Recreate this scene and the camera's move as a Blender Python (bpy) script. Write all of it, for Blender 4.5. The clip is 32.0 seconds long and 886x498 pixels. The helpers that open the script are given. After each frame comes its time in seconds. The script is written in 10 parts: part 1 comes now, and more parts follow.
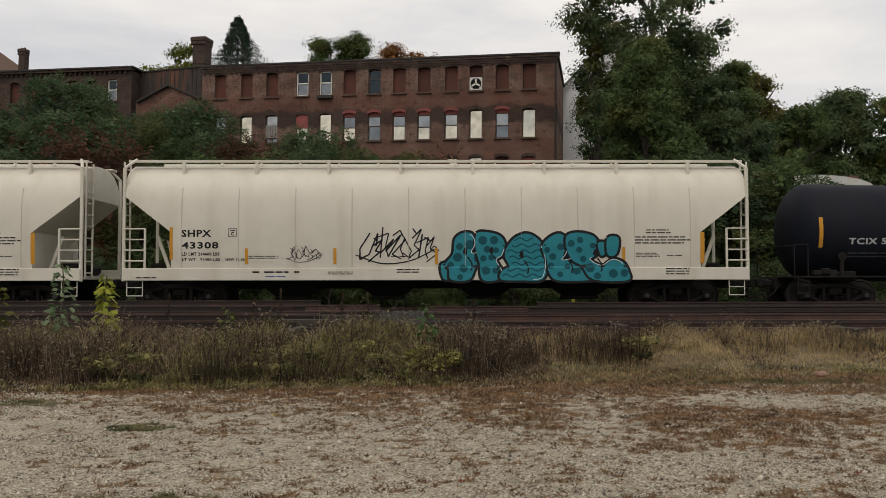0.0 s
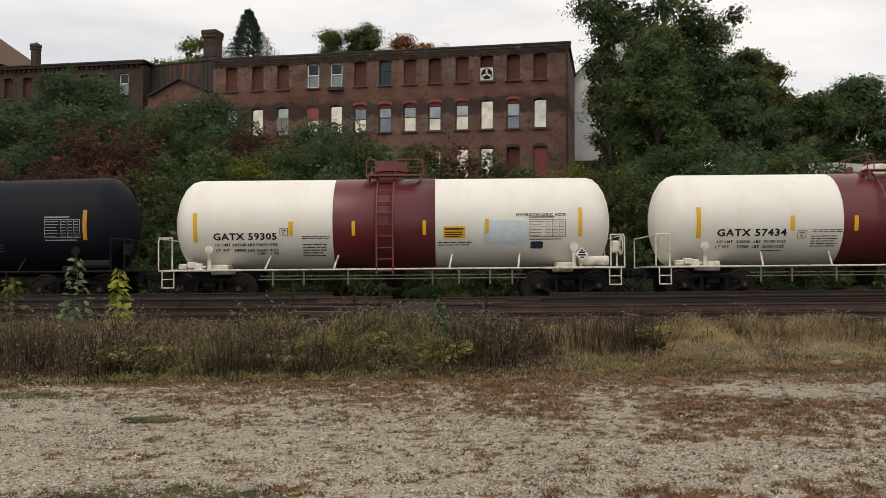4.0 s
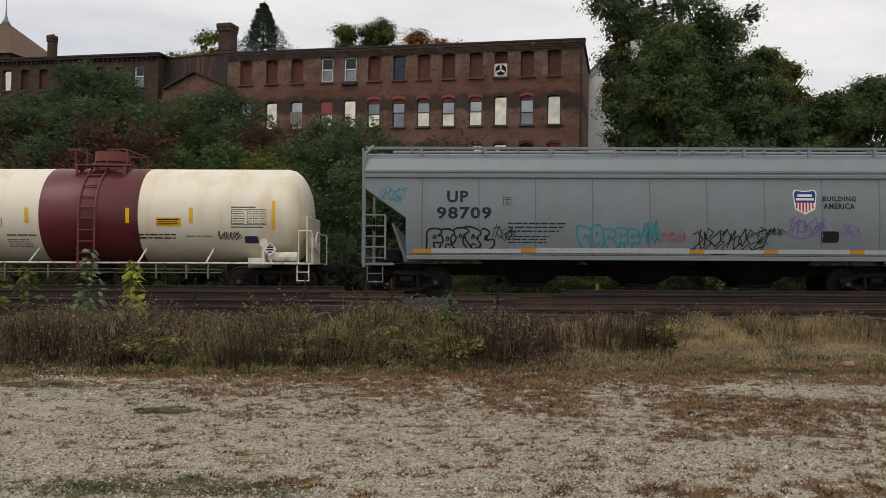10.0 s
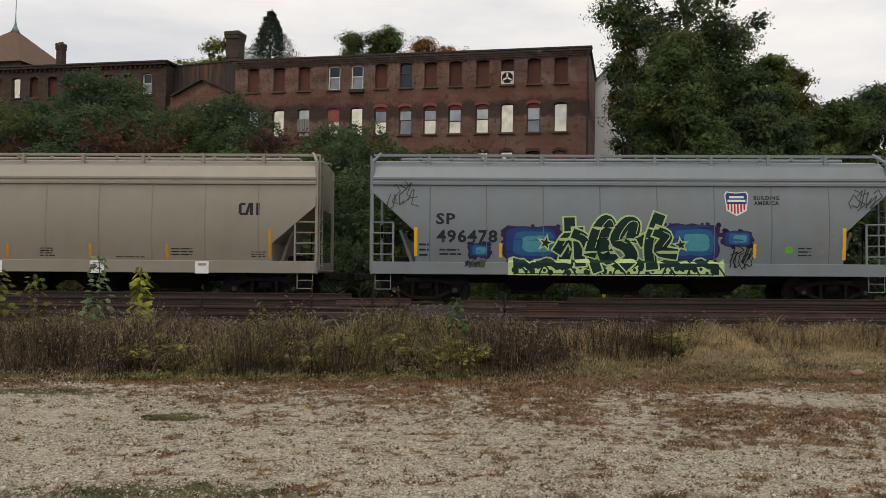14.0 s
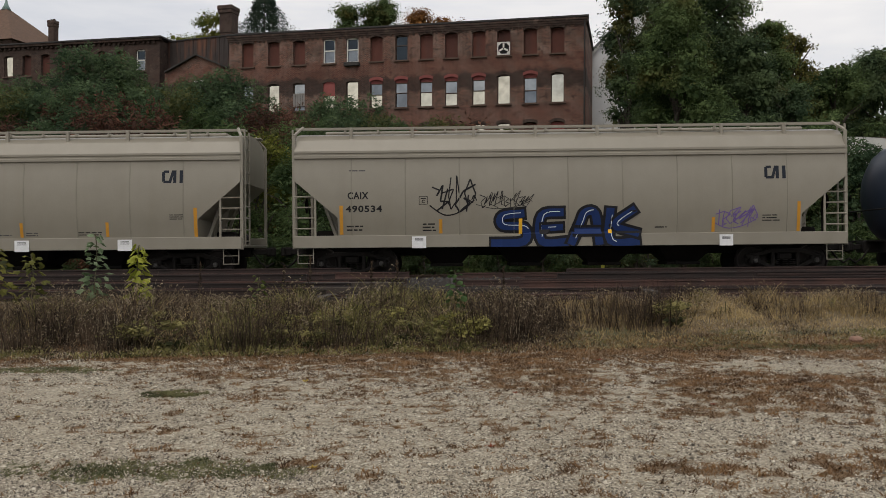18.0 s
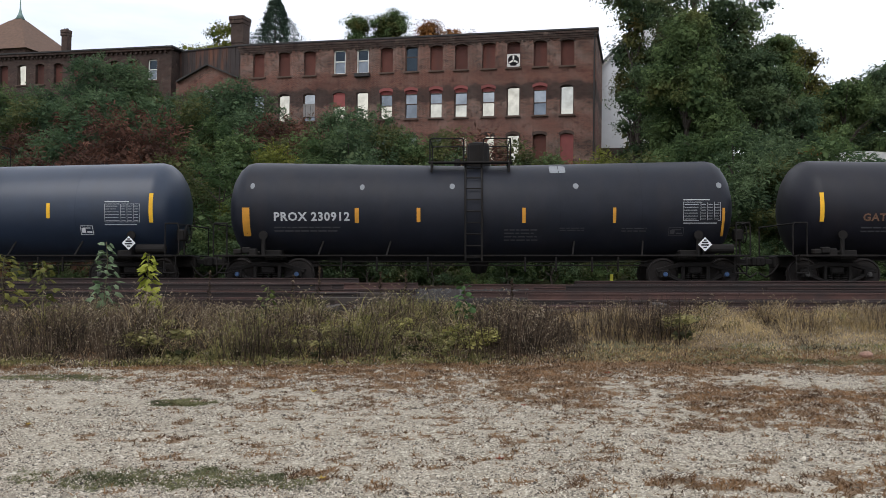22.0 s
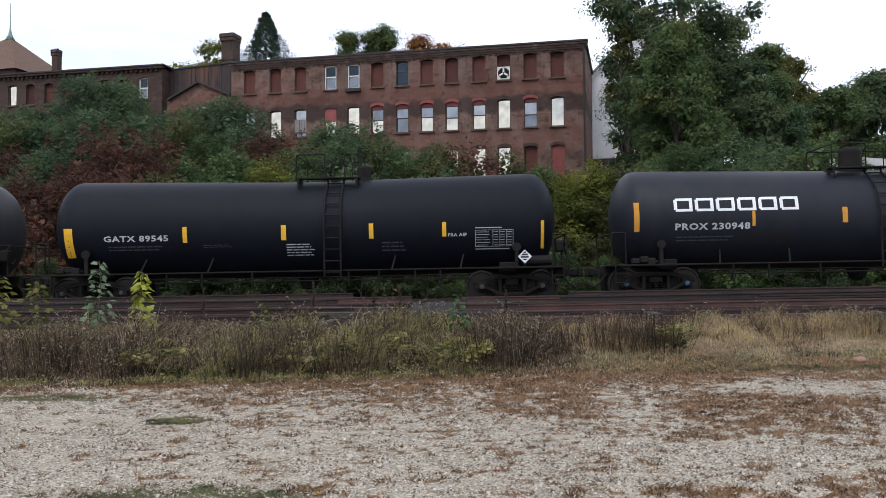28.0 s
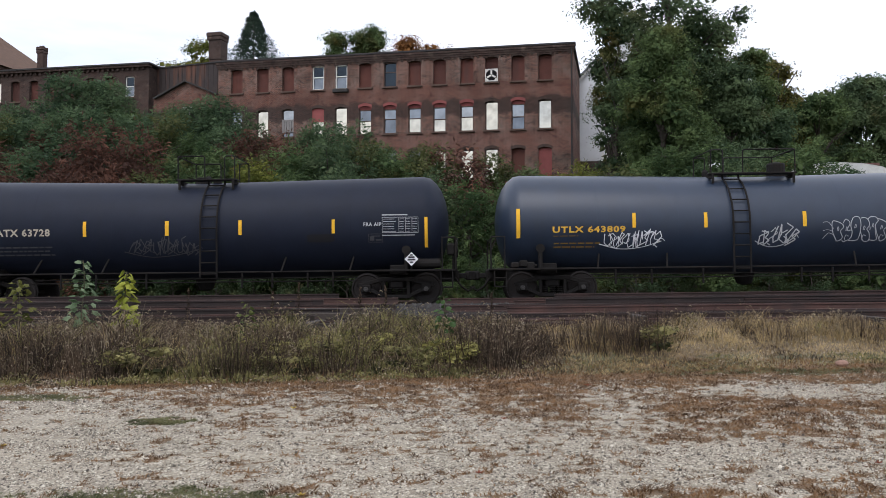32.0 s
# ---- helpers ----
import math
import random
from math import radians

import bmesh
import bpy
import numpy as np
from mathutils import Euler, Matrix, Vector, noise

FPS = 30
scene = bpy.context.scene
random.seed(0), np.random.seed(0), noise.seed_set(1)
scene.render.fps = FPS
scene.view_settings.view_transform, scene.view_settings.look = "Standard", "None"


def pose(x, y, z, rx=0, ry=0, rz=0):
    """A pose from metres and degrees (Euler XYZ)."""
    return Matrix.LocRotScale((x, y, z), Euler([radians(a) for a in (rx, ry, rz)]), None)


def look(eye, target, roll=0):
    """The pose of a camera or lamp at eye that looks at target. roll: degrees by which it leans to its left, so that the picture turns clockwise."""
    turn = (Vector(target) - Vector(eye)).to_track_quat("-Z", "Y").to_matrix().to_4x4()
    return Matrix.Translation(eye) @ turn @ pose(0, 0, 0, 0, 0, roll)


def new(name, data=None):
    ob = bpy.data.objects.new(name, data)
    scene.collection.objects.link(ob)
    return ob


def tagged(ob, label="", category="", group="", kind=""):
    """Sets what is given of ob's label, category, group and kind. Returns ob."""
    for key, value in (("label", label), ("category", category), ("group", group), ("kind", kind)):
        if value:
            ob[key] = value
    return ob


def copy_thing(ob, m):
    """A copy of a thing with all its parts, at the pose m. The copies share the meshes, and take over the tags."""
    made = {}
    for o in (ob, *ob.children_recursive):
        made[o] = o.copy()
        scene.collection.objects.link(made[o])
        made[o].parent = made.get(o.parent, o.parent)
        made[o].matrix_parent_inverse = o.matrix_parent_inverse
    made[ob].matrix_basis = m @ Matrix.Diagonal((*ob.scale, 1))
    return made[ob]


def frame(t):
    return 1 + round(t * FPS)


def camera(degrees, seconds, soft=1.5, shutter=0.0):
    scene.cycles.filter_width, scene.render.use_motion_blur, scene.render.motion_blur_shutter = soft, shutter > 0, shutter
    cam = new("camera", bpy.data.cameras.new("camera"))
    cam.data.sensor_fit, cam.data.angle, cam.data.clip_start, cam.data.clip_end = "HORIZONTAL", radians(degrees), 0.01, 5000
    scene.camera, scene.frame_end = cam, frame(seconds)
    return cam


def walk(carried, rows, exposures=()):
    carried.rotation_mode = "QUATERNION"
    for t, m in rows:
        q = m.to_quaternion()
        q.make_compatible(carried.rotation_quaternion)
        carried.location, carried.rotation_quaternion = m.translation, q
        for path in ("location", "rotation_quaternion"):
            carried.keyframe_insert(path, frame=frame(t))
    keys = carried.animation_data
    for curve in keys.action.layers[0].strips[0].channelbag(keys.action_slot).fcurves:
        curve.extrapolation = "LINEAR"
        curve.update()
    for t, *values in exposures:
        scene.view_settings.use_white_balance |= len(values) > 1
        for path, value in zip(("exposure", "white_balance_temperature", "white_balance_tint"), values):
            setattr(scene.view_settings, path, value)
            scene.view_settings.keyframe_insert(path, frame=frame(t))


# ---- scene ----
cam = camera(55.1, 32.0, soft=0.8)
EXPOSURE = [(0.0, -0.37, 6950, 12), (3.0, -0.10, 6950, 12), (5.5, -0.35, 6900, 12), (8.0, -0.41, 6750, 12), (10.0, -0.33, 6750, 12), (12.0, -0.25, 6950, 12), (15.5, -0.27, 6900, 12), (18.0, -0.30, 6700, 12), (19.0, -0.27, 6600, 12), (19.5, 0.10, 6350, 12), (20.0, 0.30, 6200, 12), (21.0, 0.18, 6150, 12), (23.0, 0.27, 5950, 14), (28.0, 0.31, 5850, 15), (32.0, 0.28, 5950, 15)]
walk(cam, [
    (0, pose(-0.001, 0.013, 1.602, 92.45, -0.64, -0.05)),
    (0.5, pose(-0.001, 0.027, 1.603, 92.36, -0.67, 0.09)),
    (1, pose(-0.000, 0.025, 1.601, 92.25, -0.51, 0.17)),
    (1.5, pose(-0.004, 0.033, 1.599, 92.07, -0.45, 0.35)),
    (2, pose(-0.002, 0.020, 1.602, 91.83, -0.53, 0.51)),
    (2.5, pose(-0.000, 0.026, 1.602, 91.66, -0.47, 0.60)),
    (3, pose(0.001, 0.036, 1.599, 91.68, -0.29, 0.59)),
    (3.5, pose(0.002, 0.041, 1.598, 91.76, -0.24, 0.65)),
    (5.5, pose(-0.000, 0.027, 1.601, 92.00, -0.61, 1.22)),
    (6, pose(-0.006, 0.030, 1.598, 91.87, -0.63, 1.22)),
    (6.5, pose(0.002, 0.025, 1.600, 91.53, -0.37, 0.82)),
    (7, pose(0.010, 0.031, 1.600, 91.29, -0.12, 0.40)),
    (7.5, pose(0.010, 0.041, 1.600, 91.13, -0.27, 0.46)),
    (8, pose(-0.000, 0.035, 1.599, 91.27, -0.75, 0.73)),
    (8.5, pose(-0.005, 0.015, 1.600, 91.46, -1.01, 1.10)),
    (9, pose(-0.010, 0.018, 1.598, 91.60, -1.12, 1.31)),
    (9.5, pose(-0.009, 0.015, 1.598, 91.66, -1.05, 1.45)),
    (10, pose(-0.005, 0.016, 1.597, 91.55, -1.03, 1.53)),
    (10.5, pose(-0.008, 0.019, 1.597, 91.46, -1.07, 1.63)),
    (11, pose(-0.012, 0.004, 1.600, 91.78, -1.17, 1.69)),
    (11.5, pose(-0.011, 0.001, 1.601, 92.12, -1.14, 1.73)),
    (12, pose(0.006, 0.001, 1.604, 92.10, -0.71, 1.38)),
    (12.5, pose(-0.000, 0.002, 1.603, 91.99, -0.71, 1.09)),
    (13, pose(0.000, -0.005, 1.602, 91.69, -0.90, 1.40)),
    (13.5, pose(-0.004, 0.002, 1.604, 91.97, -0.99, 1.75)),
    (14, pose(-0.016, 0.005, 1.601, 92.03, -1.13, 1.95)),
    (14.5, pose(-0.021, 0.012, 1.599, 91.63, -1.08, 2.06)),
    (15, pose(-0.015, 0.035, 1.598, 91.27, -0.83, 1.87)),
    (15.5, pose(-0.013, 0.032, 1.595, 91.01, -0.86, 1.55)),
    (17.5, pose(-0.006, 0.054, 1.594, 90.32, -0.36, 1.89)),
    (18, pose(0.000, 0.051, 1.594, 90.22, -0.25, 1.89)),
    (18.5, pose(0.004, 0.053, 1.594, 89.93, -0.13, 1.67)),
    (19, pose(0.005, 0.064, 1.593, 89.71, -0.08, 1.45)),
    (19.5, pose(0.004, 0.062, 1.595, 89.66, 0.02, 1.46)),
    (20, pose(-0.000, 0.056, 1.596, 89.74, -0.12, 1.62)),
    (20.5, pose(-0.004, 0.057, 1.592, 89.89, -0.30, 1.99)),
    (21, pose(-0.010, 0.051, 1.595, 90.12, -0.49, 2.23)),
    (21.5, pose(-0.010, 0.045, 1.600, 90.60, -0.64, 2.10)),
    (22, pose(-0.018, 0.032, 1.601, 90.95, -0.76, 2.43)),
    (22.5, pose(-0.024, 0.038, 1.599, 91.10, -0.93, 2.86)),
    (23, pose(-0.023, 0.041, 1.595, 91.12, -0.96, 2.92)),
    (23.5, pose(-0.021, 0.034, 1.597, 91.23, -0.85, 2.92)),
    (24, pose(-0.020, 0.022, 1.598, 91.36, -0.76, 3.11)),
    (24.5, pose(-0.018, 0.015, 1.599, 91.56, -0.62, 3.02)),
    (25, pose(0.001, 0.004, 1.604, 91.80, -0.17, 2.49)),
    (25.5, pose(0.001, 0.013, 1.601, 91.82, 0.09, 2.16)),
    (27.5, pose(-0.004, 0.013, 1.601, 91.62, 0.40, 2.28)),
    (28, pose(-0.007, 0.002, 1.603, 91.83, 0.27, 2.03)),
    (28.5, pose(-0.005, -0.001, 1.602, 91.86, 0.08, 2.11)),
    (29, pose(0.002, -0.006, 1.604, 92.14, 0.33, 2.07)),
    (29.5, pose(0.004, -0.005, 1.608, 92.42, 0.71, 2.00)),
    (30, pose(0.010, -0.000, 1.604, 92.20, 0.46, 1.77)),
    (30.5, pose(0.010, -0.003, 1.604, 92.08, 0.01, 1.32)),
    (31, pose(0.011, -0.002, 1.605, 92.02, 0.05, 1.09)),
    (31.5, pose(0.010, -0.015, 1.603, 92.00, -0.03, 1.11)),
    (32, pose(0.010, -0.005, 1.605, 91.92, -0.10, 1.14)),
], EXPOSURE)

# ---------------------------------------------------------------- light
SUN_EL, SUN_AZ = 56, 200          # degrees: behind the viewer, through thin cloud
world = bpy.data.worlds.new("overcast_sky")
scene.world = world
world.use_nodes = True
wt = world.node_tree
wt.nodes.clear()


def wnode(kind, **values):
    n = wt.nodes.new(kind)
    for key, v in values.items():
        n.inputs[key].default_value = v
    return n


w_sky = wt.nodes.new("ShaderNodeTexSky")
w_sky.sky_type = 'NISHITA'
w_sky.sun_disc = False
w_sky.sun_elevation = radians(SUN_EL)
w_sky.sun_rotation = radians(SUN_AZ)
w_sky.dust_density = 3.0
w_co = wt.nodes.new("ShaderNodeTexCoord")
w_map = wnode("ShaderNodeMapping", Scale=(1.0, 1.0, 4.0))
w_noise = wnode("ShaderNodeTexNoise", Scale=2.0, Detail=6.0, Roughness=0.55)
w_ramp = wt.nodes.new("ShaderNodeValToRGB")
w_ramp.color_ramp.elements[0].position, w_ramp.color_ramp.elements[0].color = 0.32, (0.68, 0.72, 0.78, 1)
w_ramp.color_ramp.elements[1].position, w_ramp.color_ramp.elements[1].color = 0.66, (1.12, 1.10, 1.06, 1)
w_gain = wt.nodes.new("ShaderNodeMix")
w_gain.data_type, w_gain.blend_type = 'RGBA', 'MULTIPLY'
w_gain.inputs[0].default_value = 1.0
w_gain.inputs[7].default_value = (12.5, 12.5, 12.5, 1)
w_mix = wt.nodes.new("ShaderNodeMix")
w_mix.data_type = 'RGBA'
w_mix.inputs[0].default_value = 0.86
w_bg = wnode("ShaderNodeBackground", Strength=0.1)
w_out = wt.nodes.new("ShaderNodeOutputWorld")
for a, b in ((w_co.outputs['Generated'], w_map.inputs['Vector']), (w_map.outputs[0], w_noise.inputs['Vector']),
             (w_noise.outputs['Fac'], w_ramp.inputs[0]), (w_ramp.outputs[0], w_gain.inputs[6]), (w_sky.outputs[0], w_mix.inputs[6]),
             (w_gain.outputs[2], w_mix.inputs[7]), (w_mix.outputs[2], w_bg.inputs['Color']), (w_bg.outputs[0], w_out.inputs['Surface'])):
    wt.links.new(a, b)
sun_data = bpy.data.lights.new("sun", 'SUN')
sun_data.energy, sun_data.angle, sun_data.color = 1.15, radians(40), (1.0, 0.95, 0.86)
sun = new("sun", sun_data)
sun.matrix_world = look((-20 * 0.34, -20, 20 * math.tan(radians(SUN_EL))), (0, 0, 0))

# ---------------------------------------------------------------- materials


def mat(name, color, rough=0.6, metal=0.0, var=0.18, scale=2.0, fine=30.0, bump=0.15, dirt=None, amount=0.0, streak=False, dirt_scale=1.5,
        random_tint=0.0, spec=0.5, island=0.0):
    """Painted, earthen or metal surface: colour with broad and fine variation, optional dirt patches or downward streaks, fine relief."""
    m = bpy.data.materials.new(name)
    m.use_nodes = True
    nt = m.node_tree
    b = nt.nodes["Principled BSDF"]
    b.inputs["Roughness"].default_value = rough
    b.inputs["Metallic"].default_value = metal
    b.inputs["Specular IOR Level"].default_value = spec
    co = nt.nodes.new("ShaderNodeTexCoord")

    def noise_at(sc, detail=4.0, stretch=None):
        n = nt.nodes.new("ShaderNodeTexNoise")
        n.inputs["Scale"].default_value, n.inputs["Detail"].default_value = sc, detail
        if stretch:
            mp = nt.nodes.new("ShaderNodeMapping")
            mp.inputs["Scale"].default_value = stretch
            nt.links.new(co.outputs["Object"], mp.inputs["Vector"])
            nt.links.new(mp.outputs[0], n.inputs["Vector"])
        else:
            nt.links.new(co.outputs["Object"], n.inputs["Vector"])
        return n

    def mixed(fac, a, c, mode='MIX'):
        x = nt.nodes.new("ShaderNodeMix")
        x.data_type, x.blend_type = 'RGBA', mode
        for sock, v in ((x.inputs[0], fac), (x.inputs[6], a), (x.inputs[7], c)):
            if isinstance(v, (tuple, list)):
                sock.default_value = (*v[:3], 1)
            elif isinstance(v, (int, float)):
                sock.default_value = v
            else:
                nt.links.new(v, sock)
        return x.outputs[2]

    def ramp(fac, p0, p1):
        r = nt.nodes.new("ShaderNodeMapRange")
        r.inputs["From Min"].default_value, r.inputs["From Max"].default_value = p0, p1
        nt.links.new(fac, r.inputs["Value"])
        return r.outputs[0]

    low = tuple(c * (1 - var) for c in color)
    high = tuple(min(0.95, c * (1 + var)) for c in color)
    n1, n2 = noise_at(scale), noise_at(fine, 3.0)
    col = mixed(ramp(n1.outputs["Fac"], 0.3, 0.7), low, high)
    col = mixed(0.35, col, mixed(ramp(n2.outputs["Fac"], 0.3, 0.7), low, high))
    if dirt:
        n3 = noise_at(dirt_scale, 6.0, (1.0, 1.0, 0.12) if streak else None)
        f = nt.nodes.new("ShaderNodeMath")
        f.operation = 'MULTIPLY'
        f.inputs[1].default_value = amount
        nt.links.new(ramp(n3.outputs["Fac"], 0.48, 0.72), f.inputs[0])
        col = mixed(f.outputs[0], col, dirt)
    if random_tint or island:
        if island:
            g = nt.nodes.new("ShaderNodeNewGeometry")
            src = g.outputs["Random Per Island"]
        else:
            g = nt.nodes.new("ShaderNodeObjectInfo")
            src = g.outputs["Random"]
        k = random_tint or island
        h = nt.nodes.new("ShaderNodeMapRange")
        h.inputs["To Min"].default_value, h.inputs["To Max"].default_value = 1 - k, 1 + k
        nt.links.new(src, h.inputs["Value"])
        cv = nt.nodes.new("ShaderNodeCombineColor")
        for i in range(3):
            nt.links.new(h.outputs[0], cv.inputs[i])
        col = mixed(1.0, col, cv.outputs[0], 'MULTIPLY')
    nt.links.new(col, b.inputs["Base Color"])
    if bump:
        bp = nt.nodes.new("ShaderNodeBump")
        bp.inputs["Strength"].default_value, bp.inputs["Distance"].default_value = bump, 0.02
        nt.links.new(n2.outputs["Fac"], bp.inputs["Height"])
        nt.links.new(bp.outputs[0], b.inputs["Normal"])
    return m


M_WHITE_HOPPER = mat("cream_white_hopper_paint", (0.60, 0.572, 0.495), 0.5, dirt=(0.40, 0.36, 0.28), amount=0.35, streak=True, var=0.05, bump=0.04)
M_TAUPE = mat("taupe_grey_hopper_paint", (0.245, 0.226, 0.184), 0.36, dirt=(0.2, 0.18, 0.14), amount=0.35, streak=True, var=0.06, bump=0.04)
M_BLUE_GREY = mat("blue_grey_hopper_paint", (0.17, 0.20, 0.22), 0.36, dirt=(0.17, 0.165, 0.15), amount=0.4, streak=True, var=0.07, bump=0.04)
M_WHITE_TANK = mat("white_tank_paint", (0.76, 0.745, 0.685), 0.42, dirt=(0.62, 0.55, 0.40), amount=0.3, streak=True, var=0.03, bump=0.03)
M_YELLOWED = mat("yellowed_white_tank_paint", (0.74, 0.69, 0.57), 0.42, dirt=(0.55, 0.38, 0.17), amount=0.5, streak=True, var=0.05, bump=0.03)
M_RED_BAND = mat("oxide_red_band_paint", (0.125, 0.021, 0.027), 0.36, dirt=(0.07, 0.02, 0.02), amount=0.5, streak=True, var=0.1, bump=0.04)
M_SEAM = {m: mat("dirty_seam_on_" + n, c, 0.6, var=0.1) for m, n, c in ((M_TAUPE, "taupe", (0.205, 0.19, 0.15)), (M_BLUE_GREY, "blue_grey", (0.115, 0.135, 0.15)), (M_WHITE_HOPPER, "cream", (0.50, 0.47, 0.40)))}
M_RED_STEEL = mat("red_painted_steel", (0.15, 0.035, 0.03), 0.55, var=0.2)
M_BLACK_TANK = mat("black_tank_paint", (0.0090, 0.0108, 0.0168), 0.58, dirt=(0.011, 0.011, 0.012), amount=0.35, streak=True, var=0.2, bump=0.03, spec=0.1)
M_BLUE_BLACK = mat("blue_black_tank_paint", (0.0125, 0.0160, 0.0275), 0.5, dirt=(0.014, 0.016, 0.022), amount=0.4, streak=True, var=0.15, bump=0.03, spec=0.14)
M_FADED_BLACK = mat("faded_black_tank_paint", (0.0131, 0.0149, 0.0212), 0.47, dirt=(0.03, 0.026, 0.024), amount=0.3, streak=True, var=0.2, bump=0.03, spec=0.18)
M_WORN_BLACK = mat("sun_bleached_black_tank_paint", (0.0243, 0.0236, 0.0266), 0.47, dirt=(0.04, 0.034, 0.032), amount=0.35, streak=True, var=0.2, bump=0.03, spec=0.24)
M_DEEP_BLACK = mat("deep_black_tank_paint", (0.0065, 0.0077, 0.0124), 0.55, dirt=(0.011, 0.011, 0.013), amount=0.3, streak=True, var=0.2, bump=0.03, spec=0.12)
M_NAVY_TANK = mat("navy_black_tank_paint", (0.019, 0.029, 0.05), 0.38, dirt=(0.022, 0.026, 0.034), amount=0.35, streak=True, var=0.12, bump=0.03, spec=0.45)
M_BROWN_BLACK = mat("brown_black_tank_paint", (0.0101, 0.0103, 0.0149), 0.47, dirt=(0.018, 0.016, 0.0165), amount=0.35, streak=True, var=0.2, bump=0.03, spec=0.24)
M_GREY_BAND = mat("dark_grey_repaint", (0.017, 0.0215, 0.031), 0.5, var=0.12, bump=0.03, spec=0.25)
M_BLACK_STEEL = mat("black_running_gear_steel", (0.0125, 0.0112, 0.0105), 0.75, var=0.35, dirt=(0.018, 0.014, 0.011), amount=0.6, spec=0.15)
M_WHEEL = mat("worn_wheel_steel", (0.020, 0.0165, 0.015), 0.6, metal=0.1, var=0.3, spec=0.25)
M_AXLE_CAP = mat("blue_bearing_cap", (0.03, 0.07, 0.16), 0.5)
M_AXLE_GREY = mat("grey_bearing_cap", (0.035, 0.033, 0.03), 0.5)
M_WHITE_STEEL = mat("white_painted_steel", (0.68, 0.65, 0.57), 0.5, dirt=(0.2, 0.13, 0.08), amount=0.75, dirt_scale=4.0)
M_DULL_STEEL = mat("grimy_cream_steel", (0.17, 0.15, 0.115), 0.6, dirt=(0.08, 0.06, 0.04), amount=0.8, dirt_scale=3.0)
INKS = {}
for ink, rgb in (("BLACK", (0.015, 0.015, 0.017)), ("INK", (0.02, 0.025, 0.035)), ("BLUE", (0.03, 0.06, 0.25)), ("WHITE", (0.72, 0.73, 0.74)),
                 ("PALE", (0.42, 0.43, 0.44)), ("DIM", (0.06, 0.06, 0.065)), ("GREY_INK", (0.06, 0.06, 0.065)), ("ORANGE", (0.52, 0.25, 0.035)),
                 ("YELLOW", (0.74, 0.42, 0.03)), ("GOLD", (0.62, 0.37, 0.05)), ("GOLD_DIM", (0.18, 0.11, 0.03)), ("RUST_INK", (0.12, 0.07, 0.045)),
                 ("SAND", (0.4, 0.36, 0.29)), ("TEAL", (0.02, 0.20, 0.25)), ("TEAL_LINE", (0.03, 0.22, 0.28)), ("DARK_TEAL", (0.008, 0.075, 0.095)), ("PALE_BLUE", (0.58, 0.66, 0.70)),
                 ("NAVY", (0.03, 0.045, 0.09)), ("TAN", (0.62, 0.52, 0.37)), ("ROSE", (0.30, 0.075, 0.10)), ("INK_BLUE", (0.02, 0.03, 0.12)),
                 ("PURPLE", (0.16, 0.11, 0.30)), ("BLUE_PIECE", (0.03, 0.15, 0.33)), ("BLUE_FILL", (0.012, 0.03, 0.11)), ("GREEN", (0.01, 0.03, 0.025)),
                 ("PALE_GREEN", (0.42, 0.55, 0.25)), ("LIME", (0.12, 0.4, 0.05)), ("PALE_GREY", (0.2, 0.21, 0.22)), ("RED", (0.45, 0.03, 0.03)), ("ROYAL", (0.03, 0.05, 0.2)),
                 ("SPRAY_VIOLET", (0.035, 0.022, 0.075)), ("SPRAY_BLUE", (0.022, 0.05, 0.17)), ("SPRAY_MID", (0.025, 0.11, 0.25)), ("SPRAY_CYAN", (0.07, 0.27, 0.33))):
    INKS[ink] = mat("marking_" + ink.lower(), rgb, 0.6, var=0.12, scale=6.0, bump=0.0, spec=0.15)
BLACK, INK, BLUE, WHITE, PALE, DIM, GREY_INK = "BLACK", "INK", "BLUE", "WHITE", "PALE", "DIM", "GREY_INK"
ORANGE, YELLOW, GOLD, GOLD_DIM, RUST_INK, SAND = "ORANGE", "YELLOW", "GOLD", "GOLD_DIM", "RUST_INK", "SAND"
TEAL, TEAL_LINE, PALE_BLUE, NAVY, TAN, ROSE, INK_BLUE, PURPLE = "TEAL", "TEAL_LINE", "PALE_BLUE", "NAVY", "TAN", "ROSE", "INK_BLUE", "PURPLE"
BLUE_PIECE, BLUE_FILL, GREEN, LIME, PALE_GREY = "BLUE_PIECE", "BLUE_FILL", "GREEN", "LIME", "PALE_GREY"

# ---------------------------------------------------------------- mesh helpers


def part(name, bm, material, parent=None, label="", smooth=False):
    """Links a bmesh as one mesh object under a thing or a part."""
    me = bpy.data.meshes.new(name)
    bm.to_mesh(me)
    bm.free()
    if material:
        me.materials.append(material)
    if smooth:
        me.polygons.foreach_set("use_smooth", [True] * len(me.polygons))
    ob = new(name, me)
    ob.parent = parent
    if label:
        tagged(ob, label)
    return ob


def mesh_of(name, verts, faces, material, smooth=False):
    me = bpy.data.meshes.new(name)
    me.from_pydata([tuple(v) for v in verts], [], [tuple(f) for f in faces])
    me.materials.append(material)
    if smooth:
        me.polygons.foreach_set("use_smooth", [True] * len(me.polygons))
    me.update()
    return me


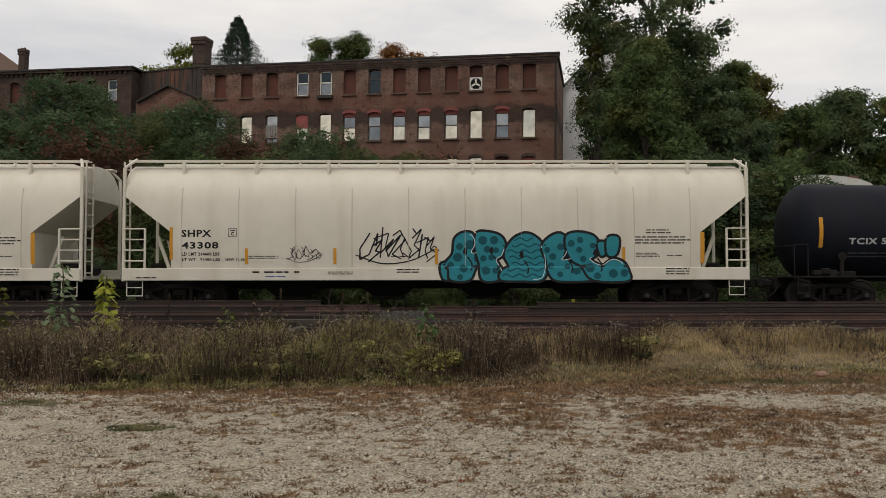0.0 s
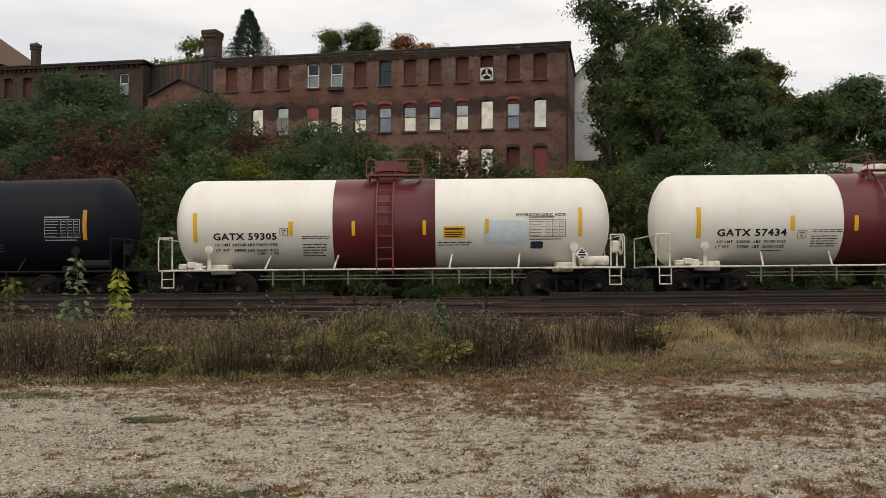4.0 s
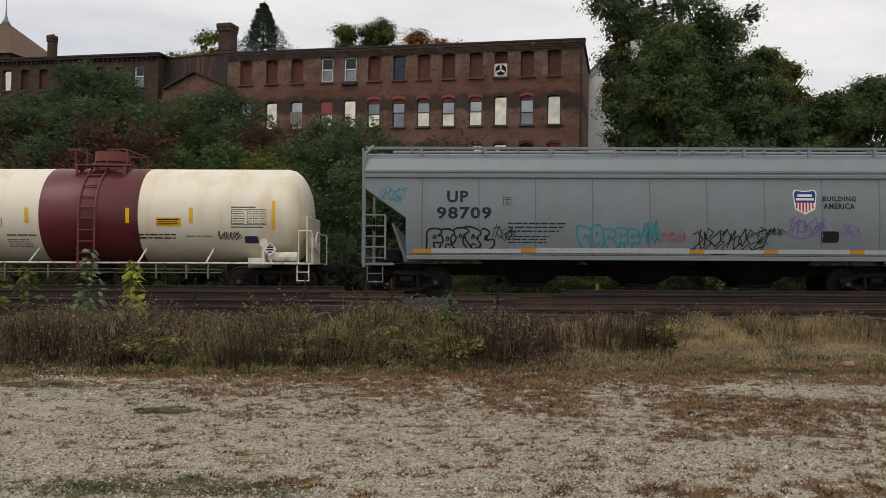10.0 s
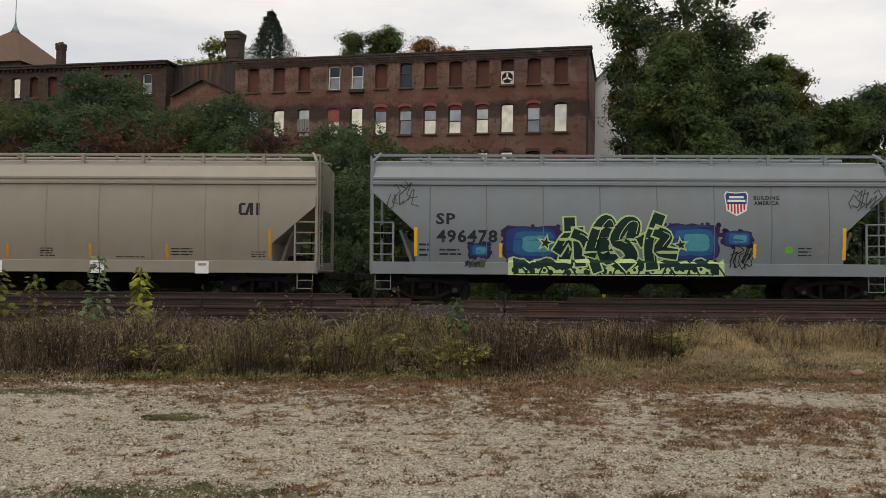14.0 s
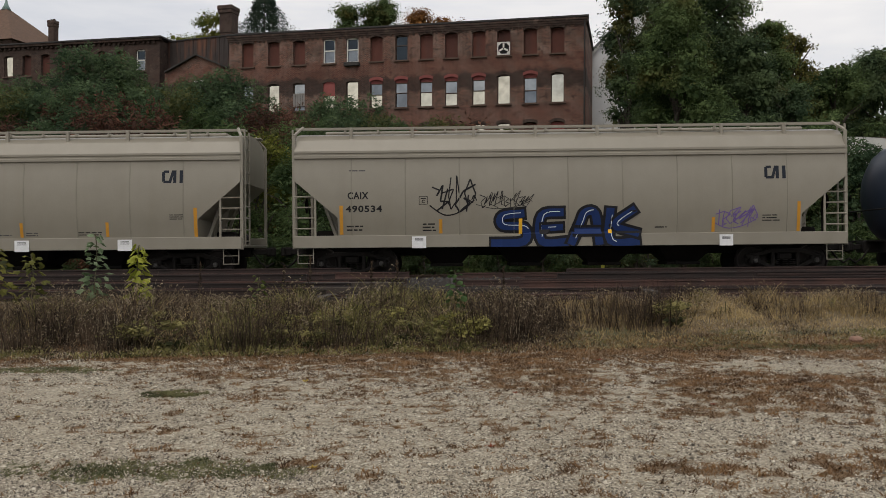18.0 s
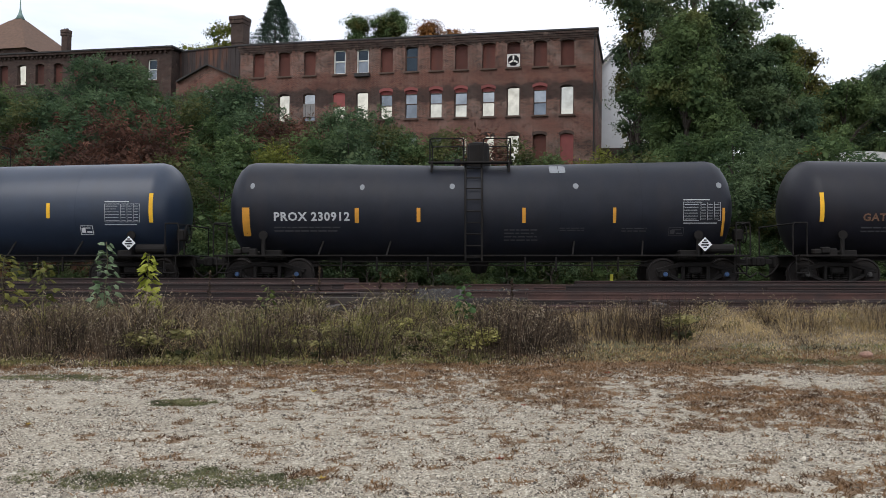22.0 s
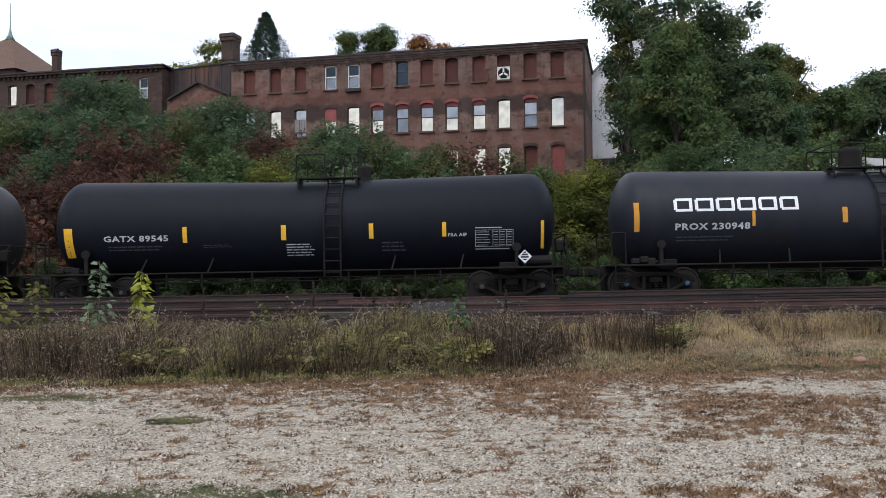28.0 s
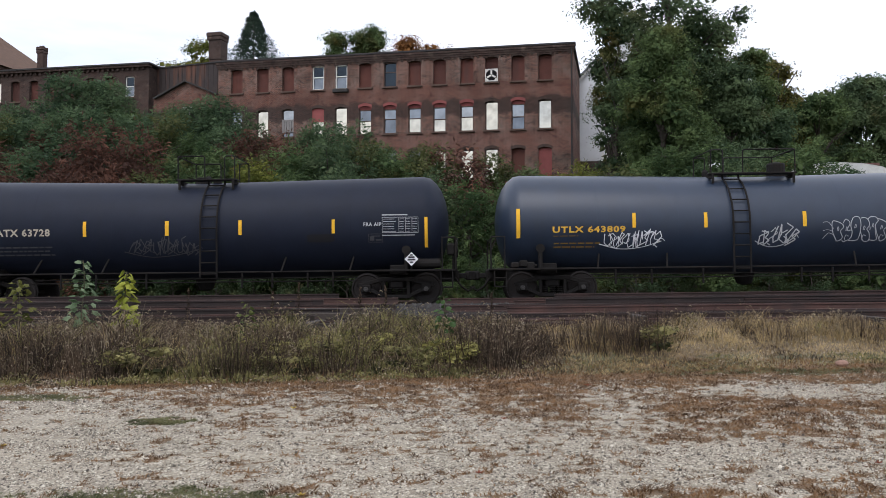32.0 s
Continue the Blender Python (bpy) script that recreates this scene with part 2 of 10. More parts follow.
def box(bm, cx, cy, cz, sx, sy, sz, bevel=0.0, m=None):
    mm = Matrix.Translation((cx, cy, cz)) @ (m or Matrix()) @ Matrix.Diagonal((sx, sy, sz, 1))
    r = bmesh.ops.create_cube(bm, size=1.0, matrix=mm)
    if bevel:
        edges = list({e for v in r['verts'] for e in v.link_edges})
        bmesh.ops.bevel(bm, geom=edges, offset=bevel, segments=1, affect='EDGES')
    return bm


def rod(bm, a, b, r=0.02, seg=6, r2=None):
    a, b = Vector(a), Vector(b)
    d = b - a
    m = Matrix.Translation((a + b) / 2) @ d.to_track_quat('Z', 'Y').to_matrix().to_4x4()
    bmesh.ops.create_cone(bm, cap_ends=True, segments=seg, radius1=r, radius2=r if r2 is None else r2, depth=d.length, matrix=m)
    return bm


def rods(bm, pts, r=0.02, seg=6):
    """One bent tube through the points."""
    pts = [Vector(p) for p in pts]
    rings = []
    for i, p in enumerate(pts):
        d0 = (p - pts[i - 1]).normalized() if i else None
        d1 = (pts[i + 1] - p).normalized() if i < len(pts) - 1 else None
        d = (d0 + d1) if d0 and d1 else (d0 or d1)
        d = d.normalized() if d.length > 1e-6 else Vector((0, 0, 1))
        ref = Vector((0, 1, 0)) if abs(d.y) < 0.9 else Vector((1, 0, 0))
        u = d.cross(ref).normalized()
        w = d.cross(u)
        k = 1.0 if not (d0 and d1) else 1 / max(0.5, d.dot(d1))
        rings.append([bm.verts.new(p + (u * math.cos(6.28319 * j / seg) + w * math.sin(6.28319 * j / seg)) * r * k) for j in range(seg)])
    for a, b in zip(rings[:-1], rings[1:]):
        for j in range(seg):
            bm.faces.new((a[j], a[(j + 1) % seg], b[(j + 1) % seg], b[j]))
    bm.faces.new(rings[0][::-1])
    bm.faces.new(rings[-1])
    return bm


def lathe(bm, profile, seg=24, axis='Z', m=None):
    """Revolves (radius, height) points."""
    rings = []
    for r, h in profile:
        ring = []
        for i in range(seg):
            a = 2 * math.pi * i / seg
            p = Vector((r * math.cos(a), r * math.sin(a), h))
            if axis == 'Y':
                p = Vector((p.x, p.z, p.y))
            if axis == 'X':
                p = Vector((p.z, p.x, p.y))
            ring.append(bm.verts.new(m @ p if m else p))
        rings.append(ring)
    for r0, r1 in zip(rings[:-1], rings[1:]):
        for i in range(seg):
            j = (i + 1) % seg
            try:
                bm.faces.new((r0[i], r0[j], r1[j], r1[i]))
            except ValueError:
                pass
    for ring in (rings[0], rings[-1]):
        try:
            bm.faces.new(ring)
        except ValueError:
            pass
    bmesh.ops.recalc_face_normals(bm, faces=bm.faces)
    return bm


def B():
    return bmesh.new()

# ---------------------------------------------------------------- ground
GRADE, TRACK_YAW = 0.013, 0.6            # the line climbs to the right and swings slightly away
TU = Vector((math.cos(radians(TRACK_YAW)), math.sin(radians(TRACK_YAW)), 0))
RAIL_Z, TRACK_Y = 0.83, 26.2


def on_line(s, out=0.0, up=0.0):
    """A point beside the line: metres along it, away from the viewer, and above the rail tops."""
    return Vector((s * TU.x - out * TU.y, TRACK_Y + s * TU.y + out * TU.x, RAIL_Z + GRADE * max(-60, min(60, s)) + up))


def smooth(a, b, x):
    t = max(0.0, min(1.0, (x - a) / (b - a)))
    return t * t * (3 - 2 * t)


def ground_z(x, y):
    side = GRADE * max(-60.0, min(60.0, x)) * smooth(5, 20, y)
    yy = y - 0.0105 * max(-60, min(60, x))
    z = 0.42 * smooth(13.0, 19.0, yy) + 0.16 * smooth(23.2, 24.4, yy) - 0.1 * smooth(33, 35, yy)
    # spoil bank beside the line, on which the scrap rails lie
    z += 0.50 * smooth(19.2, 22.4, yy) * smooth(24.0, 22.9, yy)
    hill = smooth(34.0, 60.0, yy)
    z += 6.8 * hill * (1 - 0.35 * smooth(12, 30, x)) + 3.0 * smooth(60, 110, yy)
    if 0 < y < 24:
        z += 0.03 * noise.noise(Vector((x * 0.6, y * 0.6, 0))) + 0.05 * noise.noise(Vector((x * 0.17, y * 0.25, 3))) * smooth(2, 6, y)
    if yy > 35:
        z += 0.35 * noise.noise(Vector((x * 0.2, y * 0.2, 7)))
    return z + side


def gravel_material():
    m = bpy.data.materials.new("gravel_lot_with_dry_grass")
    m.use_nodes = True
    nt = m.node_tree
    b = nt.nodes["Principled BSDF"]
    b.inputs["Roughness"].default_value = 0.9
    b.inputs["Specular IOR Level"].default_value = 0.2
    co = nt.nodes.new("ShaderNodeTexCoord")

    def tex(kind, sc, **kw):
        n = nt.nodes.new(kind)
        n.inputs["Scale"].default_value = sc
        for k, v in kw.items():
            n.inputs[k].default_value = v
        nt.links.new(co.outputs["Object"], n.inputs["Vector"])
        return n

    def rng(sock, a, c, lo=0.0, hi=1.0):
        r = nt.nodes.new("ShaderNodeMapRange")
        for k, v in (("From Min", a), ("From Max", c), ("To Min", lo), ("To Max", hi)):
            r.inputs[k].default_value = v
        nt.links.new(sock, r.inputs["Value"])
        return r.outputs[0]

    def mixc(f, a, c):
        x = nt.nodes.new("ShaderNodeMix")
        x.data_type = 'RGBA'
        for s, v in ((x.inputs[0], f), (x.inputs[6], a), (x.inputs[7], c)):
            if isinstance(v, tuple):
                s.default_value = (*v, 1)
            elif isinstance(v, float):
                s.default_value = v
            else:
                nt.links.new(v, s)
        return x.outputs[2]

    def math2(op, a, c):
        x = nt.nodes.new("ShaderNodeMath")
        x.operation = op
        for s, v in ((x.inputs[0], a), (x.inputs[1], c)):
            if isinstance(v, (int, float)):
                s.default_value = v
            else:
                nt.links.new(v, s)
        return x.outputs[0]

    sep = nt.nodes.new("ShaderNodeSeparateXYZ")
    nt.links.new(co.outputs["Object"], sep.inputs[0])
    stones = tex("ShaderNodeTexVoronoi", 56.0)
    pebbles = tex("ShaderNodeTexVoronoi", 95.0)
    broad = tex("ShaderNodeTexNoise", 0.55, Detail=6.0, Roughness=0.6)
    mid = tex("ShaderNodeTexNoise", 2.3, Detail=8.0, Roughness=0.7)
    tiny = tex("ShaderNodeTexNoise", 120.0, Detail=3.0)
    sepc = nt.nodes.new("ShaderNodeSeparateColor")
    nt.links.new(stones.outputs["Color"], sepc.inputs[0])
    sepd = nt.nodes.new("ShaderNodeSeparateColor")
    nt.links.new(pebbles.outputs["Color"], sepd.inputs[0])
    sand = mixc(rng(mid.outputs["Fac"], 0.35, 0.65), (0.150, 0.123, 0.083), (0.335, 0.291, 0.216))
    stone = mixc(sepc.outputs[0], (0.06, 0.052, 0.04), (0.62, 0.57, 0.46))
    pebble = mixc(sepd.outputs[1], (0.07, 0.06, 0.045), (0.44, 0.395, 0.31))
    sand = mixc(math2('MULTIPLY', rng(broad.outputs["Fac"], 0.48, 0.64), 0.4), sand, (0.39, 0.34, 0.265))
    col = mixc(math2('MULTIPLY', rng(sepd.outputs[0], 0.35, 0.45), 0.42), sand, pebble)
    col = mixc(math2('MULTIPLY', rng(sepc.outputs[1], 0.5, 0.57), 0.75), col, stone)
    # dark clods and bright chips scattered in the gravel
    clod = tex("ShaderNodeTexNoise", 21.0, Detail=5.0, Roughness=0.75)
    chip = tex("ShaderNodeTexNoise", 55.0, Detail=4.0, Roughness=0.8)
    col = mixc(math2('MULTIPLY', rng(clod.outputs["Fac"], 0.60, 0.66), 0.75), col, (0.085, 0.062, 0.036))
    col = mixc(math2('MULTIPLY', rng(chip.outputs["Fac"], 0.58, 0.66), 0.6), col, (0.56, 0.51, 0.41))
    col = mixc(math2('MULTIPLY', rng(chip.outputs["Fac"], 0.42, 0.34), 0.6), col, (0.10, 0.082, 0.055))
    # dry turf and green patches, laid out on the mesh
    tint = nt.nodes.new("ShaderNodeAttribute")
    tint.attribute_name = "turf"
    sept = nt.nodes.new("ShaderNodeSeparateColor")
    nt.links.new(tint.outputs["Color"], sept.inputs[0])
    fray = math2('MULTIPLY', math2('SUBTRACT', chip.outputs["Fac"], 0.5), 0.9)
    fray2 = math2('MULTIPLY', math2('SUBTRACT', clod.outputs["Fac"], 0.5), 1.4)
    cover = math2('ADD', sept.outputs[0], math2('ADD', fray, fray2))
    turf = mixc(rng(mid.outputs["Fac"], 0.35, 0.65), (0.060, 0.033, 0.016), (0.16, 0.088, 0.040))
    turf = mixc(math2('MULTIPLY', rng(tiny.outputs["Fac"], 0.45, 0.62), 0.75), turf, (0.24, 0.175, 0.105))
    turf = mixc(math2('MULTIPLY', rng(clod.outputs["Fac"], 0.55, 0.62), 0.75), turf, (0.030, 0.026, 0.016))
    col = mixc(math2('MULTIPLY', rng(cover, 0.46, 0.56), 0.93), col, turf)
    sward = mixc(rng(tiny.outputs["Fac"], 0.4, 0.6), (0.040, 0.046, 0.020), (0.115, 0.112, 0.055))
    col = mixc(rng(math2('ADD', sept.outputs[1], math2('ADD', fray, fray2)), 0.45, 0.6), col, sward)
    # soil and ballast dust under the weeds and along the line
    far = rng(sep.outputs[1], 15.0, 17.0)
    col = mixc(far, col, mixc(rng(mid.outputs["Fac"], 0.4, 0.6), (0.07, 0.055, 0.035), (0.12, 0.10, 0.06)))
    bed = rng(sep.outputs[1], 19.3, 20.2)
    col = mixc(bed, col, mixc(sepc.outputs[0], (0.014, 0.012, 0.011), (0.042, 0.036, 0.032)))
    hill = rng(sep.outputs[1], 32.0, 35.0)
    col = mixc(hill, col, mixc(rng(mid.outputs["Fac"], 0.4, 0.6), (0.035, 0.045, 0.018), (0.075, 0.075, 0.03)))
    nt.links.new(col, b.inputs["Base Color"])
    h = math2('ADD', math2('MULTIPLY', rng(stones.outputs["Distance"], 0.0, 0.6, 1.0, 0.0), 0.6), math2('MULTIPLY', rng(pebbles.outputs["Distance"], 0.0, 0.6, 1.0, 0.0), 0.4))
    bp = nt.nodes.new("ShaderNodeBump")
    bp.inputs["Strength"].default_value, bp.inputs["Distance"].default_value = 0.45, 0.012
    nt.links.new(h, bp.inputs["Height"])
    nt.links.new(bp.outputs[0], b.inputs["Normal"])
    return m


def lot_edge(x):
    return 13.35 + 0.155 * max(-9.0, min(9.0, x))


SWARDS = ((-2.3, 6.2, 1.0, 0.3), (-3.35, 9.45, 0.36, 0.22), (-5.7, 11.3, 0.75, 0.42), (-4.6, 6.5, 0.45, 0.2), (5.3, 14.2, 2.4, 0.3))
# where the dry turf lies thickest: centre, half sizes, strength
TURF = ((3.25, 10.1, 1.15, 1.5, 0.66), (2.1, 8.5, 0.35, 0.35, 0.5), (0.95, 10.9, 0.75, 1.3, 0.5), (-0.9, 11.3, 0.6, 0.8, 0.5), (-1.3, 9.6, 0.4, 0.35, 0.4), (-2.35, 9.4, 0.45, 0.4, 0.42),
        (2.95, 6.5, 0.35, 0.3, 0.66), (1.65, 6.35, 0.5, 0.16, 0.6), (-1.3, 6.4, 0.16, 0.2, 0.55), (0.2, 7.7, 0.2, 0.12, 0.4), (5.6, 10.6, 0.9, 0.9, 0.5), (-3.6, 10.9, 0.9, 0.4, 0.36), (-7.0, 12.0, 1.2, 0.3, 0.4), (5.0, 8.2, 0.8, 0.6, 0.5))
BARE = ((4.9, 12.3, 1.5, 0.9, 0.5), (1.9, 10.4, 0.4, 1.3, 0.3), (2.4, 7.7, 0.9, 0.6, 0.3), (-6.3, 12.9, 1.0, 0.5, 0.5))


def turf_cover(x, y):
    """Share of dry turf and of green sward at a place on the lot."""
    broad = noise.noise(Vector((x * 0.6, y * 0.7, 11.0)))
    small = noise.noise(Vector((x * 1.9, y * 2.2, 4.0)))
    speck = noise.noise(Vector((x * 5.0, y * 5.5, 2.0)))
    fleck = noise.noise(Vector((x * 11.0, y * 12.0, 6.0)))
    d = lot_edge(x) - y
    c = 0.10 + 0.17 * smooth(-1.0, 2.0, x) + 0.2 * broad + 0.4 * small + 0.8 * speck + 0.95 * fleck
    for cx, cy, rx, ry, k in TURF:
        q = ((x - cx) / rx) ** 2 + ((y - cy) / ry) ** 2
        if q < 2.6:
            c += 0.68 * k * smooth(2.6, 0.2, q)
    for cx, cy, rx, ry, k in BARE:
        q = ((x - cx) / rx) ** 2 + ((y - cy) / ry) ** 2
        if q < 2.0:
            c -= k * smooth(2.0, 0.4, q)
    c += 0.5 * smooth(2.1, 0.6, d) * (0.3 + 0.7 * smooth(-5.6, -4.2, x)) + 0.24 * smooth(4.6, 2.2, d) * smooth(-5.0, -2.5, x)
    c += 1.0 * smooth(0.35, -0.2, d)
    g = 0.0
    for cx, cy, rx, ry in SWARDS:
        q = ((x - cx) / rx) ** 2 + ((y - cy) / ry) ** 2
        if q < 3.5:
            g = max(g, 0.8 * smooth(1.9, 0.1, q + 1.3 * small + 1.5 * speck + 1.3 * fleck))
    g = max(g, 0.85 * smooth(-0.1, -0.6, d) * smooth(-0.25, 0.2, broad + small * 0.8 + 0.12))
    return max(0.0, min(1.0, c)), g


def build_ground():
    xs = sorted({round(float(v), 2) for v in [*np.arange(-7.6, 7.61, 0.085), *np.arange(-17, 17.01, 0.25), *np.arange(-60, 60.1, 2.0), *np.arange(-400, 401, 40.0), -3000, 3000, -1200, 1200]})
    ys = sorted({round(float(v), 2) for v in [*np.arange(5.5, 14.1, 0.085), *np.arange(4, 25.01, 0.25), *np.arange(-6, 5.5, 0.12), *np.arange(-40, 110.1, 2.0), *np.arange(120, 400, 40.0), -400, -1500, 900, 3000]})
    verts = [(x, y, ground_z(x, y)) for y in ys for x in xs]
    n = len(xs)
    faces = [(j * n + i, j * n + i + 1, (j + 1) * n + i + 1, (j + 1) * n + i) for j in range(len(ys) - 1) for i in range(n - 1)]
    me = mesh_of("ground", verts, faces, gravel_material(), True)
    layer = me.color_attributes.new("turf", 'FLOAT_COLOR', 'POINT')
    data = []
    for x, y, z in verts:
        if -6 < y < 16 and -30 < x < 30:
            c, g = turf_cover(x, y)
        else:
            c, g = (0.35, 0.0) if y < 4.5 else (1.0, 0.0)
        data += (c, g, 0.0, 1.0)
    layer.data.foreach_set("color", data)
    ob = new("ground", me)
    tagged(ob, "pale gravel lot with dry brown turf rising to a weedy bank", "ground", kind="structure")


build_ground()

# ---------------------------------------------------------------- track
M_RAIL = mat("rusty_running_rail", (0.09, 0.06, 0.045), 0.6, metal=0.2, var=0.3)
M_OLD_RAIL = mat("rust_brown_scrap_rail", (0.042, 0.0195, 0.0148), 0.7, var=0.4, scale=0.9, dirt=(0.014, 0.010, 0.009), amount=0.7, random_tint=0.75)
M_TIE = mat("weathered_timber_tie", (0.038, 0.03, 0.025), 0.9, var=0.35, scale=5, random_tint=0.35)
M_BALLAST = mat("grey_crushed_ballast", (0.05, 0.048, 0.047), 0.95, var=0.3, island=0.9)
RAIL_PROFILE = ((-0.07, 0.0), (0.07, 0.0), (0.07, 0.012), (0.012, 0.03), (0.012, 0.125), (0.036, 0.135), (0.036, 0.165), (-0.036, 0.165), (-0.036, 0.135),
                (-0.012, 0.125), (-0.012, 0.03), (-0.07, 0.012))


def rail_mesh(name, length, material):
    n = len(RAIL_PROFILE)
    verts = [(x, y, z) for x in (-length / 2, length / 2) for y, z in RAIL_PROFILE]
    faces = [(i, (i + 1) % n, n + (i + 1) % n, n + i) for i in range(n)] + [tuple(range(n - 1, -1, -1)), tuple(range(n, 2 * n))]
    return mesh_of(name, verts, faces, material)


LINE_TURN = Euler((0, -math.atan(GRADE), radians(TRACK_YAW))).to_matrix().to_4x4()


def build_track(name, out, label, reach=56.0, drop=0.0):
    line = new(name)
    tagged(line, label, "railway track", kind="structure")
    rail = rail_mesh("rail", 2 * reach, M_RAIL)
    for side in (-0.755, 0.755):
        ob = new("rail", rail)
        ob.parent = line
        ob.matrix_basis = Matrix.Translation(on_line(0, out + side, -0.165 - drop)) @ LINE_TURN
    bm = B()
    box(bm, 0, 0, 0, 0.23, 2.6, 0.17, 0.015)
    tie = bpy.data.meshes.new("tie")
    bm.to_mesh(tie)
    bm.free()
    tie.materials.append(M_TIE)
    k = 0
    s = -24.0
    while s < 24:
        ob = new("tie", tie)
        ob.parent = line
        ob.matrix_basis = Matrix.Translation(on_line(s, out, -0.255 - drop)) @ LINE_TURN @ pose(0, 0, 0, 0, 0, random.uniform(-1.5, 1.5))
        s += 0.55
    return line


build_track("main_track", 0.0, "rusty running rails on timber ties in dark ballast")
build_track("second_track", 4.6, "second rusty track behind the train", drop=0.05)


def build_ballast():
    rng = random.Random(5)
    verts, faces = [], []
    for _ in range(13000):
        s, out = rng.uniform(-17, 17), rng.choice((rng.uniform(-2.9, 2.9), rng.uniform(-6.4, -2.5), rng.uniform(-6.0, -1.0), rng.uniform(2.6, 7.0)))
        p = on_line(s, out)
        r = rng.uniform(0.02, 0.045)
        z = ground_z(p.x, p.y) + r * 0.3
        if abs(out) < 2.6:
            z = max(z, p.z - 0.25 + r * 0.4)
        k = len(verts)
        a = rng.uniform(0, 6.28)
        for i in range(4):
            q = a + i * 1.57 + rng.uniform(-0.4, 0.4)
            verts.append((p.x + r * math.cos(q), p.y + r * math.sin(q), z - r * rng.uniform(0.2, 0.5)))
        verts.append((p.x + rng.uniform(-r, r) * 0.4, p.y, z + r))
        faces += [(k, k + 1, k + 4), (k + 1, k + 2, k + 4), (k + 2, k + 3, k + 4), (k + 3, k, k + 4)]
    ob = new("ballast", mesh_of("ballast", verts, faces, M_BALLAST))
    tagged(ob, "loose grey crushed stone ballast along the track", "ballast", kind="stuff")
    # the raised bed under the ties
    xs = np.arange(-56, 56.1, 2.0)
    prof = ((-3.3, -0.7), (-2.0, -0.31), (2.3, -0.31), (2.5, -0.36), (6.9, -0.36), (8.0, -0.75))
    verts = [tuple(on_line(float(s), o, u)) for s in xs for o, u in prof]
    n = len(prof)
    faces = [(i * n + j, (i + 1) * n + j, (i + 1) * n + j + 1, i * n + j + 1) for i in range(len(xs) - 1) for j in range(n - 1)]
    bed = new("trackbed", mesh_of("trackbed", verts, faces, mat("dark_ballast_bed", (0.07, 0.063, 0.057), 0.95, var=0.45, scale=12, fine=60, bump=0.8)))
    tagged(bed, "raised bed of dark oily ballast under the tracks", "trackbed", kind="structure")


build_ballast()

# ---------------------------------------------------------------- lot and weeds
def leafy(name, low, high, rough=0.65, scale=0.5, turning=None):
    """Foliage: each leaf its own shade between two greens or browns, a little light coming through."""
    m = bpy.data.materials.new(name)
    m.use_nodes = True
    nt = m.node_tree
    b = nt.nodes["Principled BSDF"]
    b.inputs["Roughness"].default_value = rough
    b.inputs["Specular IOR Level"].default_value = 0.12
    g = nt.nodes.new("ShaderNodeNewGeometry")
    x = nt.nodes.new("ShaderNodeMix")
    x.data_type = 'RGBA'
    x.inputs[6].default_value, x.inputs[7].default_value = (*low, 1), (*high, 1)
    co = nt.nodes.new("ShaderNodeTexCoord")
    n = nt.nodes.new("ShaderNodeTexNoise")
    n.inputs["Scale"].default_value = scale
    nt.links.new(co.outputs["Object"], n.inputs["Vector"])
    a = nt.nodes.new("ShaderNodeMath")
    a.operation = 'ADD'
    s = nt.nodes.new("ShaderNodeMath")
    s.operation = 'MULTIPLY_ADD'
    s.inputs[1].default_value, s.inputs[2].default_value = 3.0, -1.5
    nt.links.new(n.outputs["Fac"], s.inputs[0])
    half = nt.nodes.new("ShaderNodeMath")
    half.operation = 'MULTIPLY_ADD'
    half.inputs[1].default_value, half.inputs[2].default_value = 0.7, 0.15
    nt.links.new(g.outputs["Random Per Island"], half.inputs[0])
    nt.links.new(half.outputs[0], a.inputs[0])
    nt.links.new(s.outputs[0], a.inputs[1])
    a.use_clamp = True
    nt.links.new(a.outputs[0], x.inputs[0])
    tone = x.outputs[2]
    if turning:
        # boughs whose leaves have begun to turn
        n2 = nt.nodes.new("ShaderNodeTexNoise")
        n2.inputs["Scale"].default_value, n2.inputs["Detail"].default_value = 0.33, 4.0
        nt.links.new(co.outputs["Object"], n2.inputs["Vector"])
        f = nt.nodes.new("ShaderNodeMapRange")
        for key, v in (("From Min", 0.55), ("From Max", 0.72), ("To Max", 0.7)):
            f.inputs[key].default_value = v
        nt.links.new(n2.outputs["Fac"], f.inputs["Value"])
        y = nt.nodes.new("ShaderNodeMix")
        y.data_type = 'RGBA'
        y.inputs[7].default_value = (*turning, 1)
        nt.links.new(f.outputs[0], y.inputs[0])
        nt.links.new(tone, y.inputs[6])
        tone = y.outputs[2]
    nt.links.new(tone, b.inputs["Base Color"])
    tr = nt.nodes.new("ShaderNodeBsdfTranslucent")
    nt.links.new(tone, tr.inputs["Color"])
    ms = nt.nodes.new("ShaderNodeMixShader")
    ms.inputs[0].default_value = 0.36
    nt.links.new(b.outputs[0], ms.inputs[1])
    nt.links.new(tr.outputs[0], ms.inputs[2])
    nt.links.new(ms.outputs[0], nt.nodes["Material Output"].inputs["Surface"])
    return m


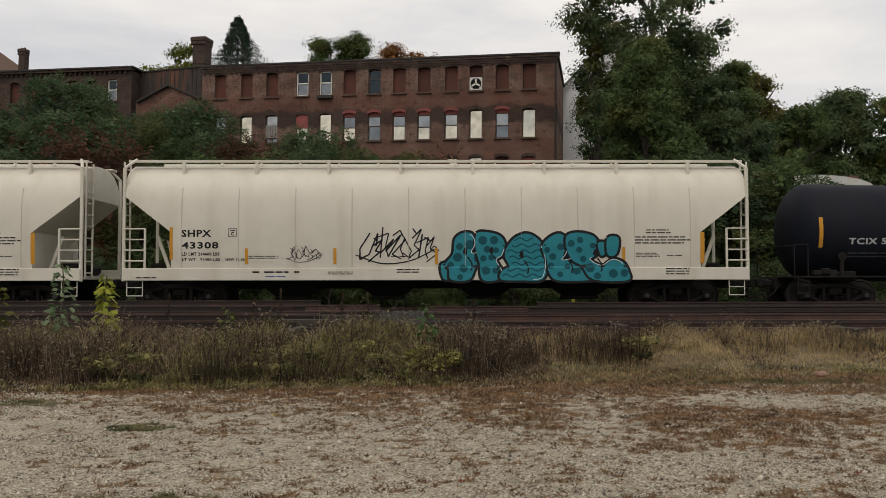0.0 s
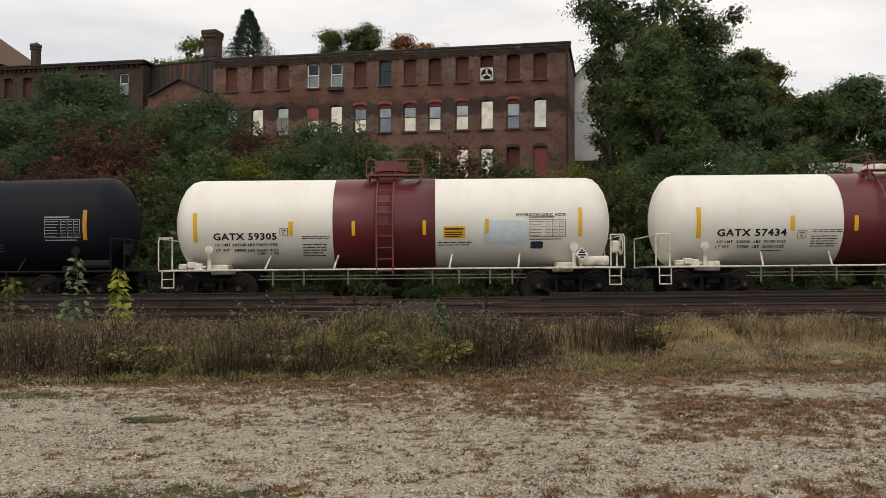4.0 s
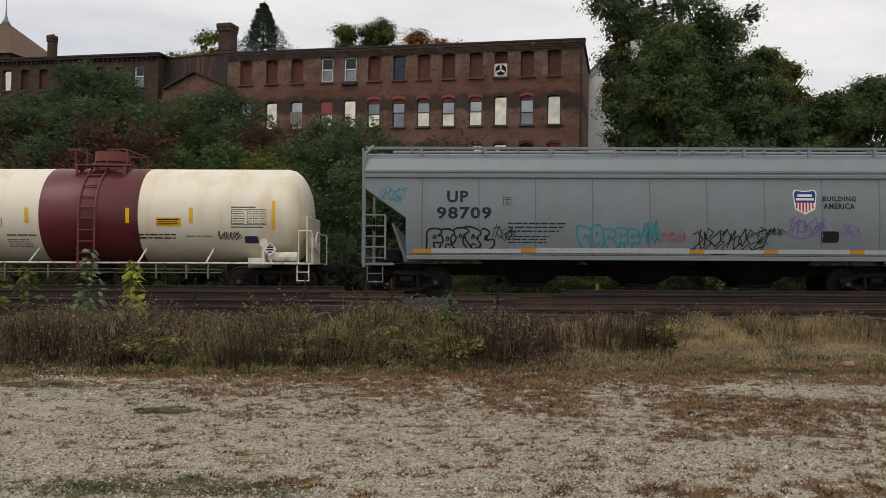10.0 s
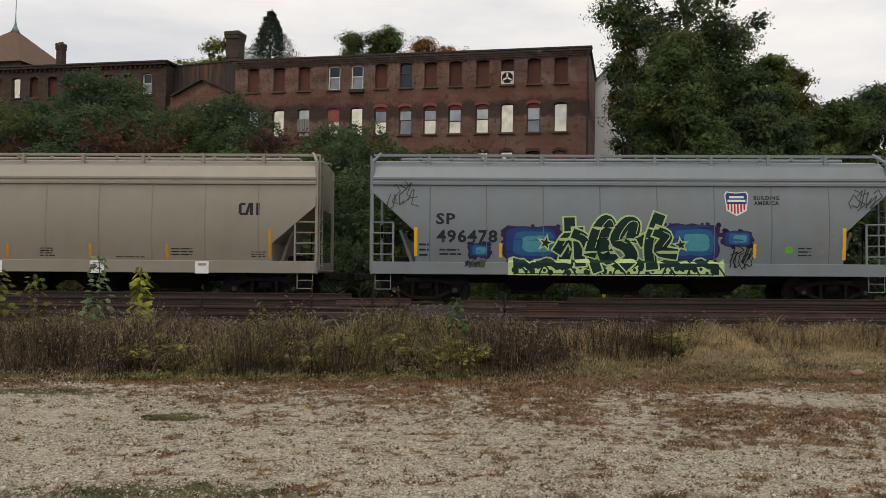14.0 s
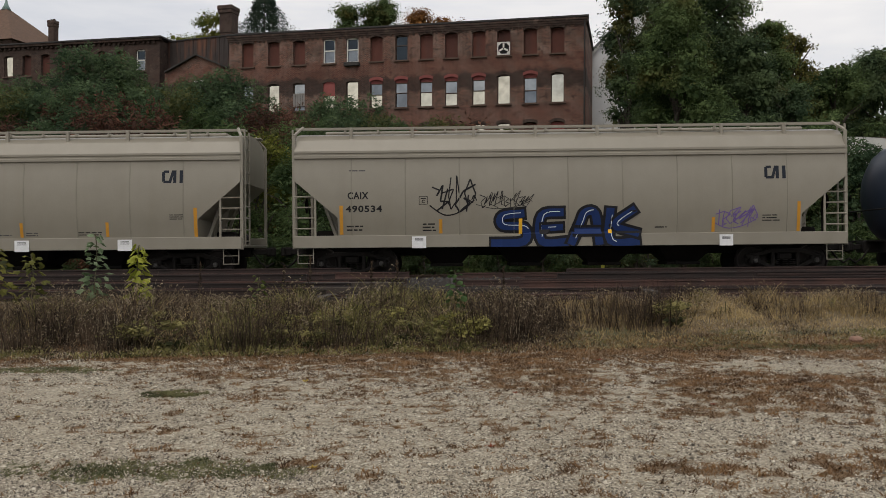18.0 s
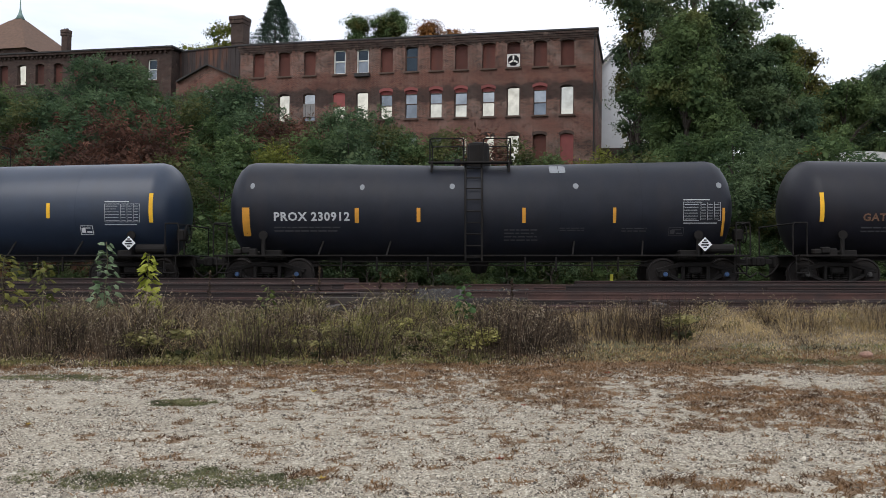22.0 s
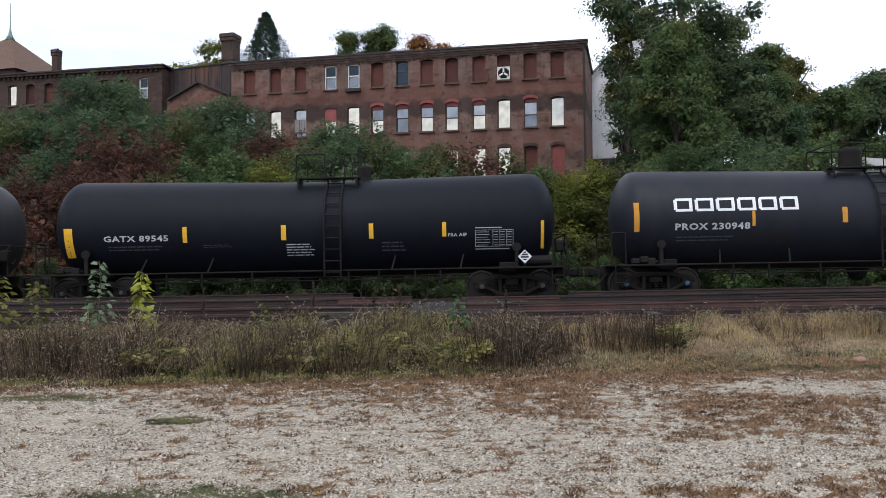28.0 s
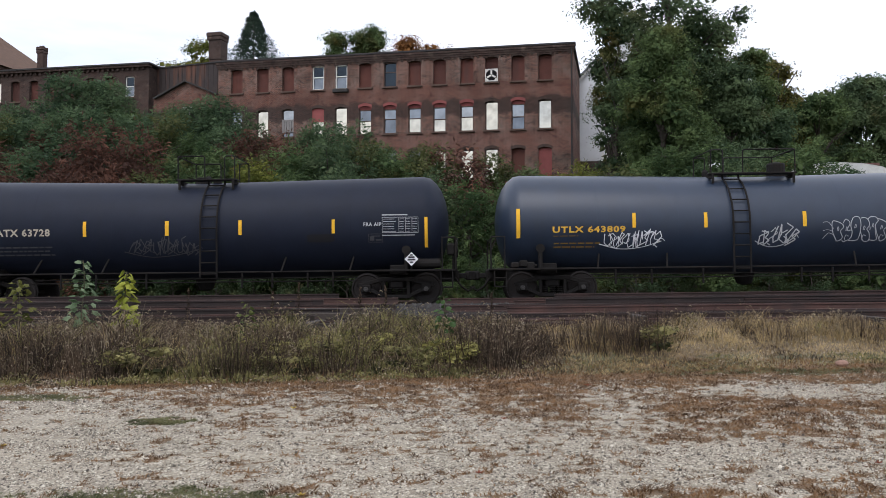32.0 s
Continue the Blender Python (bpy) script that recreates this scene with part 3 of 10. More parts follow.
def fast_mesh(name, verts, quads=None, tris=None, material=None):
    """A mesh from numpy arrays of points, four-cornered and three-cornered faces."""
    me = bpy.data.meshes.new(name)
    q = np.zeros((0, 4), int) if quads is None else np.asarray(quads, int)
    t = np.zeros((0, 3), int) if tris is None else np.asarray(tris, int)
    loops = np.concatenate([q.ravel(), t.ravel()]).astype(np.int32)
    sizes = np.concatenate([np.full(len(q), 4), np.full(len(t), 3)])
    starts = np.concatenate([[0], np.cumsum(sizes)[:-1]]).astype(np.int32)
    me.vertices.add(len(verts))
    me.vertices.foreach_set("co", np.asarray(verts, np.float32).ravel())
    me.loops.add(len(loops))
    me.loops.foreach_set("vertex_index", loops)
    me.polygons.add(len(sizes))
    me.polygons.foreach_set("loop_start", starts)
    me.update(calc_edges=True)
    me.validate()
    if material:
        me.materials.append(material)
    return me


def blades(base, height, lean, width, rng):
    """Tapered bent blades: arrays of base points, heights, lean lengths and widths."""
    n = len(base)
    a = rng.uniform(0, 2 * np.pi, n)
    d = np.stack([np.cos(a), np.sin(a), np.zeros(n)], 1)
    b = rng.uniform(-0.7, 0.7, n)
    side = np.stack([np.cos(b), np.sin(b), np.zeros(n)], 1) * (width / 2)[:, None]
    up = np.array([0, 0, 1.0])
    p1 = base + up * (height * 0.45)[:, None] + d * (lean * 0.2)[:, None]
    p2 = base + up * (height * 0.8)[:, None] + d * (lean * 0.55)[:, None]
    p3 = base + up * height[:, None] + d * lean[:, None]
    v = np.stack([base - side, base + side, p1 - side * 0.9, p1 + side * 0.9, p2 - side * 0.6, p2 + side * 0.6, p3], 1).reshape(-1, 3)
    k = np.arange(n)[:, None] * 7
    q = np.concatenate([k + np.array([[0, 1, 3, 2]]), k + np.array([[2, 3, 5, 4]])])
    t = k + np.array([[4, 5, 6]])
    return v, q, t


def tufts(base, height, lean, width, rng):
    """Short bent grass blades of one quad and a tip."""
    n = len(base)
    a = rng.uniform(0, 2 * np.pi, n)
    d = np.stack([np.cos(a), np.sin(a), np.zeros(n)], 1)
    b = rng.uniform(-0.7, 0.7, n)
    side = np.stack([np.cos(b), np.sin(b), np.zeros(n)], 1) * (width / 2)[:, None]
    up = np.array([0, 0, 1.0])
    p1 = base + up * (height * 0.65)[:, None] + d * (lean * 0.35)[:, None]
    p2 = base + up * height[:, None] + d * lean[:, None]
    v = np.stack([base - side, base + side, p1 - side * 0.8, p1 + side * 0.8, p2], 1).reshape(-1, 3)
    k = np.arange(n)[:, None] * 5
    return v, k + np.array([[0, 1, 3, 2]]), k + np.array([[2, 3, 4]])


def stuff(name, me, label, category):
    return tagged(new(name, me), label, category, kind="stuff")


def leaf_cards(centre, out, size, rng, slim=0.62, droop=0.25):
    """Pointed leaves, each a bent pair of triangles-and-quads, facing mostly along out."""
    n = len(centre)
    nrm = out + rng.normal(0, 0.55, (n, 3))
    nrm[:, 2] += droop
    nrm /= np.linalg.norm(nrm, axis=1)[:, None] + 1e-9
    a = np.cross(nrm, rng.normal(0, 1, (n, 3)))
    a /= np.linalg.norm(a, axis=1)[:, None] + 1e-9
    b = np.cross(nrm, a)
    s = size[:, None]
    fold = nrm * s * 0.12
    v = np.stack([centre - a * s * 0.5, centre + b * s * 0.5 * slim + fold, centre + a * s * 0.5, centre - b * s * 0.5 * slim + fold], 1).reshape(-1, 3)
    q = np.arange(n)[:, None] * 4 + np.array([[0, 1, 2, 3]])
    return v, q


M_DRY = leafy("dry_brown_turf_blades", (0.042, 0.0225, 0.0105), (0.235, 0.133, 0.06), scale=2.5)
M_SWARD = leafy("green_turf_blades", (0.045, 0.052, 0.022), (0.17, 0.165, 0.075), scale=2.5)


def stone_material():
    """Crushed stone, each piece its own shade from near white to dark grey."""
    m = mat("loose_crushed_stone", (0.3, 0.3, 0.3), 0.9, var=0.2, scale=40, fine=150, spec=0.2)
    nt = m.node_tree
    g = nt.nodes.new("ShaderNodeNewGeometry")
    r = nt.nodes.new("ShaderNodeValToRGB")
    r.color_ramp.interpolation = 'LINEAR'
    el = r.color_ramp.elements
    el[0].position, el[0].color = 0.0, (0.055, 0.048, 0.042, 1)
    el[1].position, el[1].color = 1.0, (0.60, 0.56, 0.48, 1)
    for p, c in ((0.22, (0.11, 0.097, 0.08, 1)), (0.5, (0.26, 0.23, 0.185, 1)), (0.85, (0.41, 0.37, 0.30, 1)), (0.96, (0.52, 0.48, 0.40, 1))):
        e = el.new(p)
        e.color = c
    nt.links.new(g.outputs["Random Per Island"], r.inputs[0])
    b = nt.nodes["Principled BSDF"]
    x = nt.nodes.new("ShaderNodeMix")
    x.data_type, x.blend_type = 'RGBA', 'MULTIPLY'
    x.inputs[0].default_value = 0.5
    nt.links.new(r.outputs[0], x.inputs[6])
    nt.links.new(b.inputs["Base Color"].links[0].from_socket, x.inputs[7])
    k = nt.nodes.new("ShaderNodeMix")
    k.data_type, k.blend_type = 'RGBA', 'MULTIPLY'
    k.inputs[0].default_value = 1.0
    k.inputs[7].default_value = (1.6, 1.58, 1.54, 1)
    nt.links.new(x.outputs[2], k.inputs[6])
    nt.links.new(k.outputs[2], b.inputs["Base Color"])
    return m


M_PEBBLE = stone_material()


def stones(x, y, r, rng):
    """Angular pieces of crushed stone: a ring of five corners, a smaller top face, sunk into the ground."""
    n = len(x)
    z = np.array([ground_z(float(a), float(b)) for a, b in zip(x, y)])
    a0 = rng.uniform(0, 6.28, n)
    flat = rng.uniform(0.45, 1.0, n)
    low, high = [], []
    for k in range(5):
        a = a0 + k * 1.2566 + rng.uniform(-0.4, 0.4, n)
        q = r * rng.uniform(0.75, 1.2, n)
        low.append(np.stack([x + q * np.cos(a), y + q * np.sin(a), z - 0.2 * r], 1))
        q = q * rng.uniform(0.35, 0.85, n)
        high.append(np.stack([x + q * np.cos(a), y + q * np.sin(a), z + r * flat * rng.uniform(0.6, 1.15, n)], 1))
    v = np.stack([*low, *high], 1).reshape(-1, 3)
    k = np.arange(n)[:, None] * 10
    q = np.concatenate([k + np.array([[i, (i + 1) % 5, 5 + (i + 1) % 5, 5 + i]]) for i in range(5)])
    t = np.concatenate([k + np.array([[5, 6, 7]]), k + np.array([[5, 7, 8]]), k + np.array([[5, 8, 9]])])
    return v, q, t


def build_lot():
    rng = np.random.default_rng(3)
    # loose stones, thick in some places and swept off the smooth wheel tracks
    n = 190000
    y = 5.4 + 8.6 * rng.uniform(0, 1, n) ** 1.2
    x = rng.uniform(-1, 1, n) * (0.56 * y + 0.5)
    bed = np.array([0.56 + 0.8 * noise.noise(Vector((a * 0.7, b * 1.1, 40.0))) + 1.0 * noise.noise(Vector((a * 3.2, b * 3.6, 43.0))) - 0.9 * max(0.0, turf_cover(a, b)[0] - 0.4) for a, b in zip(x.tolist(), y.tolist())])
    keep = bed > rng.uniform(0.05, 0.95, n)
    x, y = x[keep], y[keep]
    n = len(x)
    # most are chips with a four-sided foot and a blunt tip
    r = (0.005 + 0.007 * rng.uniform(0, 1, n) ** 2) * (0.7 + 0.05 * y)
    z = np.array([ground_z(a, b) for a, b in zip(x.tolist(), y.tolist())])
    a0 = rng.uniform(0, 6.28, n)
    ring = []
    for k in range(4):
        a = a0 + k * 1.5708 + rng.uniform(-0.4, 0.4, n)
        q = r * rng.uniform(0.75, 1.25, n)
        ring.append(np.stack([x + q * np.cos(a), y + q * np.sin(a), z + r * rng.uniform(-0.2, 0.3, n)], 1))
    tip = np.stack([x + r * rng.uniform(-0.35, 0.35, n), y + r * rng.uniform(-0.35, 0.35, n), z + r * rng.uniform(0.6, 1.3, n)], 1)
    v = np.stack([*ring, tip], 1).reshape(-1, 3)
    k = np.arange(n)[:, None] * 5
    t = np.concatenate([k + np.array([[i, (i + 1) % 4, 4]]) for i in range(4)])
    stuff("gravel_chips", fast_mesh("gravel_chips", v, None, t, M_PEBBLE), "fine grey and white chips of the gravel lot", "gravel")
    pick = rng.uniform(0, 1, n) < 0.07
    x, y = x[pick], y[pick]
    r = (0.009 + 0.014 * rng.uniform(0, 1, len(x)) ** 4) * (0.7 + 0.04 * y)
    v, q, t = stones(x + 0.02, y, r, rng)
    stuff("pebbles", fast_mesh("pebbles", v, q, t, M_PEBBLE), "loose grey and white crushed stone on the gravel lot", "gravel")
    # dry tufts and green sward
    for name, count, which, hh, m, label in (("dry_turf", 215000, 0, 0.024, M_DRY, "short dry brown grass in patches on the gravel"), ("green_turf", 70000, 1, 0.016, M_SWARD, "low green grass in small patches on the gravel")):
        y = 5.4 + 9.8 * rng.uniform(0, 1, count) ** 0.9
        x = rng.uniform(-1, 1, count) * (0.57 * y + 0.6)
        if which:
            pick = rng.integers(0, len(SWARDS), count)
            sw = np.array(SWARDS)[pick]
            a, q = rng.uniform(0, 6.28, count), np.sqrt(rng.uniform(0, 1.4, count))
            half = count // 2
            x[:half], y[:half] = (sw[:, 0] + sw[:, 2] * q * np.cos(a))[:half], (sw[:, 1] + sw[:, 3] * q * np.sin(a))[:half]
        c = np.array([turf_cover(a, b)[which] for a, b in zip(x.tolist(), y.tolist())])
        keep = c > rng.uniform(0.3, 0.62, count)
        x, y, c = x[keep], y[keep], c[keep]
        z = np.array([ground_z(a, b) for a, b in zip(x.tolist(), y.tolist())]) - 0.004
        n = len(x)
        h = hh * rng.uniform(0.25, 1.5, n) ** 1.5 * (0.3 + 0.9 * c)
        v, q, t = tufts(np.stack([x, y, z], 1), h, h * rng.uniform(0.6, 3.0, n), 0.004 + 0.007 * rng.uniform(0, 1, n), rng)
        stuff(name, fast_mesh(name, v, q, t, m), label, "grass")


build_lot()

M_BROWN_WEED = leafy("dead_brown_weed_stalks", (0.021, 0.0158, 0.0118), (0.145, 0.104, 0.070), scale=2.0)
# where the dead stalks stand thickest along the bank: x and half width
DEAD_STANDS = ((-6.7, 1.0), (-8.9, 0.7), (-3.6, 0.5), (-1.9, 0.45), (1.05, 1.0), (3.4, 0.45), (6.0, 0.5), (8.3, 0.5))
M_GOLD_GRASS = leafy("golden_dry_grass", (0.15, 0.105, 0.048), (0.58, 0.44, 0.225), scale=1.6)
M_GREEN_WEED = leafy("green_weeds", (0.030, 0.033, 0.013), (0.29, 0.26, 0.105), scale=2.6)
M_PALE_WEED = leafy("yellow_green_weeds", (0.075, 0.078, 0.022), (0.36, 0.33, 0.11), scale=2.0)
M_FOXTAIL = leafy("pale_foxtail_heads", (0.16, 0.125, 0.08), (0.42, 0.35, 0.25))


def build_weeds():
    rng = np.random.default_rng(8)
    n = 40000
    x = rng.uniform(-12.5, 12.5, n)
    d = rng.uniform(0, 1, n) ** 0.8
    edge = np.array([lot_edge(float(a)) for a in x])
    y = edge + 0.25 + d * (19.3 - edge)
    z = np.array([ground_z(float(a), float(b)) for a, b in zip(x, y)]) - 0.01
    broad = np.array([noise.noise(Vector((float(a) * 0.35, float(b) * 0.5, 21.0))) for a, b in zip(x, y)])
    patch_n = np.array([noise.noise(Vector((float(a) * 0.9, float(b) * 0.9, 31.0))) for a, b in zip(x, y)])
    right = np.clip((x - 0.8) / 1.6, 0, 1)
    fringe = 0.5 + 0.5 * np.array([noise.noise(Vector((a * 0.8, 5.0, 51.0))) for a in x.tolist()])
    ramp_in = np.clip((y - edge - fringe - 0.9 * right) / (1.9 + 0.3 * right), 0.15, 1)
    clump = np.array([noise.noise(Vector((a * 2.6, b * 2.2, 61.0))) for a, b in zip(x.tolist(), y.tolist())])
    # how tall: knee high in front, lower towards the scrap rails, where the bank has risen
    cap = np.clip(0.66 - 0.115 * (y - 15.0), 0.10, 0.66)
    h = cap * (0.72 + 0.35 * broad + 0.8 * patch_n + 0.75 * clump) * ramp_in * (1 - 0.35 * right * np.clip(1.5 - 2 * d, 0, 1)) * rng.uniform(0.42, 1.28, n)
    h = np.clip(h, 0.06, 0.85)
    green = 1.3 * patch_n + 0.5 * np.exp(-((x + 2.6) / 2.2) ** 4) + 0.28 * np.exp(-((x + 7.5) / 1.5) ** 2) + rng.normal(0, 0.38, n) - 0.35 * right - 0.12 - 0.3 * (x < -5.2) - 0.25 * (x > 0.2) + 0.55 * (ramp_in < 0.25) * (1 - 0.6 * right)
    gold = 1.0 * right - 0.12 + 0.5 * broad + rng.normal(0, 0.4, n) + 0.25 * (d - 0.4)
    stand = sum(np.exp(-((x - a) / w) ** 4) for a, w in DEAD_STANDS) * (d > 0.12)
    green -= 0.4 * stand
    gold -= 0.5 * stand
    h *= 1 + 0.22 * stand
    is_green = green > 0.28
    is_gold = (~is_green) & (gold > 0.12)
    is_brown = ~(is_green | is_gold)
    base = np.stack([x, y, z], 1)
    for name, sel, m, wide, lab in (("dead_weeds", is_brown, M_BROWN_WEED, 0.016, "tall dead brown weeds along the bank"),
                                    ("dry_grass", is_gold, M_GOLD_GRASS, 0.012, "golden dry grass along the bank"),
                                    ("green_weeds", is_green, M_GREEN_WEED, 0.022, "green and yellowing weeds along the bank")):
        k = np.repeat(np.nonzero(sel)[0], 2 if sel is is_gold else 3)
        jit = rng.normal(0, 0.05, (len(k), 3)) * np.array([1, 1, 0])
        hh = h[k] * rng.uniform(0.5, 1.05, len(k))
        v, q, t = blades(base[k] + jit, hh, hh * rng.uniform(0.1, 1.25, len(k)), wide * rng.uniform(0.35, 1.1, len(k)), rng)
        stuff(name, fast_mesh(name, v, q, t, m), lab, "weeds")
    # leaves on the broad weeds, dead leaves on the stalks
    for name, sel, m, s, share in (("weed_leaves", is_green, M_GREEN_WEED, 0.06, 2), ("withered_leaves", is_brown, M_BROWN_WEED, 0.045, 2)):
        k = np.repeat(np.nonzero(sel)[0], share)
        c = base[k] + rng.normal(0, 0.06, (len(k), 3))
        c[:, 2] = base[k][:, 2] + h[k] * rng.uniform(0.3, 1.0, len(k))
        v, q = leaf_cards(c, np.tile([0, -0.4, 0.5], (len(k), 1)), s * rng.uniform(0.5, 1.3, len(k)), rng, 0.4)
        stuff(name, fast_mesh(name, v, q, None, m), "small leaves on the tall weeds", "weeds")
    # thin straw stalks and small pale seed tufts all through the growth
    k = np.repeat(np.nonzero(~is_green & (rng.uniform(0, 1, n) < 0.3))[0], 1)
    hh = h[k] * rng.uniform(0.8, 1.3, len(k))
    v, q, t = tufts(base[k] + rng.normal(0, 0.04, (len(k), 3)) * np.array([1, 1, 0]), hh, hh * rng.uniform(0.05, 0.5, len(k)), np.full(len(k), 0.007), rng)
    stuff("straw_stalks", fast_mesh("straw_stalks", v, q, t, M_FOXTAIL), "thin pale straw stalks among the weeds", "weeds")
    k = np.repeat(np.nonzero(rng.uniform(0, 1, n) < 0.33)[0], 2)
    c = base[k] + rng.normal(0, 0.07, (len(k), 3))
    c[:, 2] = base[k][:, 2] + h[k] * rng.uniform(0.45, 1.12, len(k))
    v, q = leaf_cards(c, np.tile([0, -0.6, 0.3], (len(k), 1)), 0.034 * rng.uniform(0.5, 1.3, len(k)), rng, 0.6)
    stuff("seed_tufts", fast_mesh("seed_tufts", v, q, None, M_FOXTAIL), "small pale seed tufts on the weeds", "weeds")
    # drooping pale seed heads
    sel = np.nonzero((d > 0.2) & (rng.uniform(0, 1, n) < 0.3) & (h > 0.18))[0]
    verts, quads = [], []
    for i in sel:
        a = rng.uniform(0, 6.28)
        dx, dy = math.cos(a), math.sin(a) * 0.4
        hh = h[i] * rng.uniform(0.55, 1.25)
        L = rng.uniform(0.04, 0.09)
        k = len(verts)
        for j in range(5):
            f = j / 4
            px, pz = x[i] + dx * (0.04 + L * f), z[i] + hh + L * (0.45 * math.sin(f * 2.6))
            w = 0.007 * (0.5 + math.sin(math.pi * (0.15 + 0.8 * f)))
            verts += [(px, y[i] + dy * 0.05, pz - w), (px, y[i] + dy * 0.05 - w, pz), (px, y[i] + dy * 0.05, pz + w)]
        for j in range(4):
            b = k + j * 3
            quads += [(b, b + 3, b + 4, b + 1), (b + 1, b + 4, b + 5, b + 2)]
    stuff("foxtail_heads", fast_mesh("foxtail_heads", np.array(verts), quads, None, M_FOXTAIL), "pale drooping foxtail seed heads above the weeds", "weeds")


build_weeds()


def broadleaf(name, label, x, y, h, leaf, low, high, count, seed, spread=0.25, lobes=True):
    """A single sapling: thin stem, stalks and lobed leaves, each leaf a part."""
    rng = random.Random(seed)
    z = ground_z(x, y)
    root = tagged(new(name), label, "sapling")
    root.location = (x, y, z)
    m = leafy(name + "_leaf", low, high, scale=3.0)
    stem_m = mat(name + "_stem", (0.07, 0.06, 0.03), 0.8)
    bm = B()
    pts = [(0.02 * math.sin(i * 1.3 + seed), 0.02 * math.cos(i + seed), h * i / 6) for i in range(7)]
    rods(bm, pts, 0.01, 5)
    part("stem", bm, stem_m, root)
    for i in range(count):
        f = 0.25 + 0.75 * (i + 0.5) / count
        a = i * 2.4 + rng.uniform(-0.4, 0.4)
        r = spread * (1.15 - 0.75 * f) * rng.uniform(0.7, 1.2)
        c = Vector((r * math.cos(a), r * math.sin(a), h * f + rng.uniform(-0.03, 0.06)))
        s = leaf * rng.uniform(0.7, 1.15) * (1.15 - 0.4 * f)
        bm = B()
        k = 9
        out = []
        for j in range(k * 2):
            t = 2 * math.pi * j / (k * 2)
            rr = s * (0.52 if j % 4 == 0 or not lobes else 0.36) * (1 + 0.25 * math.cos(t))
            out.append(bm.verts.new((rr * math.cos(t) + s * 0.2, rr * math.sin(t) * 0.85, -0.15 * rr * abs(math.sin(t)))))
        mid_v = bm.verts.new((s * 0.2, 0, 0.02))
        for j in range(len(out)):
            bm.faces.new((out[j], out[(j + 1) % len(out)], mid_v))
        m4 = Matrix.Translation(c) @ Matrix.Rotation(a, 4, 'Z') @ Matrix.Rotation(rng.uniform(0.1, 1.0), 4, 'Y') @ Matrix.Rotation(rng.uniform(-0.8, 0.8), 4, 'X')
        bmesh.ops.transform(bm, matrix=m4, verts=bm.verts)
        rod(bm, (0.01, 0, c.z - 0.05), tuple(c), 0.003, 4)
        part("leaf", bm, m, root)


broadleaf("sapling", "pale green sapling with broad leaves in the weeds", -7.55, 16.9, 1.72, 0.21, (0.06, 0.10, 0.045), (0.22, 0.29, 0.17), 44, 2, 0.24)
broadleaf("sapling", "yellow green sapling with lobed leaves in the weeds", -6.75, 17.1, 1.46, 0.26, (0.14, 0.17, 0.02), (0.40, 0.42, 0.07), 44, 5, 0.17)
broadleaf("sapling", "olive sapling with broad leaves in the weeds", -8.85, 16.9, 1.3, 0.19, (0.05, 0.06, 0.015), (0.17, 0.17, 0.045), 36, 9, 0.3)
broadleaf("sapling", "yellowing sapling with broad leaves in the weeds", -9.5, 16.6, 1.45, 0.2, (0.06, 0.065, 0.015), (0.24, 0.23, 0.055), 60, 12, 0.42)
broadleaf("sapling", "green leafy weed standing above the grass", -0.3, 16.7, 0.95, 0.13, (0.035, 0.07, 0.02), (0.08, 0.14, 0.05), 26, 15, 0.2, False)
broadleaf("sapling", "small green leafy weed above the grass", -4.2, 16.7, 0.85, 0.13, (0.05, 0.07, 0.02), (0.14, 0.16, 0.05), 18, 19, 0.2, False)


def mullein(x, y, h, seed):
    """A tall withered seed spike."""
    rng = random.Random(seed)
    root = tagged(new("seed_spike"), "tall withered tan seed spike standing in the weeds", "weed", "seed spikes")
    root.location = (x, y, ground_z(x, y))
    bm = B()
    rod(bm, (0, 0, 0), (0.02, 0, h), 0.008, 5, 0.004)
    part("stem", bm, M_BROWN_WEED, root)
    bm = B()
    for i in range(46):
        f = rng.uniform(0.45, 1.0)
        a = rng.uniform(0, 6.28)
        r = 0.055 * (1.25 - f)
        c = Vector((0.02 * f + r * math.cos(a), r * math.sin(a), h * f))
        bmesh.ops.create_cone(bm, cap_ends=True, segments=4, radius1=0.014, radius2=0.002, depth=0.05, matrix=Matrix.Translation(c) @ Matrix.Rotation(a, 4, 'Z') @ Matrix.Rotation(0.7, 4, 'Y'))
    part("seed_head", bm, M_BROWN_WEED, root)


for i, (x, y, h) in enumerate(((-3.35, 17.6, 1.2), (-3.9, 17.6, 1.0), (-2.05, 17.4, 1.1), (-1.55, 17.6, 1.1), (-5.6, 17.4, 1.1), (-9.9, 17.3, 1.2), (0.65, 17.5, 0.95))):
    mullein(x, y, h, i)

# ---------------------------------------------------------------- scrap rails and timbers
RAIL_LONG, RAIL_MID = rail_mesh("scrap_rail", 11.9, M_OLD_RAIL), rail_mesh("scrap_rail", 7.2, M_OLD_RAIL)


def scrap(mesh, x, y, z, yaw, roll=0.0, tilt=0.0):
    ob = new("scrap_rail", mesh)
    ob.matrix_basis = pose(x, y, z, roll, -math.degrees(math.atan(GRADE)) + tilt, yaw)
    tagged(ob, "rusty brown scrap rail lying in a stack beside the track", "rail", "scrap rails")


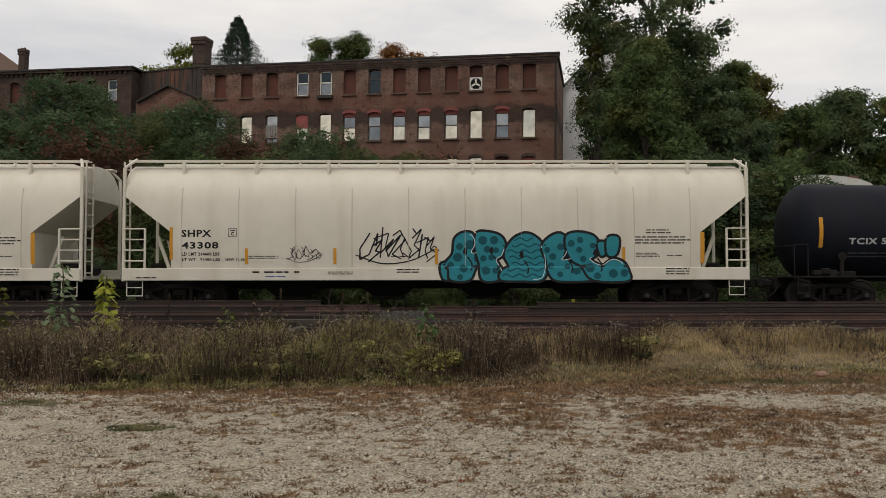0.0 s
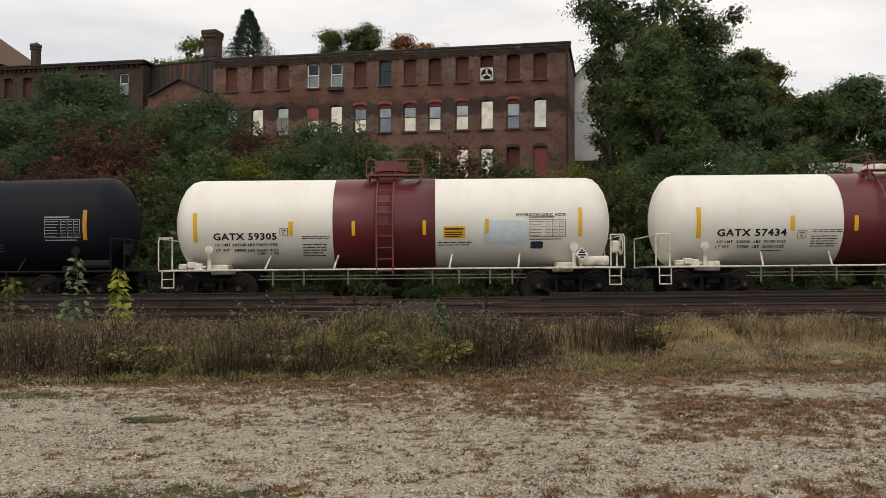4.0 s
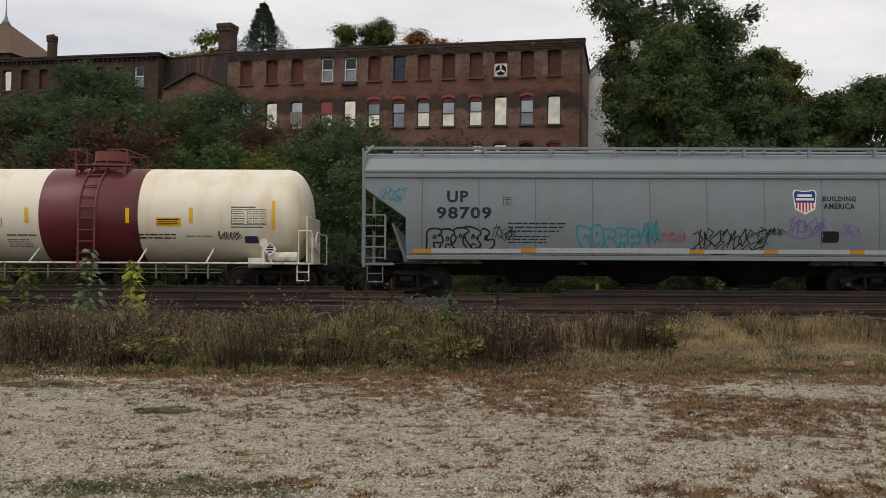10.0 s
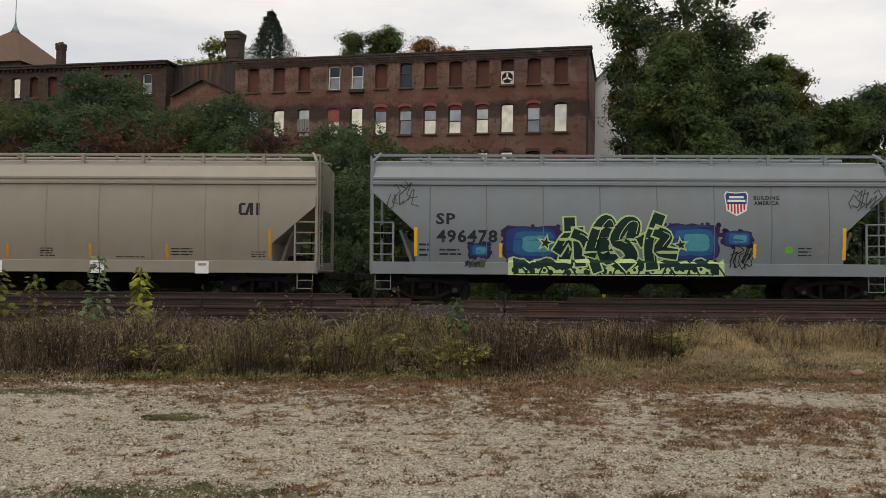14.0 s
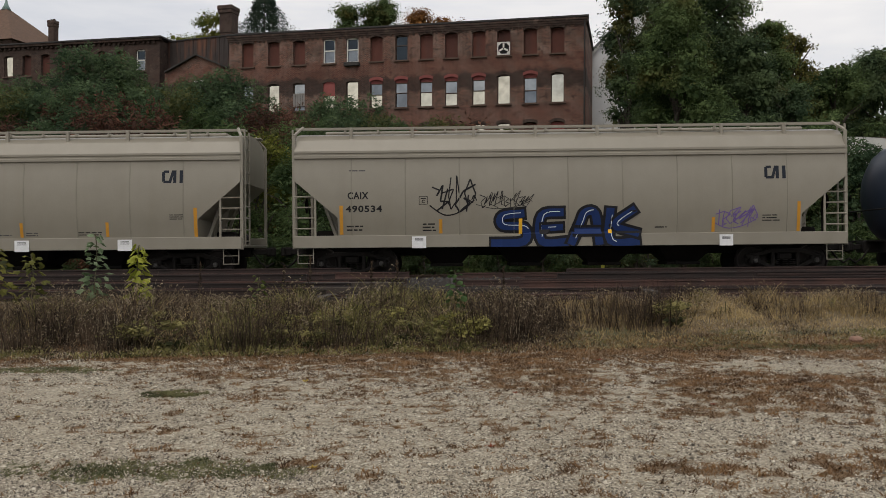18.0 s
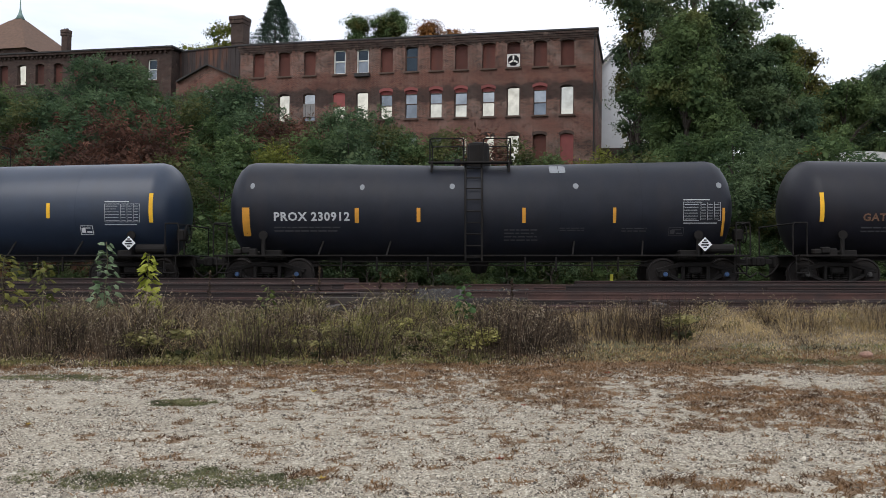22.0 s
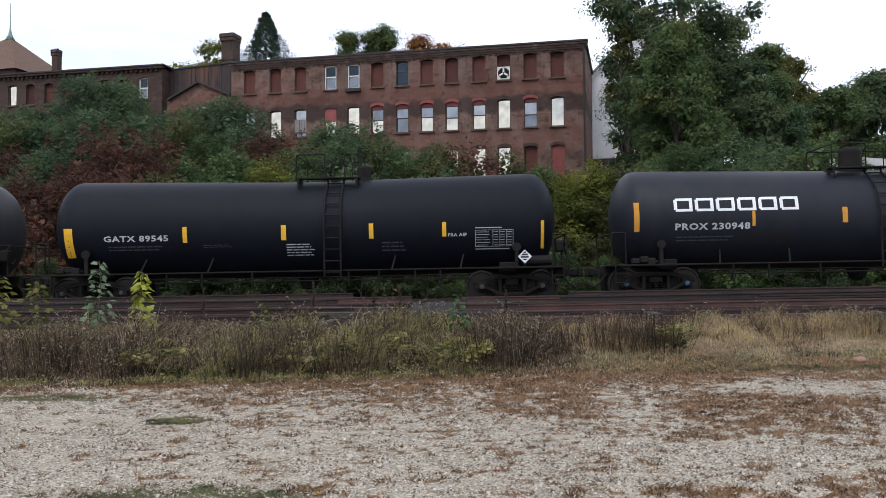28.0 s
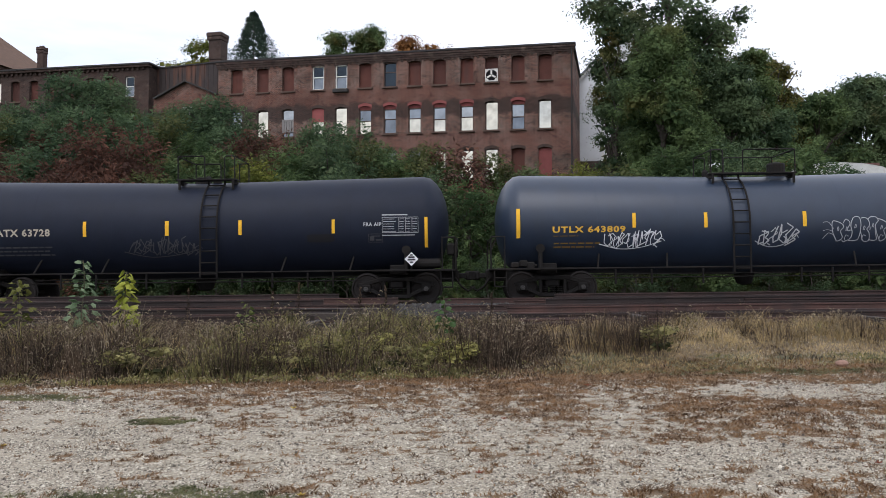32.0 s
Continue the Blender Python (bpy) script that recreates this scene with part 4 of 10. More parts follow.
def build_scrap():
    rng = random.Random(4)
    # rails strewn along the front of the spoil bank: one heap ends near the middle, the other runs off to the far side
    def lay(mesh, x, y, lift, yaw, roll):
        scrap(mesh, x, y, ground_z(x, y) + lift + (0.07 if roll == 90 else 0.17 if roll == 180 else 0.0), yaw, roll, rng.uniform(-0.2, 0.2))
    for k in range(15):
        y = 19.55 + 0.205 * k
        end = -2.7 - rng.uniform(0, 1.6) if k % 4 else -1.6
        lay(RAIL_LONG, end - 5.95, y, 0.01 + (0.08 if k % 4 == 1 else 0.0), rng.uniform(-2.3, 2.3), 0)
    for k in range(15):
        y = 19.55 + 0.205 * k
        start = 0.8 + rng.uniform(0, 1.8) if k % 4 else -0.4
        lay(RAIL_LONG, start + 5.95, y, 0.01 + (0.08 if k % 4 == 2 else 0.0), rng.uniform(-3.0, 3.0), 0)
    for k in range(5):
        lay(RAIL_MID, rng.uniform(10.5, 12.5), 19.7 + 0.6 * k, 0.02, rng.uniform(-3, 3), 0)
    for x, y, yaw in ((3.1, 19.2, -2.6), (5.6, 19.0, 1.4), (-0.9, 20.3, 2.0), (0.4, 19.9, -3.0)):
        lay(RAIL_MID, x, y, 0.02, yaw, 90)
    bm = B()
    box(bm, 0, 0, 0, 2.5, 0.23, 0.17, 0.015)
    tie = bpy.data.meshes.new("timber")
    bm.to_mesh(tie)
    bm.free()
    tie.materials.append(M_TIE)
    for x, y, z, yaw in ((-3.3, 19.6, 0.52, 86), (-2.75, 19.7, 0.50, 94), (-2.55, 20.3, 0.67, 4), (-2.9, 20.9, 0.70, -3), (-9.6, 19.8, 0.36, 88), (9.2, 19.9, 0.5, 91), (4.1, 20.2, 0.42, 89), (-3.6, 19.4, 0.40, 8)):
        ob = new("timber_tie", tie)
        ob.matrix_basis = pose(x, y, max(z, ground_z(x, y) + 0.09), 0, 0, yaw)
        tagged(ob, "weathered grey brown timber tie among the scrap rails", "railway tie", "loose ties")


build_scrap()


def marker_post():
    root = tagged(new("marker_post"), "short white post with a yellow reflective band behind the track", "marker post")
    p = on_line(4.6, 3.4)
    root.location = (p.x, p.y, p.z - 0.32)
    bm = B()
    box(bm, 0, 0, 0.35, 0.1, 0.05, 0.7, 0.01)
    part("post", bm, M_WHITE_STEEL, root)
    bm = B()
    box(bm, 0, -0.03, 0.55, 0.11, 0.02, 0.34)
    part("band", bm, mat("bright_yellow_reflector", (0.75, 0.72, 0.1), 0.4), root)


marker_post()


def field_stone(x, y, r, seed, tone):
    rng = random.Random(seed)
    bm = B()
    bmesh.ops.create_icosphere(bm, subdivisions=2, radius=r)
    for v in bm.verts:
        v.co *= 1 + 0.25 * noise.noise(v.co * 8 + Vector((seed, 0, 0)))
        v.co.z *= 0.6
    ob = part("stone", bm, mat("pinkish_stone", tone, 0.85, var=0.25, scale=12))
    ob.location = (x, y, ground_z(x, y) + r * 0.35)
    tagged(ob, "rounded pinkish stone lying at the edge of the weeds", "stone")


field_stone(6.5, 14.6, 0.11, 1, (0.24, 0.14, 0.10))
field_stone(-8.6, 12.9, 0.05, 2, (0.5, 0.46, 0.4))
for k, (x, y, r) in enumerate(((-3.75, 12.75, 0.03), (-3.45, 12.9, 0.022), (-3.2, 12.8, 0.02), (-2.6, 13.0, 0.022), (-5.9, 12.35, 0.03))):
    field_stone(x, y, r, 5 + k, (0.42, 0.39, 0.34))


def fallen_leaf(x, y, size, turn, tone, label):
    """A curled dry leaf with five points lying on the gravel."""
    bm = B()
    tip = [bm.verts.new((size * (0.5 if k % 2 == 0 else 0.24) * math.cos(k * 0.628), size * (0.5 if k % 2 == 0 else 0.24) * math.sin(k * 0.628), size * (0.3 if k % 2 == 0 else 0.12))) for k in range(10)]
    centre = bm.verts.new((0, 0, size * 0.05))
    for k in range(10):
        bm.faces.new((tip[k], tip[(k + 1) % 10], centre))
    rod(bm, (0, 0, size * 0.05), (-size * 0.6, size * 0.1, size * 0.2), size * 0.02, 4)
    ob = part("fallen_leaf", bm, leafy("fallen_leaf_" + label.split()[0], tuple(c * 0.6 for c in tone), tone))
    ob.matrix_basis = pose(x, y, ground_z(x, y) + 0.004, 0, 0, turn)
    tagged(ob, label + " autumn leaf lying on the gravel", "leaf", "fallen leaves")


for x, y, size, turn, kind in ((0.17, 7.0, 0.09, 20, 0), (-2.0, 10.3, 0.11, 70, 1), (0.5, 9.6, 0.09, 130, 0), (-1.15, 6.25, 0.08, 40, 1), (1.9, 12.6, 0.12, 10, 0), (2.5, 8.9, 0.08, 200, 0), (-4.3, 8.0, 0.07, 95, 1), (3.6, 7.4, 0.08, 15, 0), (0.85, 12.1, 0.1, 60, 2)):
    fallen_leaf(x, y, size, turn, ((0.22, 0.06, 0.03), (0.42, 0.30, 0.05), (0.40, 0.20, 0.10))[kind], ("curled red brown", "small yellow", "pale orange")[kind])

# ---------------------------------------------------------------- brick mill on the hill
def brick_material(name, c1, c2, mortar, soot=0.5, belts=()):
    m = bpy.data.materials.new(name)
    m.use_nodes = True
    nt = m.node_tree
    b = nt.nodes["Principled BSDF"]
    b.inputs["Roughness"].default_value = 0.9
    b.inputs["Specular IOR Level"].default_value = 0.2
    co = nt.nodes.new("ShaderNodeTexCoord")
    sep = nt.nodes.new("ShaderNodeSeparateXYZ")
    add = nt.nodes.new("ShaderNodeMath")
    add.operation = 'ADD'
    com = nt.nodes.new("ShaderNodeCombineXYZ")
    nt.links.new(co.outputs["Object"], sep.inputs[0])
    nt.links.new(sep.outputs[0], add.inputs[0])
    nt.links.new(sep.outputs[1], add.inputs[1])
    nt.links.new(add.outputs[0], com.inputs[0])
    nt.links.new(sep.outputs[2], com.inputs[1])
    br = nt.nodes.new("ShaderNodeTexBrick")
    for k, v in (("Color1", (*c1, 1)), ("Color2", (*c2, 1)), ("Mortar", (*mortar, 1)), ("Scale", 1.0), ("Mortar Size", 0.012), ("Brick Width", 0.215), ("Row Height", 0.075), ("Bias", -0.1)):
        br.inputs[k].default_value = v
    nt.links.new(com.outputs[0], br.inputs["Vector"])

    def noise_fac(scale, lo, hi, stretch=None):
        n = nt.nodes.new("ShaderNodeTexNoise")
        n.inputs["Scale"].default_value, n.inputs["Detail"].default_value = scale, 7.0
        n.inputs["Roughness"].default_value = 0.65
        src = co.outputs["Object"]
        if stretch:
            mp = nt.nodes.new("ShaderNodeMapping")
            mp.inputs["Scale"].default_value = stretch
            nt.links.new(src, mp.inputs["Vector"])
            src = mp.outputs[0]
        nt.links.new(src, n.inputs["Vector"])
        r = nt.nodes.new("ShaderNodeMapRange")
        r.inputs["From Min"].default_value, r.inputs["From Max"].default_value = lo, hi
        nt.links.new(n.outputs["Fac"], r.inputs["Value"])
        return r.outputs[0]

    def mixc(f, k, a, c):
        x = nt.nodes.new("ShaderNodeMix")
        x.data_type = 'RGBA'
        g = nt.nodes.new("ShaderNodeMath")
        g.operation = 'MULTIPLY'
        g.inputs[1].default_value = k
        nt.links.new(f, g.inputs[0])
        nt.links.new(g.outputs[0], x.inputs[0])
        nt.links.new(a, x.inputs[6])
        x.inputs[7].default_value = (*c, 1)
        return x.outputs[2]

    col = mixc(noise_fac(0.35, 0.45, 0.65), 0.3, br.outputs["Color"], (c1[0] * 1.35, c1[1] * 1.15, c1[2] * 1.1))
    col = mixc(noise_fac(0.6, 0.45, 0.7, (0.35, 0.35, 1.4)), soot, col, (0.022, 0.017, 0.015))
    col = mixc(noise_fac(2.6, 0.53, 0.65), 0.72, col, (0.024, 0.018, 0.016))
    col = mixc(noise_fac(1.6, 0.6, 0.72), 0.6, col, (0.19, 0.14, 0.115))
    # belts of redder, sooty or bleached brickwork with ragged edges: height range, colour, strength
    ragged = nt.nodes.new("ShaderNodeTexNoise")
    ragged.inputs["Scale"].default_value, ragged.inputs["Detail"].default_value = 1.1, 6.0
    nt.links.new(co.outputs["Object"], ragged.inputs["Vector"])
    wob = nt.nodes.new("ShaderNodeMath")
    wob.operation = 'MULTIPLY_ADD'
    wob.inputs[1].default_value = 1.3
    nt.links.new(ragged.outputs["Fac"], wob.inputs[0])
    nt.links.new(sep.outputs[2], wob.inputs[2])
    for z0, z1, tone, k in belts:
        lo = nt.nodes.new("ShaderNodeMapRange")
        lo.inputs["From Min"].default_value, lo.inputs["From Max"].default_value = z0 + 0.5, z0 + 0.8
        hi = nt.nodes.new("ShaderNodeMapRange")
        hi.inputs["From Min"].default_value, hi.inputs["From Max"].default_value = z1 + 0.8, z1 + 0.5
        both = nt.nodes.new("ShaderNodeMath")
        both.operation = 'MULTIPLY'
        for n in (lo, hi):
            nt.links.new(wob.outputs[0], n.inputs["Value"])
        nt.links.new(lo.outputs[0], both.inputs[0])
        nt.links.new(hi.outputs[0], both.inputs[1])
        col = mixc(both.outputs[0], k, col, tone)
    nt.links.new(col, b.inputs["Base Color"])
    bp = nt.nodes.new("ShaderNodeBump")
    bp.inputs["Strength"].default_value, bp.inputs["Distance"].default_value = 0.5, 0.01
    nt.links.new(br.outputs["Fac"], bp.inputs["Height"])
    bp.invert = True
    nt.links.new(bp.outputs[0], b.inputs["Normal"])
    return m


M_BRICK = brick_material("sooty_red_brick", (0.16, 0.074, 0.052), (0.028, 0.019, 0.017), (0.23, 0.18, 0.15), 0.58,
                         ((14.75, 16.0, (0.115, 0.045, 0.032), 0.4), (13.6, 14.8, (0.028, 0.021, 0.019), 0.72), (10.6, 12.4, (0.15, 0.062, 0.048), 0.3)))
M_BRICK_DARK = brick_material("dark_brown_brick", (0.065, 0.04, 0.032), (0.04, 0.026, 0.022), (0.085, 0.068, 0.058), 0.45)
M_BOARD = mat("red_brown_board", (0.085, 0.027, 0.018), 0.85, var=0.25, scale=1.2, dirt=(0.05, 0.025, 0.02), amount=0.6, streak=True, random_tint=0.3)
M_PINK = mat("faded_pink_board", (0.20, 0.055, 0.05), 0.85, var=0.2, random_tint=0.2)
M_WINDOW_WHITE = mat("white_window_paint", (0.65, 0.64, 0.6), 0.6, var=0.1)
M_WINDOW_OLD = mat("weathered_brown_frame", (0.07, 0.045, 0.035), 0.8)
M_STONE_SILL = mat("brownstone_sill", (0.085, 0.055, 0.042), 0.9)
# near-black colour standing in for unlit space behind openings
M_PAINTED_DARK = mat("painted_interior_dark", (0.015, 0.015, 0.017), 0.9)
M_TAR = mat("black_tar_roof", (0.03, 0.028, 0.027), 0.85)


def pane_material(name, tint, rough):
    m = bpy.data.materials.new(name)
    m.use_nodes = True
    b = m.node_tree.nodes["Principled BSDF"]
    nt = m.node_tree
    co = nt.nodes.new("ShaderNodeTexCoord")
    n = nt.nodes.new("ShaderNodeTexNoise")
    n.inputs["Scale"].default_value, n.inputs["Detail"].default_value = 1.3, 3.0
    nt.links.new(co.outputs["Object"], n.inputs["Vector"])
    # noise tint paints uneven reflected brightness into the mirror colour
    x = nt.nodes.new("ShaderNodeMix")
    x.data_type = 'RGBA'
    x.inputs[6].default_value, x.inputs[7].default_value = (*[c * 0.45 for c in tint], 1), (*[min(1, c * 1.3) for c in tint], 1)
    nt.links.new(n.outputs["Fac"], x.inputs[0])
    nt.links.new(x.outputs[2], b.inputs["Base Color"])
    b.inputs["Metallic"].default_value = 1.0
    b.inputs["Roughness"].default_value = rough
    return m


# pale to dark tints set by colour how much sky each pane shows
GLASS = [pane_material("sky_mirroring_pane", (0.60, 0.57, 0.47), 0.02), pane_material("dull_mirroring_pane", (0.17, 0.19, 0.21), 0.05), pane_material("grey_mirroring_pane", (0.30, 0.32, 0.33), 0.04),
         pane_material("dark_pane", (0.035, 0.045, 0.055), 0.08)]


def loop_mesh_early(name, bm, material):
    me = bpy.data.meshes.new(name)
    bm.to_mesh(me)
    bm.free()
    me.materials.append(material)
    return me


def wall_mesh(bm, length, z0, z1, thick, holes):
    """Front at y = 0, back at y = thick; holes are (x0, x1, za, zb) cut right through."""
    xs = sorted({0.0, length, *[h[0] for h in holes], *[h[1] for h in holes]})
    zs = sorted({z0, z1, *[h[2] for h in holes], *[h[3] for h in holes]})

    def hollow(i, k):
        cx, cz = (xs[i] + xs[i + 1]) / 2, (zs[k] + zs[k + 1]) / 2
        return any(h[0] < cx < h[1] and h[2] < cz < h[3] for h in holes)

    def f(*p):
        bm.faces.new([bm.verts.new(q) for q in p])
    for i in range(len(xs) - 1):
        for k in range(len(zs) - 1):
            a, b, c, d = xs[i], xs[i + 1], zs[k], zs[k + 1]
            if not hollow(i, k):
                f((a, 0, c), (b, 0, c), (b, 0, d), (a, 0, d))
                f((a, thick, d), (b, thick, d), (b, thick, c), (a, thick, c))
    for a, b, c, d in holes:
        f((a, 0, c), (a, thick, c), (a, thick, d), (a, 0, d))
        f((b, 0, d), (b, thick, d), (b, thick, c), (b, 0, c))
        f((a, 0, d), (a, thick, d), (b, thick, d), (b, 0, d))
        f((b, 0, c), (b, thick, c), (a, thick, c), (a, 0, c))
    for x in (0, length):
        f((x, 0, z0), (x, 0, z1), (x, thick, z1), (x, thick, z0))
    f((0, 0, z1), (length, 0, z1), (length, thick, z1), (0, thick, z1))
    return bm


def arch(bm, x0, x1, z, rise=0.16, thick=0.22, deep=0.1, y=0.0):
    """A shallow brick arch over an opening, filling the corner between the curve and the flat top."""
    n = 8
    cx = (x0 + x1) / 2
    for i in range(n):
        a, b = x0 + (x1 - x0) * i / n, x0 + (x1 - x0) * (i + 1) / n
        za, zb = (z - rise + rise * (1 - ((q - cx) / (x1 - x0) * 2) ** 2) for q in (a, b))
        lo = [(a, za), (b, zb)]
        v = [bm.verts.new(p) for p in ((a, y - 0.03, za), (b, y - 0.03, zb), (b, y - 0.03, zb + thick), (a, y - 0.03, za + thick), (a, y + deep, za), (b, y + deep, zb), (b, y + deep, zb + thick), (a, y + deep, za + thick))]
        bm.faces.new((v[0], v[1], v[2], v[3]))
        bm.faces.new((v[1], v[0], v[4], v[5]))
        bm.faces.new((v[3], v[2], v[6], v[7]))
    bmesh.ops.remove_doubles(bm, verts=bm.verts, dist=0.0005)


def window(parent, x, z0, z1, w, kind, seed=0):
    """A window or boarded opening in the mill wall, with sill, arch, frame and panes."""
    rng = random.Random(seed)
    x0, x1 = x - w / 2, x + w / 2
    bm = B()
    arch(bm, x0 - 0.06, x1 + 0.06, z1)
    root = part("window", bm, M_BRICK_DARK if kind != "pink_top" else M_PINK, parent)
    bm = B()
    box(bm, x, -0.02, z0 - 0.06, w + 0.24, 0.24, 0.12, 0.01)
    part("sill", bm, M_STONE_SILL, root)
    top = z1 - 0.03
    if kind == "board":
        bm = B()
        box(bm, x, 0.3, (z0 + top) / 2, w + 0.02, 0.05, top - z0)
        for k in range(1, 4):
            box(bm, x0 + w * k / 4, 0.272, (z0 + top) / 2, 0.012, 0.01, top - z0 - 0.04)
        part("board", bm, M_BOARD, root)
        return
    if kind == "pink":
        bm = B()
        box(bm, x, 0.16, (z0 + top) / 2, w + 0.02, 0.05, top - z0)
        part("board", bm, M_PINK, root)
        return
    white = kind in ("white_sash",)
    fm = M_WINDOW_WHITE if white else M_WINDOW_OLD
    t = 0.09 if white else 0.06
    if kind == "pink_top":
        bm = B()
        box(bm, x, 0.18, top - 0.13, w, 0.05, 0.3)
        part("head_board", bm, M_PINK, root)
        top -= 0.26
    bm = B()
    for a, b, sx, sz in ((x, z0 + t / 2, w, t), (x, top - t / 2, w, t), (x0 + t / 2, (z0 + top) / 2, t, top - z0), (x1 - t / 2, (z0 + top) / 2, t, top - z0)):
        box(bm, a, 0.17, b, sx, 0.1, sz)
    part("frame", bm, fm, root)
    split = rng.uniform(0.5, 0.62) if kind != "open" else None
    if split:
        bm = B()
        box(bm, x, 0.16, z0 + (top - z0) * split, w - 2 * t, 0.08, t * 0.9)
        part("meeting_rail", bm, fm, root)
    cuts = [(z0 + t, z0 + (top - z0) * (split or 1) - (t / 2 if split else t))]
    if split:
        cuts.append((z0 + (top - z0) * split + t / 2, top - t))
    for k, (a, b) in enumerate(cuts):
        bm = B()
        m = Matrix.Rotation(radians(rng.uniform(-2.0, 2.0)), 4, 'X') @ Matrix.Rotation(radians(rng.uniform(-2.5, 2.5)), 4, 'Z')
        box(bm, x, 0.2, (a + b) / 2, w - 2 * t, 0.008, b - a, 0, m)
        if kind == "dark":
            g = GLASS[3]
        elif kind == "open":
            g = GLASS[0]
        elif kind == "white_sash":
            g = GLASS[1 if k == 0 else 3]
        else:
            g = GLASS[0] if (k == 0 and rng.random() < 0.45) else rng.choice((GLASS[1], GLASS[2], GLASS[2]))
        part("pane", bm, g, root)


def build_mill():
    root = tagged(new("brick_mill"), "long three storey sooty red brick mill with boarded windows", "mill building")
    root.matrix_basis = pose(-19.04, 66.1, 0, 0, 0, -10.62)
    L = 27.67
    rows = ((15.98, 17.87), (12.43, 14.59), (8.72, 11.08))
    cols = [1.56 + 2.0 * i + d for i, d in enumerate((0.0, 0.17, 0.27, 0.72, 0.58, 0.49, 0.44, 0.36, 0.26, 0.33, 0.18, 0.13, 0.09))]
    w = 0.97
    kinds = {0: ["board", "board", "board", "white_sash", "white_sash", "board", "dark", "board", "board", "board", "fan", "board", "board"],
             1: ["sash", "open", "shutter", "pink_mid", "open", "pink_top", "pink_top", "pink_top", "pink_top", "pink_top", "open", "pink_top", "open"],
             2: ["sash"] * 8 + ["open", "open", "open", "board", "pink"]}
    holes = [(x - w / 2, x + w / 2, a, b) for a, b in rows for x in cols]
    bm = wall_mesh(B(), L, 5.5, 18.2, 0.45, holes)
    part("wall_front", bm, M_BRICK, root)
    for x, name in ((0.2, "wall_side"), (L - 0.2, "wall_side")):
        bm = B()
        box(bm, x, 7.2, 11.9, 0.4, 13.5, 12.7)
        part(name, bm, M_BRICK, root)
    bm = B()
    box(bm, L / 2, 14, 11.9, L, 0.4, 12.7)
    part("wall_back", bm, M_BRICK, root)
    bm = B()
    box(bm, L / 2, 7.1, 18.35, L + 0.3, 14.6, 0.12)
    part("roof", bm, M_TAR, root)
    # corbelled cornice
    bm = B()
    for k, (z, d) in enumerate(((18.05, 0.05), (18.2, 0.1), (18.36, 0.16))):
        box(bm, L / 2, -d / 2 + 0.1, z, L + 2 * d, 0.3 + d, 0.15)
    part("cornice", bm, M_BRICK_DARK, root)
    bm = B()
    box(bm, 0, -0.03, 17.92, 0.16, 0.1, 0.16)
    dentil = loop_mesh_early("dentil", bm, M_BRICK_DARK)
    for i in range(62):
        ob = new("dentil", dentil)
        ob.parent, ob.location = root, (0.25 + i * 0.445, 0, 0)
    bm = B()
    box(bm, L / 2, 0.1, 18.52, L + 0.4, 0.7, 0.14, 0.02)
    part("coping", bm, M_TAR, root)
    bm = B()
    rod(bm, (L - 0.1, -0.12, 6), (L - 0.1, -0.12, 18.3), 0.06, 8)
    part("downpipe", bm, M_TAR, root)
    for r, (a, b) in enumerate(rows):
        for i, x in enumerate(cols):
            k = kinds[r][i]
            seed = r * 20 + i
            if k == "fan":
                window(root, x, a, b, w, "board", seed)
                bm = B()
                for p, q, sx, sz in ((0, 0.43, 0.9, 0.07), (0, -0.43, 0.9, 0.07), (-0.43, 0, 0.07, 0.9), (0.43, 0, 0.07, 0.9), (0.33, 0.33, 0.2, 0.2), (-0.33, 0.33, 0.2, 0.2), (0.33, -0.33, 0.2, 0.2), (-0.33, -0.33, 0.2, 0.2)):
                    box(bm, x + p, -0.05, a + 0.5 + q, sx, 0.12, sz)
                fan = part("fan_housing", bm, M_WINDOW_WHITE, root, "white square extractor fan housing")
                # flat disc with the shade of the fan opening put into its colour
                bm = B()
                lathe(bm, [(0.02, 0.0), (0.40, 0.0)], 20, 'Y', Matrix.Translation((x, -0.115, a + 0.5)))
                part("fan_well", bm, M_PAINTED_DARK, fan)
                for j in range(3):
                    bm = B()
                    ang = radians(90 + 120 * j)
                    box(bm, x + 0.2 * math.cos(ang), -0.14, a + 0.5 + 0.2 * math.sin(ang), 0.32, 0.03, 0.13, 0.02, Matrix.Rotation(-ang, 4, 'Y'))
                    part("fan_blade", bm, M_WINDOW_WHITE, fan)
            elif k == "shutter":
                window(root, x, a, b, w, "sash", seed)
                bm = B()
                for j in range(5):
                    box(bm, x - 0.4 + 0.2 * j, 0.05, a + 0.85, 0.17, 0.04, 1.0)
                part("shutter", bm, mat("grey_weathered_boards", (0.2, 0.19, 0.18), 0.85), root)
            elif k == "pink_mid":
                window(root, x, a, b, w, "sash", seed)
                bm = B()
                box(bm, x, 0.1, b - 0.55, w, 0.04, 1.05)
                part("board", bm, M_PINK, root)
            else:
                window(root, x, a, b, w, k, seed)
    # flower box under one sash
    bm = B()
    box(bm, cols[4], -0.15, rows[0][0] - 0.16, 1.2, 0.35, 0.28, 0.03)
    part("window_box", bm, M_TAR, root)
    # near-black sheet added inside to paint the darkness of the rooms
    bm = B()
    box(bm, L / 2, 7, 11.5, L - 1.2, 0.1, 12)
    part("inner_partition", bm, M_PAINTED_DARK, root)


build_mill()


